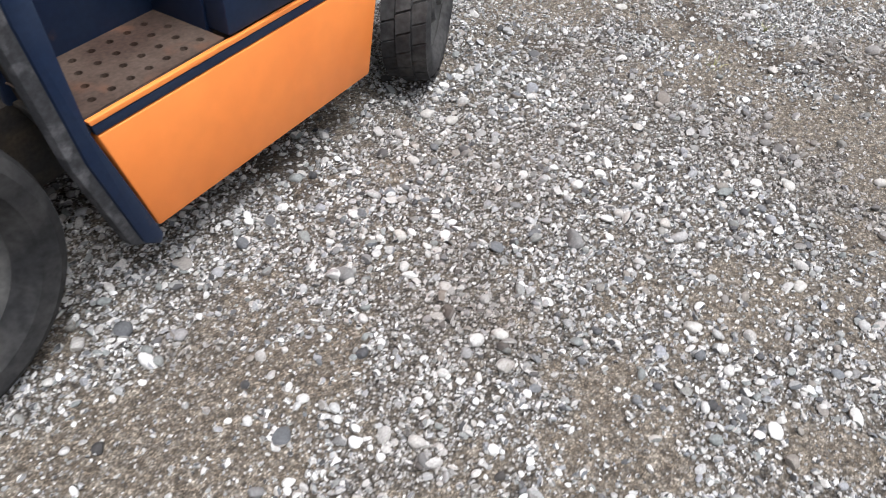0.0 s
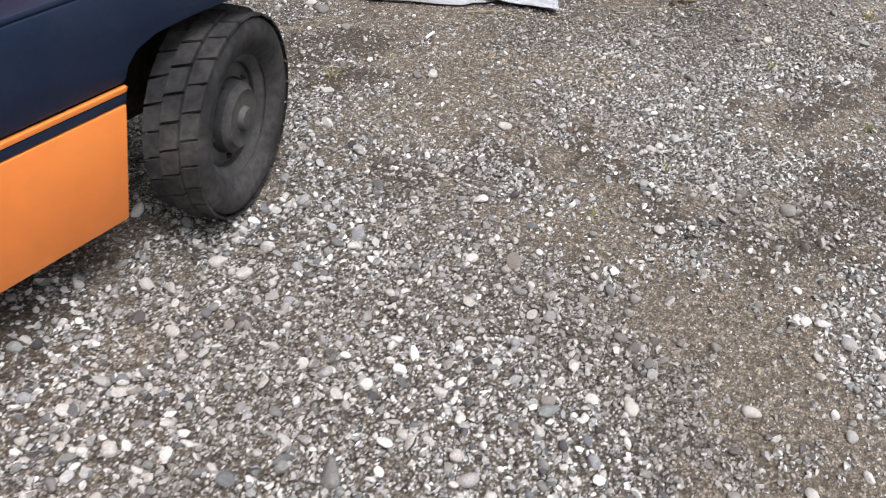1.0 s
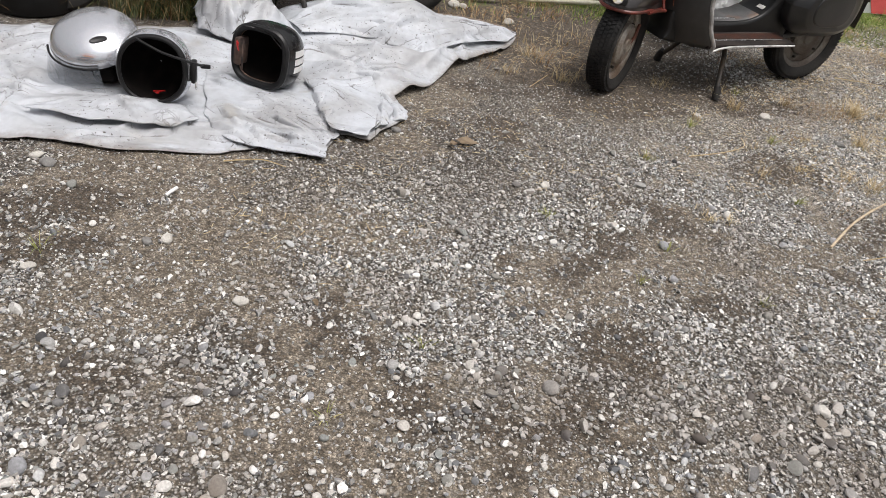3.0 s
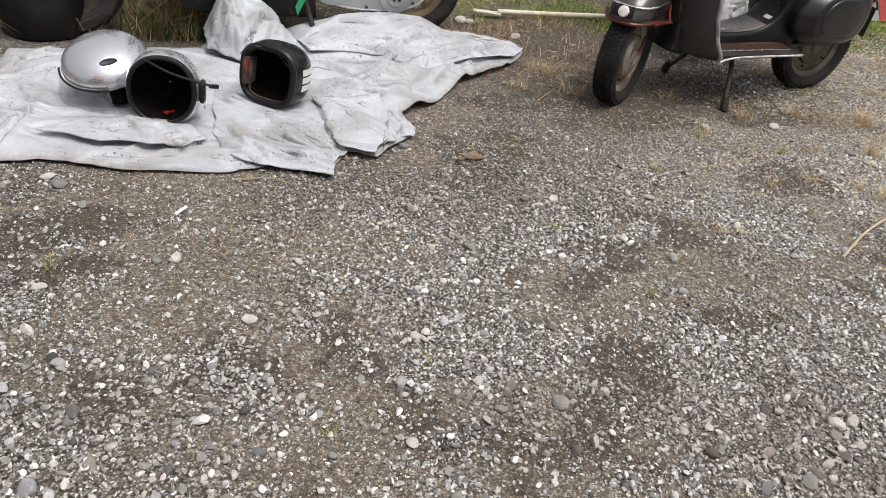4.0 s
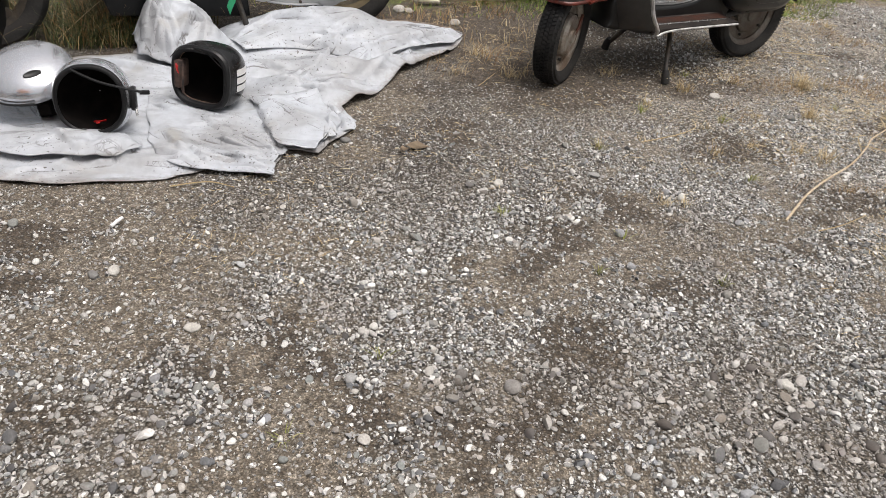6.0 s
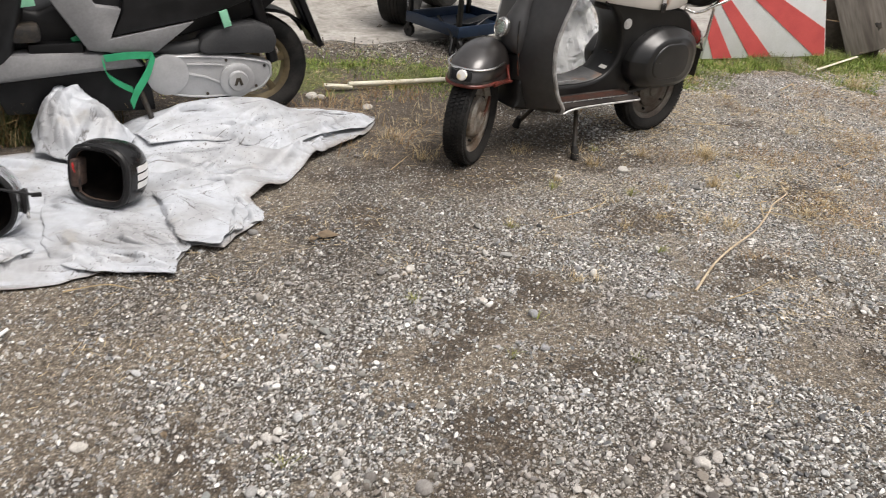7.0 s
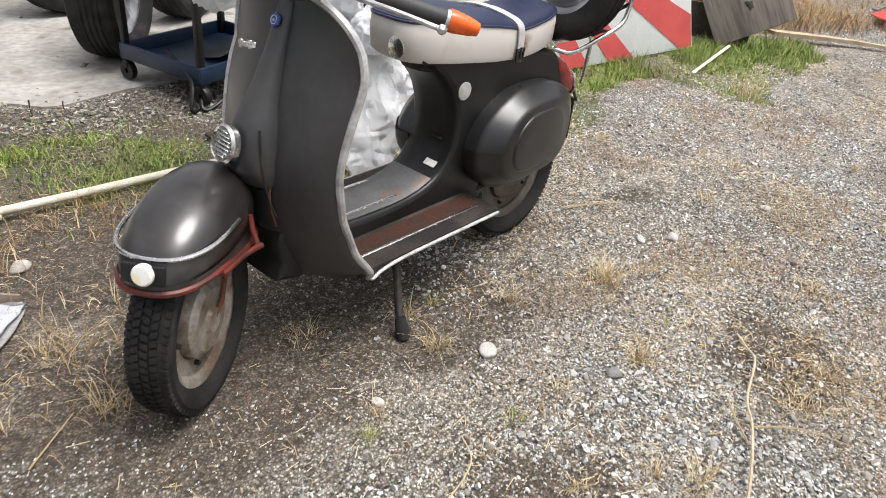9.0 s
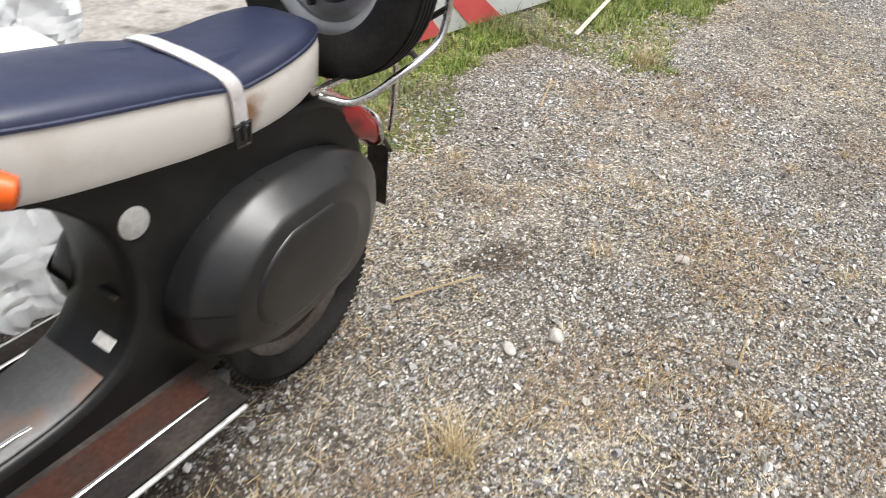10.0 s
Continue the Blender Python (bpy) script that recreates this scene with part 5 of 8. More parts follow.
    for z, f in ((0.087, 0.99), (0.094, 0.988), (0.104, 0.93), (0.112, 0.80), (0.117, 0.55), (0.119, 0.2)):
        out_b.append([(x, y, seat_z(x, z)) for x, y in super_ring(0.225, 0, 0.305 * f, 0.106 * f, 3.6, 44, 0.312 * f)])
    seat = new("seat")
    seat.parent = root
    seat.empty_display_size = 0.05
    part("seat_side", loft(out_a, cap=False), CREAMVINYL, seat, "cream vinyl seat side with a rust stain at the buckle", sharp=50)
    part("seat_top", loft(out_b), BLUEVINYL, seat, "navy blue vinyl seat top", sharp=50)
    piping = [(x, y, seat_z(x, 0.0885)) for x, y in super_ring(0.225, 0, 0.304, 0.1055, 3.6, 44, 0.311)]
    part("piping", tube(piping, 0.0035, 6, closed=True), BLUEVINYL, seat)
    half_arch = [(0.142, 0.1105, 0.640), (0.143, 0.1115, 0.672), (0.145, 0.1085, 0.703), (0.150, 0.097, 0.719), (0.158, 0.080, 0.729), (0.166, 0.04, 0.739), (0.168, 0, 0.741)]
    arch = smooth_line([(x, -y, z) for x, y, z in half_arch] + half_arch[-2::-1], 4)
    strap = [tuple(q) for q in arch]
    part("strap", loft([[(x - 0.012, y, z), (x + 0.012, y, z), (x + 0.012, y * 1.03, z + 0.0035), (x - 0.012, y * 1.03, z + 0.0035)] for x, y, z in strap]), STRAPGREY, seat, "pale worn strap across the seat")
    for s in (1, -1):
        part("strap_bracket", merge(tube([(0.128, s * 0.115, 0.652), (0.157, s * 0.115, 0.652), (0.155, s * 0.113, 0.618), (0.130, s * 0.113, 0.618)], 0.0035, 8, closed=True), box((0.020, 0.006, 0.034), (0.142, s * 0.1115, 0.630), 0.002), tube([(0.142, s * 0.115, 0.656), (0.142, s * 0.1165, 0.628)], 0.004, 8)), DARKSTEEL, seat, "dark steel strap buckle")
    part("seat_catch", turned(lathe([(0.024, 0), (0.026, 0.008), (0.016, 0.014), (0.0, 0.014)], 16, "X"), Matrix.Translation((0.530, 0.045, 0.700))), CHROME, seat, "chrome seat catch")
    part("seat_base", loft([[(x, y, z) for x, y in super_ring(0.20, 0, 0.24, 0.080, 3, 32)] for z in (0.622, 0.640)]), DARKSTEEL, seat)
    # front end, turned to the left
    fork = new("front_end")
    fork.parent = root
    fork.matrix_local = Matrix.Translation((1.018, -0.017, 0)) @ Matrix.Rotation(radians(33.5), 4, "Z")
    fork.empty_display_size = 0.05
    wx = 0.110
    wheel(fork, Matrix.Translation((wx, 0, 0.207)), 0.207, 0.096, 0.150, RUBBER, HUBSTEEL, lugs=76, bulge=1.5)
    rows = []
    for z, xf, xr, w, p in ((0.388, 0.162, -0.215, 0.096, 2.5), (0.392, 0.166, -0.222, 0.102, 2.5), (0.425, 0.154, -0.222, 0.103, 2.5), (0.452, 0.132, -0.212, 0.098, 2.4), (0.474, 0.100, -0.20, 0.089, 2.3), (0.493, 0.062, -0.18, 0.075, 2.2), (0.506, 0.022, -0.155, 0.056, 2.1), (0.514, -0.025, -0.13, 0.034, 2.0), (0.517, -0.06, -0.10, 0.012, 2.0)):
        rows.append([(wx + x, y, z) for x, y in super_ring((xf + xr) / 2, 0, (xf - xr) / 2, w, p, 40)])
    fender = part("fender", loft(rows), FENDERPAINT, fork, "glossy dark front mudguard with scratches", sharp=60)
    lip = [(wx + x, y, 0.378 - 0.16 * max(0, 0.05 - x)) for x, y in super_ring(-0.026, 0, 0.194, 0.103, 2.5, 40)]
    part("guard_bar", merge(tube(smooth_line([(wx + 0.06, 0.105, 0.372), (wx - 0.02, 0.112, 0.366), (0.05, 0.122, 0.364), (0.028, 0.130, 0.362)], 4), 0.0065, 8), tube([(0.035, 0.125, 0.362), (0.022, 0.108, 0.395), (0.018, 0.103, 0.425)], 0.006, 8)), REDLIP, fender, "dark red side bar")
    part("fender_lip", tube(lip, 0.0075, 8, closed=True), REDLIP, fender, "dark red lower lip")
    skirt = [[(x, y, 0.395) for x, y, z in lip], [(x, y, (z + 0.395) / 2) for x, y, z in lip], [(x, y, z) for x, y, z in lip]]
    part("fender_skirt", loft(skirt, cap=False), FENDERPAINT, fender)
    trim = []
    for k in range(-9, 10):
        a = radians(k * 10.5)
        trim.append((wx - 0.01 + 0.157 * math.copysign(abs(math.cos(a)) ** 0.8, math.cos(a)), 0.1055 * math.copysign(abs(math.sin(a)) ** 0.8, a), 0.440 + 0.006 * (1 - math.cos(a))))
    part("fender_trim", tube(smooth_line(trim, 2), 0.0048, 8), CHROME, fender, "thin chrome band round the mudguard")
    part("reflector_plate", turned(box((0.012, 0.085, 0.038), (0, 0, 0), 0.004), Matrix.Translation((wx + 0.164, 0.0, 0.418)) @ Matrix.Rotation(radians(-14), 4, "Y")), BLACKPLASTIC, fender)
    part("reflector", turned(lathe([(0.0215, -0.004), (0.0215, 0.006), (0.018, 0.010), (0, 0.011)], 28, "X"), Matrix.Translation((wx + 0.170, 0.004, 0.421)) @ Matrix.Rotation(radians(-14), 4, "Y")), WHITELENS, fender, "round white and yellow reflector")
    part("steering_tube", tube([(0.03, 0, 0.36), (-0.01, 0, 0.44), (-0.04, 0, 0.50)], [0.034, 0.036, 0.03], 16), DARKSTEEL, fork)
    part("fork_link", merge(tube([(0.02, -0.055, 0.40), (0.03, -0.062, 0.28), (0.07, -0.062, 0.20), (wx, -0.058, 0.207)], 0.016, 10), tube([(wx - 0.03, -0.06, 0.22), (0.05, -0.066, 0.40)], 0.018, 10)), DARKSTEEL, fork)
    part("brake_arm", tube([(wx, 0.045, 0.207), (wx - 0.04, 0.05, 0.235), (wx - 0.075, 0.046, 0.28)], 0.006, 8), RUST, fork)
    # handlebar, turned with the wheel: the left grip points back over the seat
    bars = new("handlebar")
    bars.parent = root
    bars.empty_display_size = 0.05
    rows = [[(0.77 + 0.8 * x, y + 0.55 * x, z) for y, z in super_ring(0.01, 0.895, w, h, 2.6, 20)] for x, w, h in ((-0.08, 0.05, 0.03), (-0.05, 0.085, 0.04), (0.0, 0.10, 0.045), (0.06, 0.085, 0.05), (0.10, 0.07, 0.045))]
    part("headset", loft(rows), BLACKPAINT, bars, sharp=60)

    def grip_set(a, b, c, e, l0, l1, l2):
        a, b, c, e = (Vector(q) for q in (a, b, c, e))
        part("handlebar_tube", tube([a, b], 0.017, 12), ALU, bars)
        part("grip", tube([b, b.lerp(c, 0.08), b.lerp(c, 0.5), b.lerp(c, 0.95), c], [0.021, 0.0185, 0.0195, 0.019, 0.021], 14), GREYPLASTIC, bars, "grey rubber grip")
        part("collar", tube([c, c.lerp(e, 0.12)], 0.0205, 14), ALU, bars)
        part("indicator", tube([c.lerp(e, 0.1), c.lerp(e, 0.3), c.lerp(e, 0.75), c.lerp(e, 0.97), e], [0.0235, 0.0235, 0.0185, 0.014, 0.006], 14), ORANGELENS, bars, "orange bar-end indicator")
        ln = smooth_line([l0, l1, l2], 6)
        d = (ln[-1] - ln[-2]).normalized()
        part("lever", tube(ln + [ln[-1] + d * 0.004, ln[-1] + d * 0.012, ln[-1] + d * 0.018], [0.0055] * len(ln) + [0.010, 0.0105, 0.005], 8), ALU, bars, "grey metal lever with a ball end")

    grip_set((0.765, 0.09, 0.885), (0.712, 0.150, 0.862), (0.598, 0.243, 0.820), (0.541, 0.290, 0.800), (0.77, 0.13, 0.865), (0.738, 0.232, 0.852), (0.680, 0.300, 0.826))
    grip_set((0.79, -0.09, 0.885), (0.84, -0.17, 0.875), (0.915, -0.29, 0.845), (0.955, -0.355, 0.828), (0.83, -0.10, 0.865), (0.90, -0.17, 0.855), (0.97, -0.26, 0.835))
    # rear wheel, stand, tail
    wheel(root, Matrix.Translation((-0.022, 0.0, 0.207)), 0.207, 0.092, 0.146, RUBBER, REARHUB, lugs=76)
    part("swing_case", loft([[(x, y, z) for y, z in super_ring(yy, zz, 0.03, h, 2.6, 14)] for x, yy, zz, h in ((0.42, -0.03, 0.25, 0.05), (0.25, -0.05, 0.24, 0.06), (0.02, -0.075, 0.21, 0.065), (-0.08, -0.075, 0.207, 0.04))]), DARKSTEEL, root)
    part("rear_brake_rod", merge(tube([(0.30, 0.06, 0.20), (0.20, 0.065, 0.235), (0.10, 0.07, 0.25)], 0.012, 8), box((0.03, 0.02, 0.028), (0.245, 0.115, 0.228), 0.005)), DUSTYSTEEL, root)
    for s in (1, -1):
        leg = part("stand_leg", tube(smooth_line([(0.552, s * 0.07, 0.225), (0.575, s * 0.12, 0.17), (0.622, s * 0.19, 0.06), (0.632, s * 0.215, 0.030)], 4), 0.0105, 10), DARKSTEEL, root, "dark steel stand leg")
        part("stand_foot", tube([(0.630, s * 0.20, 0.062), (0.632, s * 0.212, 0.035), (0.633, s * 0.218, 0.008)], [0.014, 0.018, 0.019], 12), RUBBER, leg, "black rubber foot")
    part("stand_bar", tube([(0.552, -0.07, 0.225), (0.552, 0.07, 0.225)], 0.010, 8), DARKSTEEL, root)
    tl = [[(x, y, z) for y, z in super_ring(0, zc, w, h, 2.8, 20)] for x, zc, w, h in ((-0.075, 0.588, 0.050, 0.010), (-0.13, 0.555, 0.057, 0.024), (-0.19, 0.508, 0.060, 0.043), (-0.240, 0.470, 0.055, 0.040), (-0.262, 0.452, 0.048, 0.030))]
    part("tail_light", loft(tl), REDLENS, root, "red tail light lens", sharp=50)
    part("tail_light_rim", tube([(-0.252 - 0.0004 * k, y, z) for k, (y, z) in enumerate(super_ring(0, 0.461, 0.054, 0.038, 2.8, 20))], 0.005, 8, closed=True), CHROME, root, "chrome rim of the tail light")
    part("number_plate", turned(box((0.004, 0.055, 0.14), (0, 0, 0), 0.0015, seg=1), Matrix.Translation((-0.312, 0.0, 0.325)) @ Matrix.Rotation(radians(-3), 4, "Y")), DARKSTEEL, root, "dark plate hanging behind the wheel")
    for s in (1, -1):
        part("plate_stay", tube([(-0.27, s * 0.03, 0.46), (-0.312, s * 0.035, 0.39)], 0.005, 6), DARKSTEEL, root)
    # luggage rack
    rack = new("luggage_rack")
    rack.parent = root
    rack.empty_display_size = 0.05
    half_hoop = [(-0.055, 0.080, 0.615), (-0.082, 0.120, 0.606), (-0.105, 0.150, 0.622), (-0.139, 0.175, 0.650), (-0.185, 0.187, 0.668), (-0.230, 0.192, 0.690), (-0.252, 0.192, 0.735), (-0.256, 0.188, 0.81), (-0.256, 0.15, 0.855), (-0.256, 0.0, 0.868)]
    hoop = smooth_line(half_hoop + [(x, -y, z) for x, y, z in half_hoop[-2::-1]], 5)
    part("rack_hoop", tube(hoop, 0.0068, 10), CHROME, rack, "chrome rack hoop")
    for s in (1, -1):
        part("rack_stay", tube(smooth_line([(-0.02, s * 0.10, 0.640), (-0.13, s * 0.09, 0.632), (-0.245, s * 0.085, 0.622), (-0.255, s * 0.082, 0.54), (-0.262, s * 0.07, 0.47)], 4), 0.0062, 8), CHROME, rack)
        part("rack_stay", tube([(-0.185, s * 0.187, 0.665), (-0.25, s * 0.12, 0.645), (-0.25, s * 0.085, 0.622)], 0.0055, 8), DARKSTEEL, rack)
        part("rack_stay", tube([(-0.25, s * 0.085, 0.622), (-0.264, s * 0.11, 0.68), (-0.250, s * 0.192, 0.74)], 0.0055, 8), DARKSTEEL, rack)
    part("rack_bar", tube([(-0.13, -0.09, 0.632), (-0.13, 0.09, 0.632)], 0.006, 8), CHROME, rack)
    # spare wheel stood upright on the rack, facing forward
    wheel(root, Matrix.Translation((-0.150, 0.03, 0.815)) @ Matrix.Rotation(radians(-90), 4, "Z") @ Matrix.Rotation(radians(6), 4, "X"), 0.200, 0.085, 0.125, RUBBER, ALLOY, name="spare_wheel")
    seam = [shield_point(0.30 + 0.02 * math.sin(9 * z), z) + Vector((0.004, 0, 0)) for z in (0.56, 0.52, 0.47, 0.42, 0.37)]
    part("seam", tube(smooth_line(seam, 4), 0.003, 6), RUST, shield, "rusty seam beside the horn cover")
    part("kick_cable", tube(smooth_line([(0.935, 0.068, 0.60), (0.938, 0.075, 0.52), (0.93, 0.082, 0.45), (0.915, 0.085, 0.40)], 4), 0.003, 6), DARKSTEEL, shield)
    return root


old_scooter()

# ---- lift truck ----
LIFT = Matrix.Translation((0.40, 2.062, 0)) @ Matrix.Rotation(math.atan2(0.862, 0.507), 4, "Z")


def slab_of(outline, y0, y1, bevel=0.004):
    """An outline in x and z, as thick as from y0 to y1."""
    bm = bmesh.new()
    f = bm.faces.new([bm.verts.new((x, y0, z)) for x, z in outline])
    ext = bmesh.ops.extrude_face_region(bm, geom=[f])
    bmesh.ops.translate(bm, vec=(0, y1 - y0, 0), verts=[v for v in ext["geom"] if isinstance(v, bmesh.types.BMVert)])
    bmesh.ops.recalc_face_normals(bm, faces=bm.faces)
    if bevel:
        bmesh.ops.bevel(bm, geom=bm.edges[:], offset=bevel, segments=2, affect="EDGES", profile=0.5)
    return bm


def lift_truck():
    # local x runs to the truck's rear, minus y out of its flank towards the yard
    root = thing("lift_truck", LIFT, "orange and dark navy lift truck parked on the gravel", "forklift")
    part("lower_panel", slab_of([(-0.668, 0.147), (0.0, 0.147), (0.052, 0.390), (-0.728, 0.390)], 0.0, 0.03, 0.006), FORKORANGE, root, "plain orange lower side panel")
    part("dark_stripe", slab_of([(-0.728, 0.392), (0.0525, 0.392), (0.056, 0.412), (-0.733, 0.412)], 0.002, 0.012, 0.002), FORKBLUE, root)
    part("orange_stripe", slab_of([(-0.733, 0.413), (0.056, 0.413), (0.060, 0.4235), (-0.737, 0.4235)], 0.0, 0.012, 0.002), FORKORANGE, root)
    # navy flank over the stripe and the wheel arch
    arch = [(0.060, 0.429), (0.074, 0.455), (0.098, 0.478), (0.14, 0.492), (0.22, 0.497), (0.33, 0.497)]
    flank = part("side_body", slab_of([(-0.412, 0.429)] + arch + [(0.372, 0.497), (0.372, 0.60), (-0.412, 0.60)], 0.004, 0.06, 0.005), FORKBLUE, root, "dark navy side body")
    part("counterweight", slab_of([(0.376, 0.488), (0.436, 0.492), (0.470, 0.555), (0.472, 0.598), (0.376, 0.598)], 0.006, 0.75, 0.012), FORKBLUE, root, "scuffed navy counterweight")
    part("hood", slab_of([(-0.45, 0.602), (0.446, 0.602), (0.466, 0.70), (0.468, 0.95), (-0.45, 0.95)], 0.055, 0.72, 0.02), FORKORANGE, root, "orange engine hood")
    part("hood_ledge", box((0.80, 0.06, 0.012), (-0.02, 0.036, 0.606), 0.005), FORKBLUE, root)
    # knurled filler cap in its dish
    part("cap_dish", turned(lathe([(0.088, 0.004), (0.084, -0.002), (0.074, -0.005), (0.058, 0.000), (0.0, 0.001)], 36, "Y"), Matrix.Translation((-0.272, 0.0, 0.542))), FORKSCUFF, flank, "scuffed round dish")
    cap = []
    for k in range(48):
        a = 2 * math.pi * k / 48
        r = 0.037 + (0.004 if k % 4 < 2 else 0)
        cap.append((r * math.cos(a), r * math.sin(a)))
    part("filler_cap", turned(loft([[(x * f, y, z * f) for x, z in cap] for y, f in ((0.0, 1.0), (-0.024, 1.0), (-0.030, 0.9), (-0.031, 0.5))]), Matrix.Translation((-0.272, 0.0, 0.542))), BLACKPLASTIC, flank, "black knurled filler cap", sharp=30)
    # step recess with a perforated plate
    pocket = new("step_recess")
    pocket.parent = root
    pocket.empty_display_size = 0.05
    part("recess_back", box((0.34, 0.02, 0.56), (-0.58, 0.215, 0.66), 0.004), FORKBLUE, pocket)
    part("recess_side", slab_of([(-0.416, 0.40), (-0.40, 0.40), (-0.40, 0.94), (-0.416, 0.94)], 0.06, 0.206, 0.002), FORKBLUE, pocket)
    # perforated plate: staggered eight-sided holes
    step = bmesh.new()
    sx, sy = 16, 9
    x0, y0, dx, dy, zt = -0.742, 0.014, 0.326 / 16, 0.190 / 9, 0.4255
    grid = [[step.verts.new((x0 + dx * i, y0 + dy * j, zt)) for j in range(sy + 1)] for i in range(sx + 1)]
    for i in range(sx):
        for j in range(sy):
            a, b, c, d = grid[i][j], grid[i + 1][j], grid[i + 1][j + 1], grid[i][j + 1]
            if j % 2 == 1 and i % 2 == (j // 2) % 2 and 0 < i < sx - 1:
                cx, cy = x0 + dx * (i + 0.5), y0 + dy * (j + 0.5)
                o = [step.verts.new((cx + 0.0078 * math.cos(radians(225 + 45 * k)), cy + 0.0078 * math.sin(radians(225 + 45 * k)), zt)) for k in range(8)]
                w = [step.verts.new((v.co.x, v.co.y, zt - 0.022)) for v in o]
                for k, (p, q) in enumerate(((a, b), (b, c), (c, d), (d, a))):
                    step.faces.new((p, q, o[(2 * k + 2) % 8], o[2 * k + 1], o[2 * k]))
                for k in range(8):
                    step.faces.new((o[k], o[(k + 1) % 8], w[(k + 1) % 8], w[k]))
            else:
                step.faces.new((a, b, c, d))
    plate = part("step_plate", step, STEPRUST, pocket, "rusty perforated step plate")
    part("step_tray", box((0.33, 0.18, 0.008), (-0.579, 0.112, 0.385), 0.001), DARKSTEEL, pocket)
    part("step_nosing", box((0.324, 0.006, 0.03), (-0.579, 0.0165, 0.4085), 0.002), STEPRUST, pocket)
    part("reflector", box((0.018, 0.006, 0.02), (-0.47, 0.203, 0.55), 0.003), ORANGELENS, pocket)
    # front mudguard: a thick sloping flap
    guard = part("front_guard", slab_of([(-0.680, 0.112), (-0.715, 0.140), (-0.768, 0.36), (-0.800, 0.62), (-0.825, 0.95), (-0.775, 0.95), (-0.742, 0.41), (-0.668, 0.135)], -0.012, 0.09, 0.010), FORKBLUE, root, "dark worn front mudguard")
    part("rubber_edge", slab_of([(-0.684, 0.116), (-0.738, 0.150), (-0.792, 0.36), (-0.826, 0.62), (-0.85, 0.95), (-0.80, 0.95), (-0.768, 0.62), (-0.735, 0.36), (-0.690, 0.150)], -0.004, 0.03, 0.006), WORNRUBBER, guard, "scuffed grey rubber edging")
    part("inner_arch", slab_of([(-0.62, 0.20), (-0.66, 0.20), (-0.73, 0.38), (-0.765, 0.62), (-0.79, 0.95), (-0.74, 0.95), (-0.70, 0.41)], 0.10, 0.42, 0.006), DARKSTEEL, root)
    wheel(root, Matrix.Translation((-1.10, 0.105, 0.282)) @ Matrix.Rotation(radians(180), 4, "Z"), 0.282, 0.19, 0.185, FRONTTYRE, DUSTYSTEEL, name="front_wheel")
    # the rear wheel is steered outwards
    ang = math.degrees(math.atan2(0.862, 0.507))
    wheel(root, Matrix.Translation((0.292, 0.046, 0.230)) @ Matrix.Rotation(radians(-90 - ang - 8), 4, "Z"), 0.230, 0.122, 0.135, OLDRUBBER, DUSTYSTEEL, name="rear_wheel", lugs=26, bulge=1.35)
    part("chassis", box((1.5, 0.5, 0.20), (-0.5, 0.50, 0.26), 0.02), DARKSTEEL, root)
    part("rear_axle", box((0.12, 0.5, 0.10), (0.27, 0.42, 0.27), 0.01), DARKSTEEL, root)
    part("far_wheel", turned(lathe([(0.14, -0.07), (0.27, -0.075), (0.27, 0.075), (0.14, 0.07)], 32, "Y"), Matrix.Translation((0.275, 0.82, 0.27))), OLDRUBBER, root)
    part("far_wheel", turned(lathe([(0.14, -0.09), (0.28, -0.09), (0.28, 0.09), (0.14, 0.09)], 32, "Y"), Matrix.Translation((-1.135, 0.86, 0.282))), OLDRUBBER, root)
    part("inner_guard", box((0.34, 0.02, 0.40), (0.21, 0.19, 0.42), 0.003), DARKSTEEL, root)


lift_truck()

# ---- tarpaulin and helmets ----
from mathutils.geometry import delaunay_2d_cdt


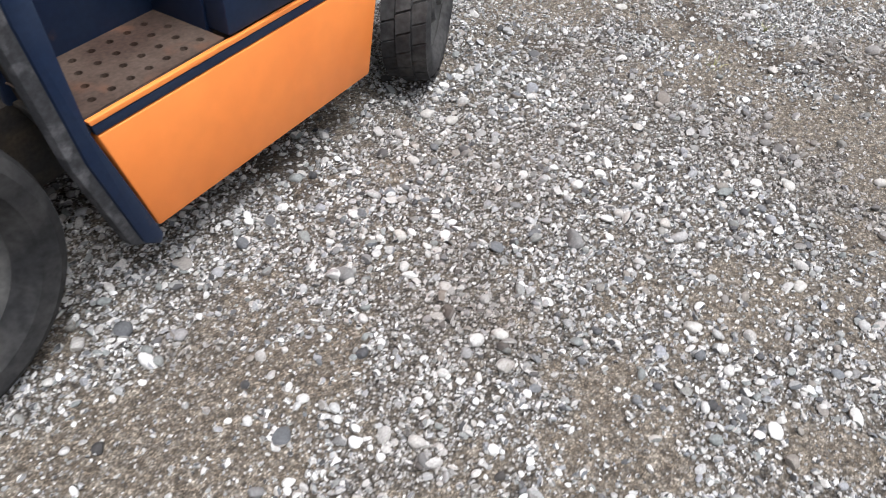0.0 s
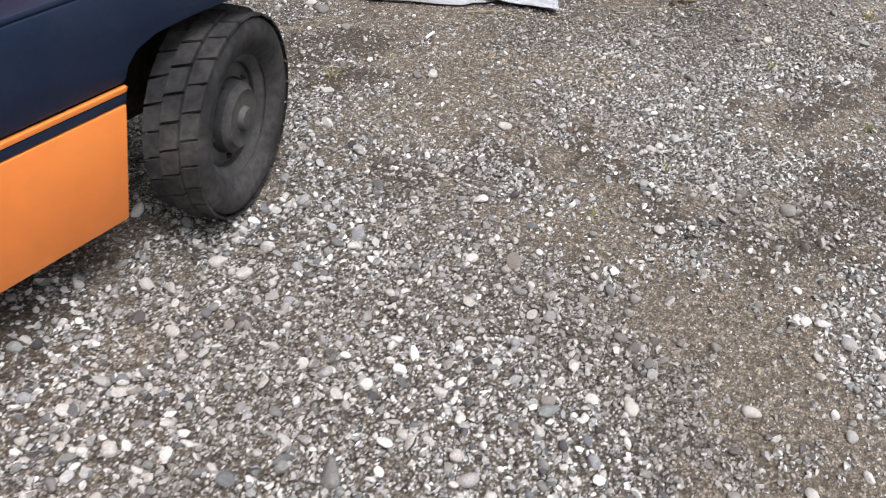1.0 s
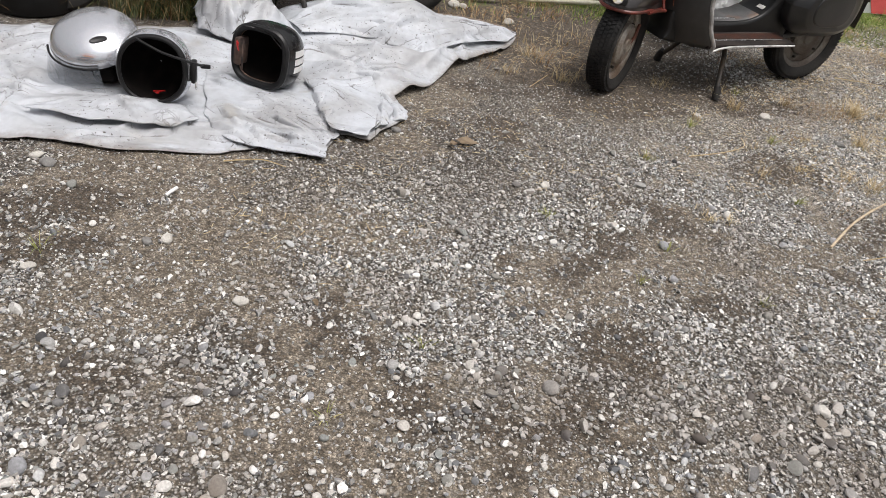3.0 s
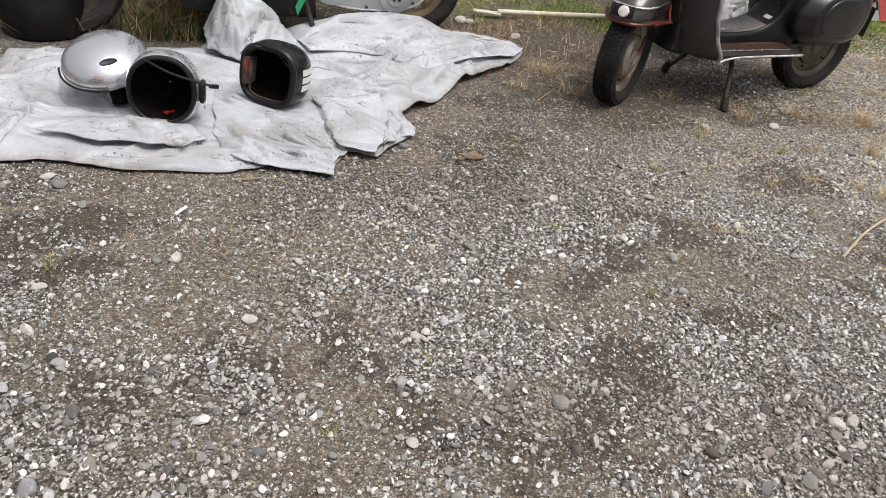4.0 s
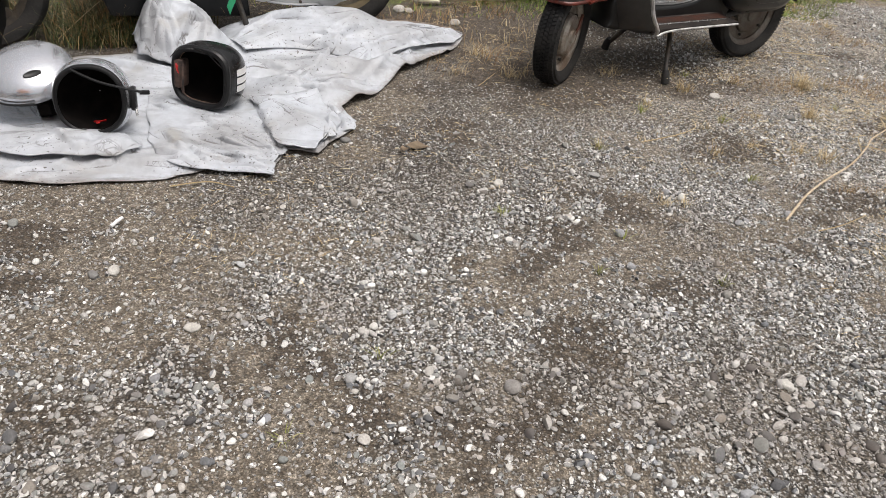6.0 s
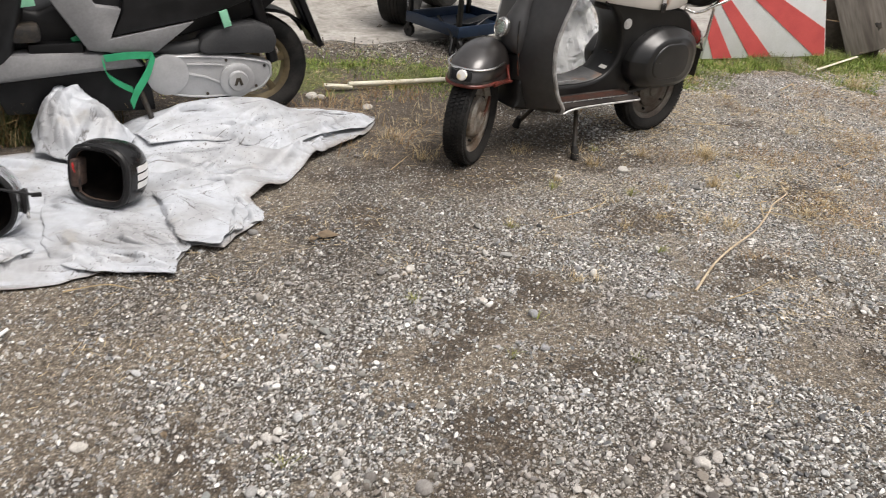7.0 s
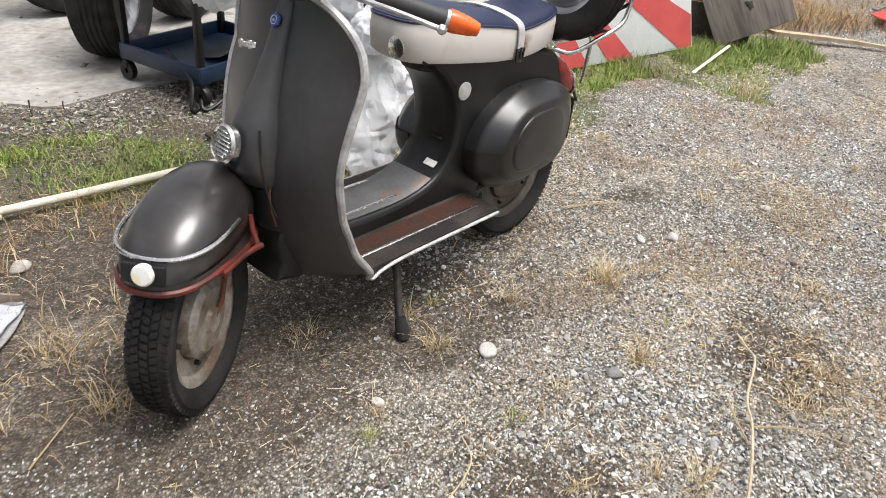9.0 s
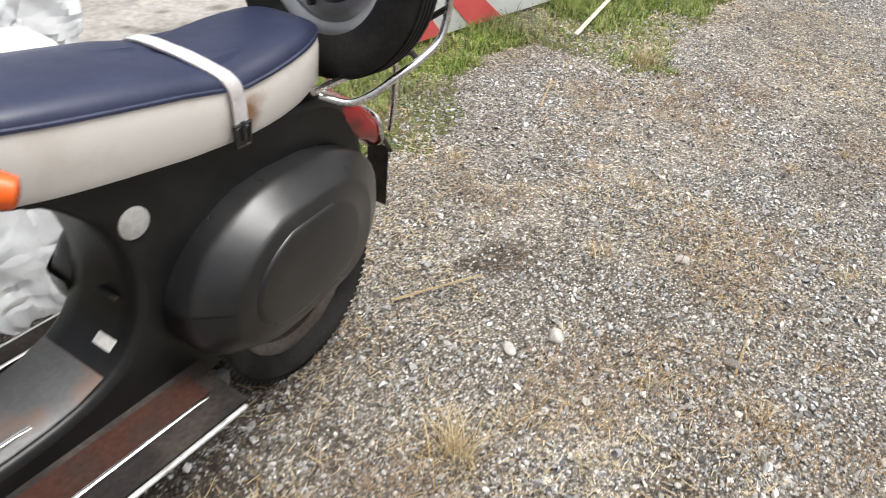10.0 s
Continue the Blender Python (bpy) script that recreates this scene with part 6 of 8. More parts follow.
def crumple(m, scale, depth, layers, dirt_shade=None, line=None):
    """Creased sheet: sharp valleys that run long and nearly straight, some lined dark with dirt and painted fold shade.
    """
    n, l = m.node_tree.nodes, m.node_tree.links
    b = n["Principled BSDF"]
    tc = n.new("ShaderNodeTexCoord")
    normal = b.inputs["Normal"].links[0].from_socket if b.inputs["Normal"].links else None

    def math_node(op, a, c=None, lift=None):
        q = n.new("ShaderNodeMath")
        q.operation = op
        for socket, v in zip(q.inputs, (a, c, lift)):
            if isinstance(v, (int, float)):
                socket.default_value = v
            elif v is not None:
                l.new(v, socket)
        return q.outputs[0]

    def noise_of(s, detail, vector, twist=0.0):
        t = n.new("ShaderNodeTexNoise")
        t.inputs["Scale"].default_value, t.inputs["Detail"].default_value, t.inputs["Distortion"].default_value = s, detail, twist
        l.new(vector, t.inputs["Vector"])
        return t.outputs["Fac"]

    def span(v, lo, hi, a, c):
        r = n.new("ShaderNodeMapRange")
        for key, value in zip(("From Min", "From Max", "To Min", "To Max"), (lo, hi, a, c)):
            r.inputs[key].default_value = value
        l.new(v, r.inputs["Value"])
        return r.outputs["Result"]

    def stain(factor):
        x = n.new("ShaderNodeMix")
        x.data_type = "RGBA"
        x.inputs["B"].default_value = (*dirt_shade, 1)
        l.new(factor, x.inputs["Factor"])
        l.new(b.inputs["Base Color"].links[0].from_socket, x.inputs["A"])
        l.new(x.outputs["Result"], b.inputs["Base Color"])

    gate = span(noise_of(scale * 0.5, 2, tc.outputs["Object"]), 0.38, 0.60, 0.15, 1.0)
    for k, (f, turn, stretch) in enumerate(layers):
        mp = n.new("ShaderNodeMapping")
        mp.inputs["Rotation"].default_value = (0, 0, turn)
        mp.inputs["Scale"].default_value = (stretch, 1.0, 1.0)
        l.new(tc.outputs["Object"], mp.inputs["Vector"])
        ridge = math_node("ABSOLUTE", math_node("SUBTRACT", noise_of(scale * f, 1.0, mp.outputs["Vector"], 0.25), 0.5))
        bp = n.new("ShaderNodeBump")
        bp.inputs["Distance"].default_value = depth / f
        l.new(gate, bp.inputs["Strength"])
        l.new(math_node("MINIMUM", ridge, 0.13), bp.inputs["Height"])
        if normal:
            l.new(normal, bp.inputs["Normal"])
        normal = bp.outputs["Normal"]
    # dark lines along the crease feet: dirt and fold shade in one colour
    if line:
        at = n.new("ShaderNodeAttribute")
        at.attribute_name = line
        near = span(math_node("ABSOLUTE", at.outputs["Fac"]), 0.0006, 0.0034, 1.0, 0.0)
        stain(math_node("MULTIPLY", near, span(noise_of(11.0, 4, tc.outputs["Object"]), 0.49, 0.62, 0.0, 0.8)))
    l.new(normal, b.inputs["Normal"])


def hem_dirt(m, color):
    """Soil rubbed into the hem, in specks that thin out inwards."""
    n, l = m.node_tree.nodes, m.node_tree.links
    b = n["Principled BSDF"]
    old = b.inputs["Base Color"].links[0].from_socket
    at = n.new("ShaderNodeAttribute")
    at.attribute_name = "hem"
    tc = n.new("ShaderNodeTexCoord")
    total = at.outputs["Fac"]
    for scale, weight in ((7.0, 0.9), (90.0, 0.7)):
        t = n.new("ShaderNodeTexNoise")
        t.inputs["Scale"].default_value, t.inputs["Detail"].default_value = scale, 5
        l.new(tc.outputs["Object"], t.inputs["Vector"])
        ma = n.new("ShaderNodeMath")
        ma.operation = "MULTIPLY_ADD"
        l.new(t.outputs["Fac"], ma.inputs[0])
        ma.inputs[1].default_value = weight
        l.new(total, ma.inputs[2])
        total = ma.outputs[0]
    r = n.new("ShaderNodeMapRange")
    r.inputs["From Min"].default_value, r.inputs["From Max"].default_value = 1.28, 1.85
    r.inputs["To Max"].default_value = 0.6
    l.new(total, r.inputs["Value"])
    x = n.new("ShaderNodeMix")
    x.data_type = "RGBA"
    x.inputs["B"].default_value = (*color, 1)
    l.new(r.outputs["Result"], x.inputs["Factor"])
    l.new(old, x.inputs["A"])
    l.new(x.outputs["Result"], b.inputs["Base Color"])


def see_through(m, share):
    """Thin film: some of the light that falls on its far side comes through."""
    n, l = m.node_tree.nodes, m.node_tree.links
    b, out = n["Principled BSDF"], n["Material Output"]
    tr = n.new("ShaderNodeBsdfTranslucent")
    tr.inputs["Color"].default_value = (0.95, 0.96, 0.97, 1)
    x = n.new("ShaderNodeMixShader")
    x.inputs["Fac"].default_value = share
    l.new(b.outputs["BSDF"], x.inputs[1])
    l.new(tr.outputs["BSDF"], x.inputs[2])
    l.new(x.outputs["Shader"], out.inputs["Surface"])


hem_dirt(CLOTH, (0.17, 0.135, 0.10))
see_through(PLASTIC, 0.3)


def specks(m, color):
    """Specks of soil strewn over a sheet, thicker in places."""
    n, l = m.node_tree.nodes, m.node_tree.links
    b = n["Principled BSDF"]
    tc = n.new("ShaderNodeTexCoord")
    share = []
    for scale, detail, lo, hi in ((95.0, 3.0, 0.625, 0.69), (4.2, 3.0, 0.44, 0.58)):
        t, r = n.new("ShaderNodeTexNoise"), n.new("ShaderNodeMapRange")
        t.inputs["Scale"].default_value, t.inputs["Detail"].default_value = scale, detail
        r.inputs["From Min"].default_value, r.inputs["From Max"].default_value = lo, hi
        l.new(tc.outputs["Object"], t.inputs["Vector"])
        l.new(t.outputs["Fac"], r.inputs["Value"])
        share.append(r.outputs["Result"])
    both, x = n.new("ShaderNodeMath"), n.new("ShaderNodeMix")
    both.operation, x.data_type = "MULTIPLY", "RGBA"
    l.new(share[0], both.inputs[0])
    l.new(share[1], both.inputs[1])
    l.new(both.outputs["Value"], x.inputs["Factor"])
    l.new(b.inputs["Base Color"].links[0].from_socket, x.inputs["A"])
    x.inputs["B"].default_value = (*color, 1)
    l.new(x.outputs["Result"], b.inputs["Base Color"])


specks(CLOTH, (0.085, 0.075, 0.066))
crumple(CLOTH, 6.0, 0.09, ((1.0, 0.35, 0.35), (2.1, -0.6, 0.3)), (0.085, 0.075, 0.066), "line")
crumple(PLASTIC, 7.0, 0.10, ((1.0, 0.9, 0.6), (2.3, -0.4, 0.6)))


def fold(x, y, a, b, width, height):
    """A rounded crease from a to b."""
    ax, ay, bx, by = *a, *b
    dx, dy = bx - ax, by - ay
    t = np.clip(((x - ax) * dx + (y - ay) * dy) / (dx * dx + dy * dy), 0, 1)
    d = np.hypot(x - ax - t * dx, y - ay - t * dy) / width
    return height * np.exp(-d * d) * (0.55 + 0.45 * np.sin(np.pi * np.clip(t, 0.05, 0.95)))


def to_edge(x, y, poly):
    """Distance to an outline, and the nearest place on it."""
    out, ex, ey = np.full(np.shape(x), 9.0), np.array(x), np.array(y)
    for (ax, ay), (bx, by) in zip(poly, poly[1:] + poly[:1]):
        dx, dy = bx - ax, by - ay
        t = np.clip(((x - ax) * dx + (y - ay) * dy) / (dx * dx + dy * dy + 1e-12), 0, 1)
        px, py = ax + t * dx, ay + t * dy
        d = np.hypot(x - px, y - py)
        near = d < out
        out, ex, ey = np.where(near, d, out), np.where(near, px, ex), np.where(near, py, ey)
    return out, ex, ey


FOLDS = [((0.10, 3.75), (0.35, 3.50), 0.03, 0.016), ((0.15, 4.1), (0.5, 4.05), 0.05, 0.018),
         ((0.25, 3.95), (0.30, 3.55), 0.025, 0.014), ((1.05, 4.10), (1.55, 4.05), 0.06, 0.05), ((1.15, 4.30), (1.75, 4.35), 0.05, 0.045),
         ((1.45, 4.15), (1.95, 4.60), 0.035, 0.03), ((0.95, 4.45), (1.55, 4.60), 0.09, 0.06)]


# sharp creases across the layers: the points they pass, then height
CREASES = [([(0.31, 3.58), (0.40, 3.66), (0.49, 3.74)], 0.014), ([(0.36, 3.57), (0.56, 3.69), (0.70, 3.52)], 0.016), ([(0.71, 3.51), (0.78, 3.53), (0.84, 3.62), (0.83, 3.69)], 0.016), ([(0.46, 3.41), (0.58, 3.48), (0.70, 3.50)], 0.012), ([(0.94, 3.67), (1.10, 3.51)], 0.013), ([(1.00, 3.73), (1.23, 3.58)], 0.015), ([(1.06, 3.79), (1.25, 3.61)], 0.013), ([(0.90, 3.74), (1.00, 3.56)], 0.012), ([(1.17, 4.01), (1.27, 3.68)], 0.014), ([(1.04, 4.47), (1.20, 4.62), (1.40, 4.59)], 0.02), ([(1.40, 4.42), (1.51, 4.55), (1.63, 4.60)], 0.02), ([(1.10, 3.98), (1.43, 4.04), (1.56, 4.11)], 0.018), ([(1.21, 4.39), (1.39, 4.33)], 0.016), ([(1.28, 4.17), (1.55, 4.23)], 0.014), ([(0.07, 4.02), (0.20, 4.06)], 0.01), ([(0.12, 3.96), (0.28, 3.75)], 0.013), ([(0.49, 4.33), (0.76, 4.26), (0.84, 4.23)], 0.012), ([(1.45, 3.98), (1.44, 3.62)], 0.012), ([(1.2, 4.70), (1.6, 4.74), (1.95, 4.82)], 0.018), ([(1.65, 4.50), (1.85, 4.66), (2.03, 4.80)], 0.016), ([(1.05, 4.20), (1.15, 4.05)], 0.014)]


def creased(x, y):
    """Height of the sharp creases, and the distance to the foot of the nearest."""
    z, foot = np.zeros(np.shape(x)), np.ones(np.shape(x))
    for k, (pts, h) in enumerate(CREASES):
        best, side = np.full(np.shape(x), 9.0), np.zeros(np.shape(x))
        ends = np.zeros(np.shape(x))
        for i, ((ax, ay), (bx, by)) in enumerate(zip(pts, pts[1:])):
            dx, dy = bx - ax, by - ay
            ln = math.hypot(dx, dy)
            t = np.clip(((x - ax) * dx + (y - ay) * dy) / (ln * ln), 0, 1)
            d = np.hypot(x - ax - t * dx, y - ay - t * dy)
            near = d < best
            best = np.where(near, d, best)
            side = np.where(near, np.sign((x - ax) * dy - (y - ay) * dx), side)
            ends = np.where(near, (i + t) / (len(pts) - 1), ends)
        fade = np.clip(np.minimum(ends, 1 - ends) / 0.2, 0.15, 1)
        wide = np.where(side > 0, 0.012, 0.075)
        z = np.maximum(z, 1.3 * h * fade * np.clip(1 - best / wide, 0, 1) ** 1.4)
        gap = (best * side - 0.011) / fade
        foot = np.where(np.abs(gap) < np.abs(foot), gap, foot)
    return z, foot


def under_helmets(x, y):
    """Where the helmets press the cloth flat."""
    return np.maximum(np.exp(-(((x - 0.62) / 0.24) ** 4 + ((y - 3.80) / 0.17) ** 4)), np.exp(-(((x - 1.03) / 0.16) ** 4 + ((y - 3.95) / 0.17) ** 4)))


def rest_z(x, y):
    """The lowest sheet: the ground with the large folds over it."""
    z = ground_z(x, y) + 0.008
    for a, b, w, h in FOLDS:
        z = z + fold(x, y, a, b, w, h)
    flat = under_helmets(x, y)
    return np.maximum(z * (1 - 0.6 * flat) + 0.010 * flat, ground_z(x, y) + 0.006)


def facets(x, y, cell, seed):
    """Crumpled heights: flat triangles between random corners, with sharp edges."""
    lat = np.random.RandomState(seed).uniform(-1, 1, (128, 128))
    u = x / cell + 0.5 * y / cell + 40
    v = y * 0.866 / cell + 40
    i, j = np.floor(u).astype(int) % 127, np.floor(v).astype(int) % 127
    f, g = u - np.floor(u), v - np.floor(v)
    low = lat[i, j] + f * (lat[i + 1, j] - lat[i, j]) + g * (lat[i, j + 1] - lat[i, j])
    high = lat[i + 1, j + 1] + (1 - f) * (lat[i, j + 1] - lat[i + 1, j + 1]) + (1 - g) * (lat[i + 1, j] - lat[i + 1, j + 1])
    return np.where(f + g < 1, low, high)


def sheet(root, outline, seed, lift, edge_lift, count, slant, crisp, swell=None, hem=0.35, rough=1.0):
    """One layer of the cloth inside an outline: lifted over the layer under it, creased along a slant."""
    rng = np.random.RandomState(seed)
    step = 0.0062
    edge = []
    for (ax, ay), (bx, by) in zip(outline, outline[1:] + outline[:1]):
        ln = math.hypot(bx - ax, by - ay)
        bow = rng.uniform(-0.06, 0.06) * ln
        n = max(2, int(ln / step))
        for k in range(n):
            t = k / n
            q = bow * 4 * t * (1 - t) + 0.003 * math.sin(9 * t + seed) * (t * (1 - t) * 4)
            edge.append((ax + (bx - ax) * t - (by - ay) / ln * q, ay + (by - ay) * t + (bx - ax) / ln * q))
    ex, ey = np.array(edge).T
    gx, gy = np.meshgrid(np.arange(ex.min(), ex.max(), step), np.arange(ey.min(), ey.max(), step))
    gx = gx + rng.uniform(-0.3, 0.3, gx.shape) * step
    gy = gy + rng.uniform(-0.3, 0.3, gy.shape) * step
    ok = in_polygon(gx, gy, edge)
    gx, gy = gx[ok], gy[ok]
    ok = to_edge(gx, gy, edge)[0] > step * 0.6
    gx, gy = gx[ok], gy[ok]
    ne = len(edge)
    flat = delaunay_2d_cdt([Vector(p) for p in edge] + [Vector(p) for p in zip(gx.tolist(), gy.tolist())], [(k, (k + 1) % ne) for k in range(ne)], [list(range(ne))], 1, 1e-5)
    qx, qy = np.array([p[:] for p in flat[0]]).T
    ed = to_edge(qx, qy, edge)[0]
    grow = np.clip(ed / 0.05, 0, 1)
    z = rest_z(qx, qy) + edge_lift + (lift - edge_lift) * grow * grow * (3 - 2 * grow)
    if swell:
        cx, cy, rx, ry, h = swell
        z = z + h * np.exp(-((qx - cx) / rx) ** 2 - ((qy - cy) / ry) ** 2)
    wx = qx + 0.05 * (fbm(qx, qy, 0.25, 121 + seed, 2) - 0.5)
    wy = qy + 0.05 * (fbm(qx, qy, 0.25, 131 + seed, 2) - 0.5)
    ca, sa = math.cos(radians(slant)), math.sin(radians(slant))
    ru, rv = wx * ca + wy * sa, -wx * sa + wy * ca
    press = 1 - 0.9 * under_helmets(qx, qy)
    calm = press * (0.55 + 0.45 * smoothstep(0.35, 0.6, fbm(qx, qy, 0.3, 181 + seed, 2)))
    z = z + 1.45 * crisp * (0.25 + 0.75 * grow) * calm * (1.1 * facets(ru * 0.5, rv * 1.15, 0.105, seed + 1) + 0.42 * rough * facets(ru * 0.8 + rv * 0.5, rv - 0.4 * ru, 0.055, seed + 2))
    x0, x1, y0, y1 = ex.min(), ex.max(), ey.min(), ey.max()
    crease_foot = np.ones(np.shape(qx))
    for k in range(int(count * 1.8)):
        cx, cy = rng.uniform(x0, x1), rng.uniform(y0, y1)
        ang = radians(slant) + rng.randn() * 0.4 + (1.3 if rng.rand() < 0.15 else 0)
        half, h, w = rng.uniform(0.07, 0.30), rng.uniform(0.7, 1.9) * crisp * rough, rng.uniform(0.008, 0.02)
        u = (wx - cx) * math.cos(ang) + (wy - cy) * math.sin(ang)
        v = -(wx - cx) * math.sin(ang) + (wy - cy) * math.cos(ang) + rng.uniform(-0.6, 0.6) * u * u
        steep = rng.uniform(0.003, 0.006)
        taper = np.clip(1 - (np.abs(u) / half) ** 2, 0, 1)
        side = np.where(v > 0, w * 1.6, steep)
        z = z + h * np.clip(1 - np.abs(v) / (2 * side), 0, 1) ** 1.2 * taper * (0.25 + 0.75 * grow) * press
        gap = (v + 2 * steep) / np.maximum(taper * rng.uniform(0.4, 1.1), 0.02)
        crease_foot = np.where((np.abs(gap) < np.abs(crease_foot)) & (taper > 0), gap, crease_foot)
    sharp_z, foot = creased(wx * 0.3 + qx * 0.7, wy * 0.3 + qy * 0.7)
    z = z + sharp_z * press * (0.3 + 0.7 * grow)
    z = np.maximum(z, ground_z(qx, qy) + 0.004 + edge_lift)
    me = bpy.data.meshes.new("layer")
    me.from_pydata(np.stack([qx, qy, z], -1).tolist(), [], [list(f) for f in flat[2]])
    me.materials.append(CLOTH)
    me.attributes.new("hem", "FLOAT", "POINT").data.foreach_set("value", hem * np.exp(-ed / 0.055))
    me.attributes.new("line", "FLOAT", "POINT").data.foreach_set("value", np.where(np.abs(foot) < np.abs(crease_foot), foot, crease_foot))
    me.shade_smooth()
    ob = new("layer", me)
    ob.parent = root
    thick = ob.modifiers.new("thickness", "SOLIDIFY")
    thick.thickness, thick.offset = 0.0025, 1


def tarpaulin():
    root = thing("tarpaulin", Matrix(), "dirty white crumpled tarpaulin spread on the gravel", "tarpaulin")
    sheet(root, CLOTH_EDGE, 17, 0.004, 0.002, 44, 0, 0.013, hem=1.0)
    sheet(root, [(0.80, 4.02), (0.82, 3.86), (0.855, 3.69), (0.90, 3.59), (0.97, 3.52), (1.08, 3.50), (1.275, 3.46), (1.27, 3.56), (1.31, 3.64), (1.22, 3.88), (0.95, 3.98)], 23, 0.016, 0.011, 20, -45, 0.017, rough=0.7)
    sheet(root, [(1.15, 4.00), (1.22, 3.80), (1.28, 3.65), (1.40, 3.615), (1.44, 3.71), (1.45, 3.90), (1.40, 4.02)], 29, 0.034, 0.030, 5, -35, 0.009, rough=0.5)
    # two small cuffs at the corner
    sheet(root, [(1.41, 3.86), (1.425, 3.69), (1.47, 3.72), (1.49, 3.86)], 30, 0.024, 0.021, 3, -60, 0.010)
    sheet(root, [(1.46, 3.88), (1.475, 3.78), (1.535, 3.79), (1.54, 3.85), (1.50, 3.93)], 32, 0.014, 0.009, 3, -60, 0.010)
    sheet(root, [(0.34, 3.545), (0.42, 3.61), (0.53, 3.67), (0.68, 3.69), (0.80, 3.67), (0.86, 3.60), (0.80, 3.53), (0.68, 3.52), (0.55, 3.51)], 31, 0.040, 0.030, 8, 10, 0.013, rough=0.45)
    sheet(root, [(0.96, 4.62), (1.22, 4.745), (1.50, 4.765), (1.75, 4.83), (1.94, 4.86), (2.06, 4.82), (2.0, 4.69), (1.63, 4.44), (1.41, 4.47), (1.10, 4.42)], 37, 0.030, 0.012, 16, 16, 0.018, (1.38, 4.67, 0.42, 0.10, 0.105), rough=0.4)
    sheet(root, [(0.70, 4.35), (0.65, 4.50), (0.70, 4.63), (0.80, 4.69), (0.93, 4.60), (1.05, 4.45), (1.00, 4.33), (0.84, 4.29)], 41, 0.05, 0.010, 14, 70, 0.022, (0.81, 4.50, 0.14, 0.12, 0.15), rough=0.5)
    # tan folded hem behind, and folds drawn together at the tip
    hem = smooth_line([(1.52, 4.80, 0.05), (1.66, 4.85, 0.062), (1.80, 4.875, 0.058), (1.94, 4.885, 0.045), (2.05, 4.86, 0.03)], 5)
    part("hem", loft([[(p.x, p.y - 0.012, p.z - 0.045), (p.x, p.y + 0.012, p.z - 0.045), (p.x, p.y + 0.010, p.z), (p.x, p.y - 0.004, p.z + 0.004)] for p in hem]), HEMTAN, root, "folded tan hem of the tarpaulin")
    for end, mid, z in (((1.62, 4.62), (1.86, 4.735), 0.058), ((1.66, 4.53), (1.88, 4.68), 0.046), ((1.55, 4.72), (1.84, 4.79), 0.066)):
        roll = smooth_line([(*end, z - 0.012), (*mid, z), (2.00, 4.795, 0.050), (2.055, 4.82, 0.034)], 7)
        part("fold", tube(roll, [0.004 + 0.012 * math.sin(math.pi * min(1, (i + 1) / 14)) for i in range(len(roll))], 10, flat=0.8), CLOTH, root)


tarpaulin()


def helmet(name, m, size, shell_mat, cut, label, lining_mat=LINING, square=False, trim=0.0085):
    """An open-face helmet: a thick shell with its opening along local -Y, cut at that depth."""
    root = thing(name, m, label, "helmet", "helmets on the tarpaulin")
    rx, ry, rz = size
    n, k = 40, 14
    a0 = math.acos(max(-1, min(1, cut)))

    def ring(a, f, power):
        s, c = math.sin(a), math.cos(a)
        return [(x * s, -ry * f * c, z * s) for x, z in super_ring(0, 0, rx * f, rz * f, power, n)]

    power = 3.1 if square else 2.2
    angs = [a0 + (math.pi - 0.02 - a0) * i / k for i in range(k + 1)]
    outer = [ring(a, 1.0, power + (2.2 - power) * i / k) for i, a in enumerate(angs)]
    lip = [ring(a0 - 0.02, 0.95, power), ring(a0 - 0.02, 0.985, power)]
    part("shell", loft(lip + outer, cap=False), shell_mat, root, sharp=60)
    inner = [ring(a, 0.90 - 0.05 * math.sin(math.pi * i / k), power) for i, a in enumerate(angs)]
    back = [ring(a0 - 0.02, 0.955, power), ring(a0 + 0.02, 0.91, power)]
    part("lining", loft(back + inner, cap=False), lining_mat, root, "dark padded lining")
    part("rim_trim", tube([Vector(p) for p in ring(a0 - 0.02, 0.975, power)], trim, 8, closed=True), BLACKPLASTIC, root)
    return root, ring, a0


# black helmet, lying with its face opening to the yard, white bars on its side
h3, ring3, a3 = helmet("black_helmet", pose(1.030, 3.965, 0.133, -8, 0, -24) @ Matrix.Scale(0.90, 4), (0.130, 0.15, 0.124), BLACKGLOSS, 0.44, "scuffed black helmet with white side bars, lying on the tarpaulin", LINING, square=True, trim=0.014)
for i, zz in enumerate((0.034, 0.003, -0.028)):
    rows = []
    for t in (-0.05, 0.2, 0.45, 0.7, 0.95):
        a = a3 + 0.14 + (t + 0.25) * 0.80
        row = []
        for dz in (-0.0125, 0.0125):
            z = zz + dz
            s = math.sin(a)
            pw = 3.1 - 0.9 * (a - a3) / (math.pi - 0.02 - a3)
            x = 0.130 * s * (1 - (abs(z) / (0.124 * s)) ** pw) ** (1 / pw)
            row.append((x + 0.0016, -0.15 * math.cos(a), z))
        rows.append(row)
    part("white_bar", loft(rows, cap=False, closed=False), WHITEPAINT, h3, "white bar")
part("cheek_pad", turned(box((0.03, 0.07, 0.11), (-0.092, -0.055, 0), 0.012), Matrix()), WORNLINING, h3, "worn brown cheek pad")
part("buckle", merge(tube([(-0.085, -0.10, 0.045), (-0.078, -0.105, 0.025), (-0.075, -0.10, 0.010)], 0.003, 6), box((0.010, 0.005, 0.014), (-0.08, -0.103, 0.035), 0.002)), REDPLASTIC, h3, "small red buckle")
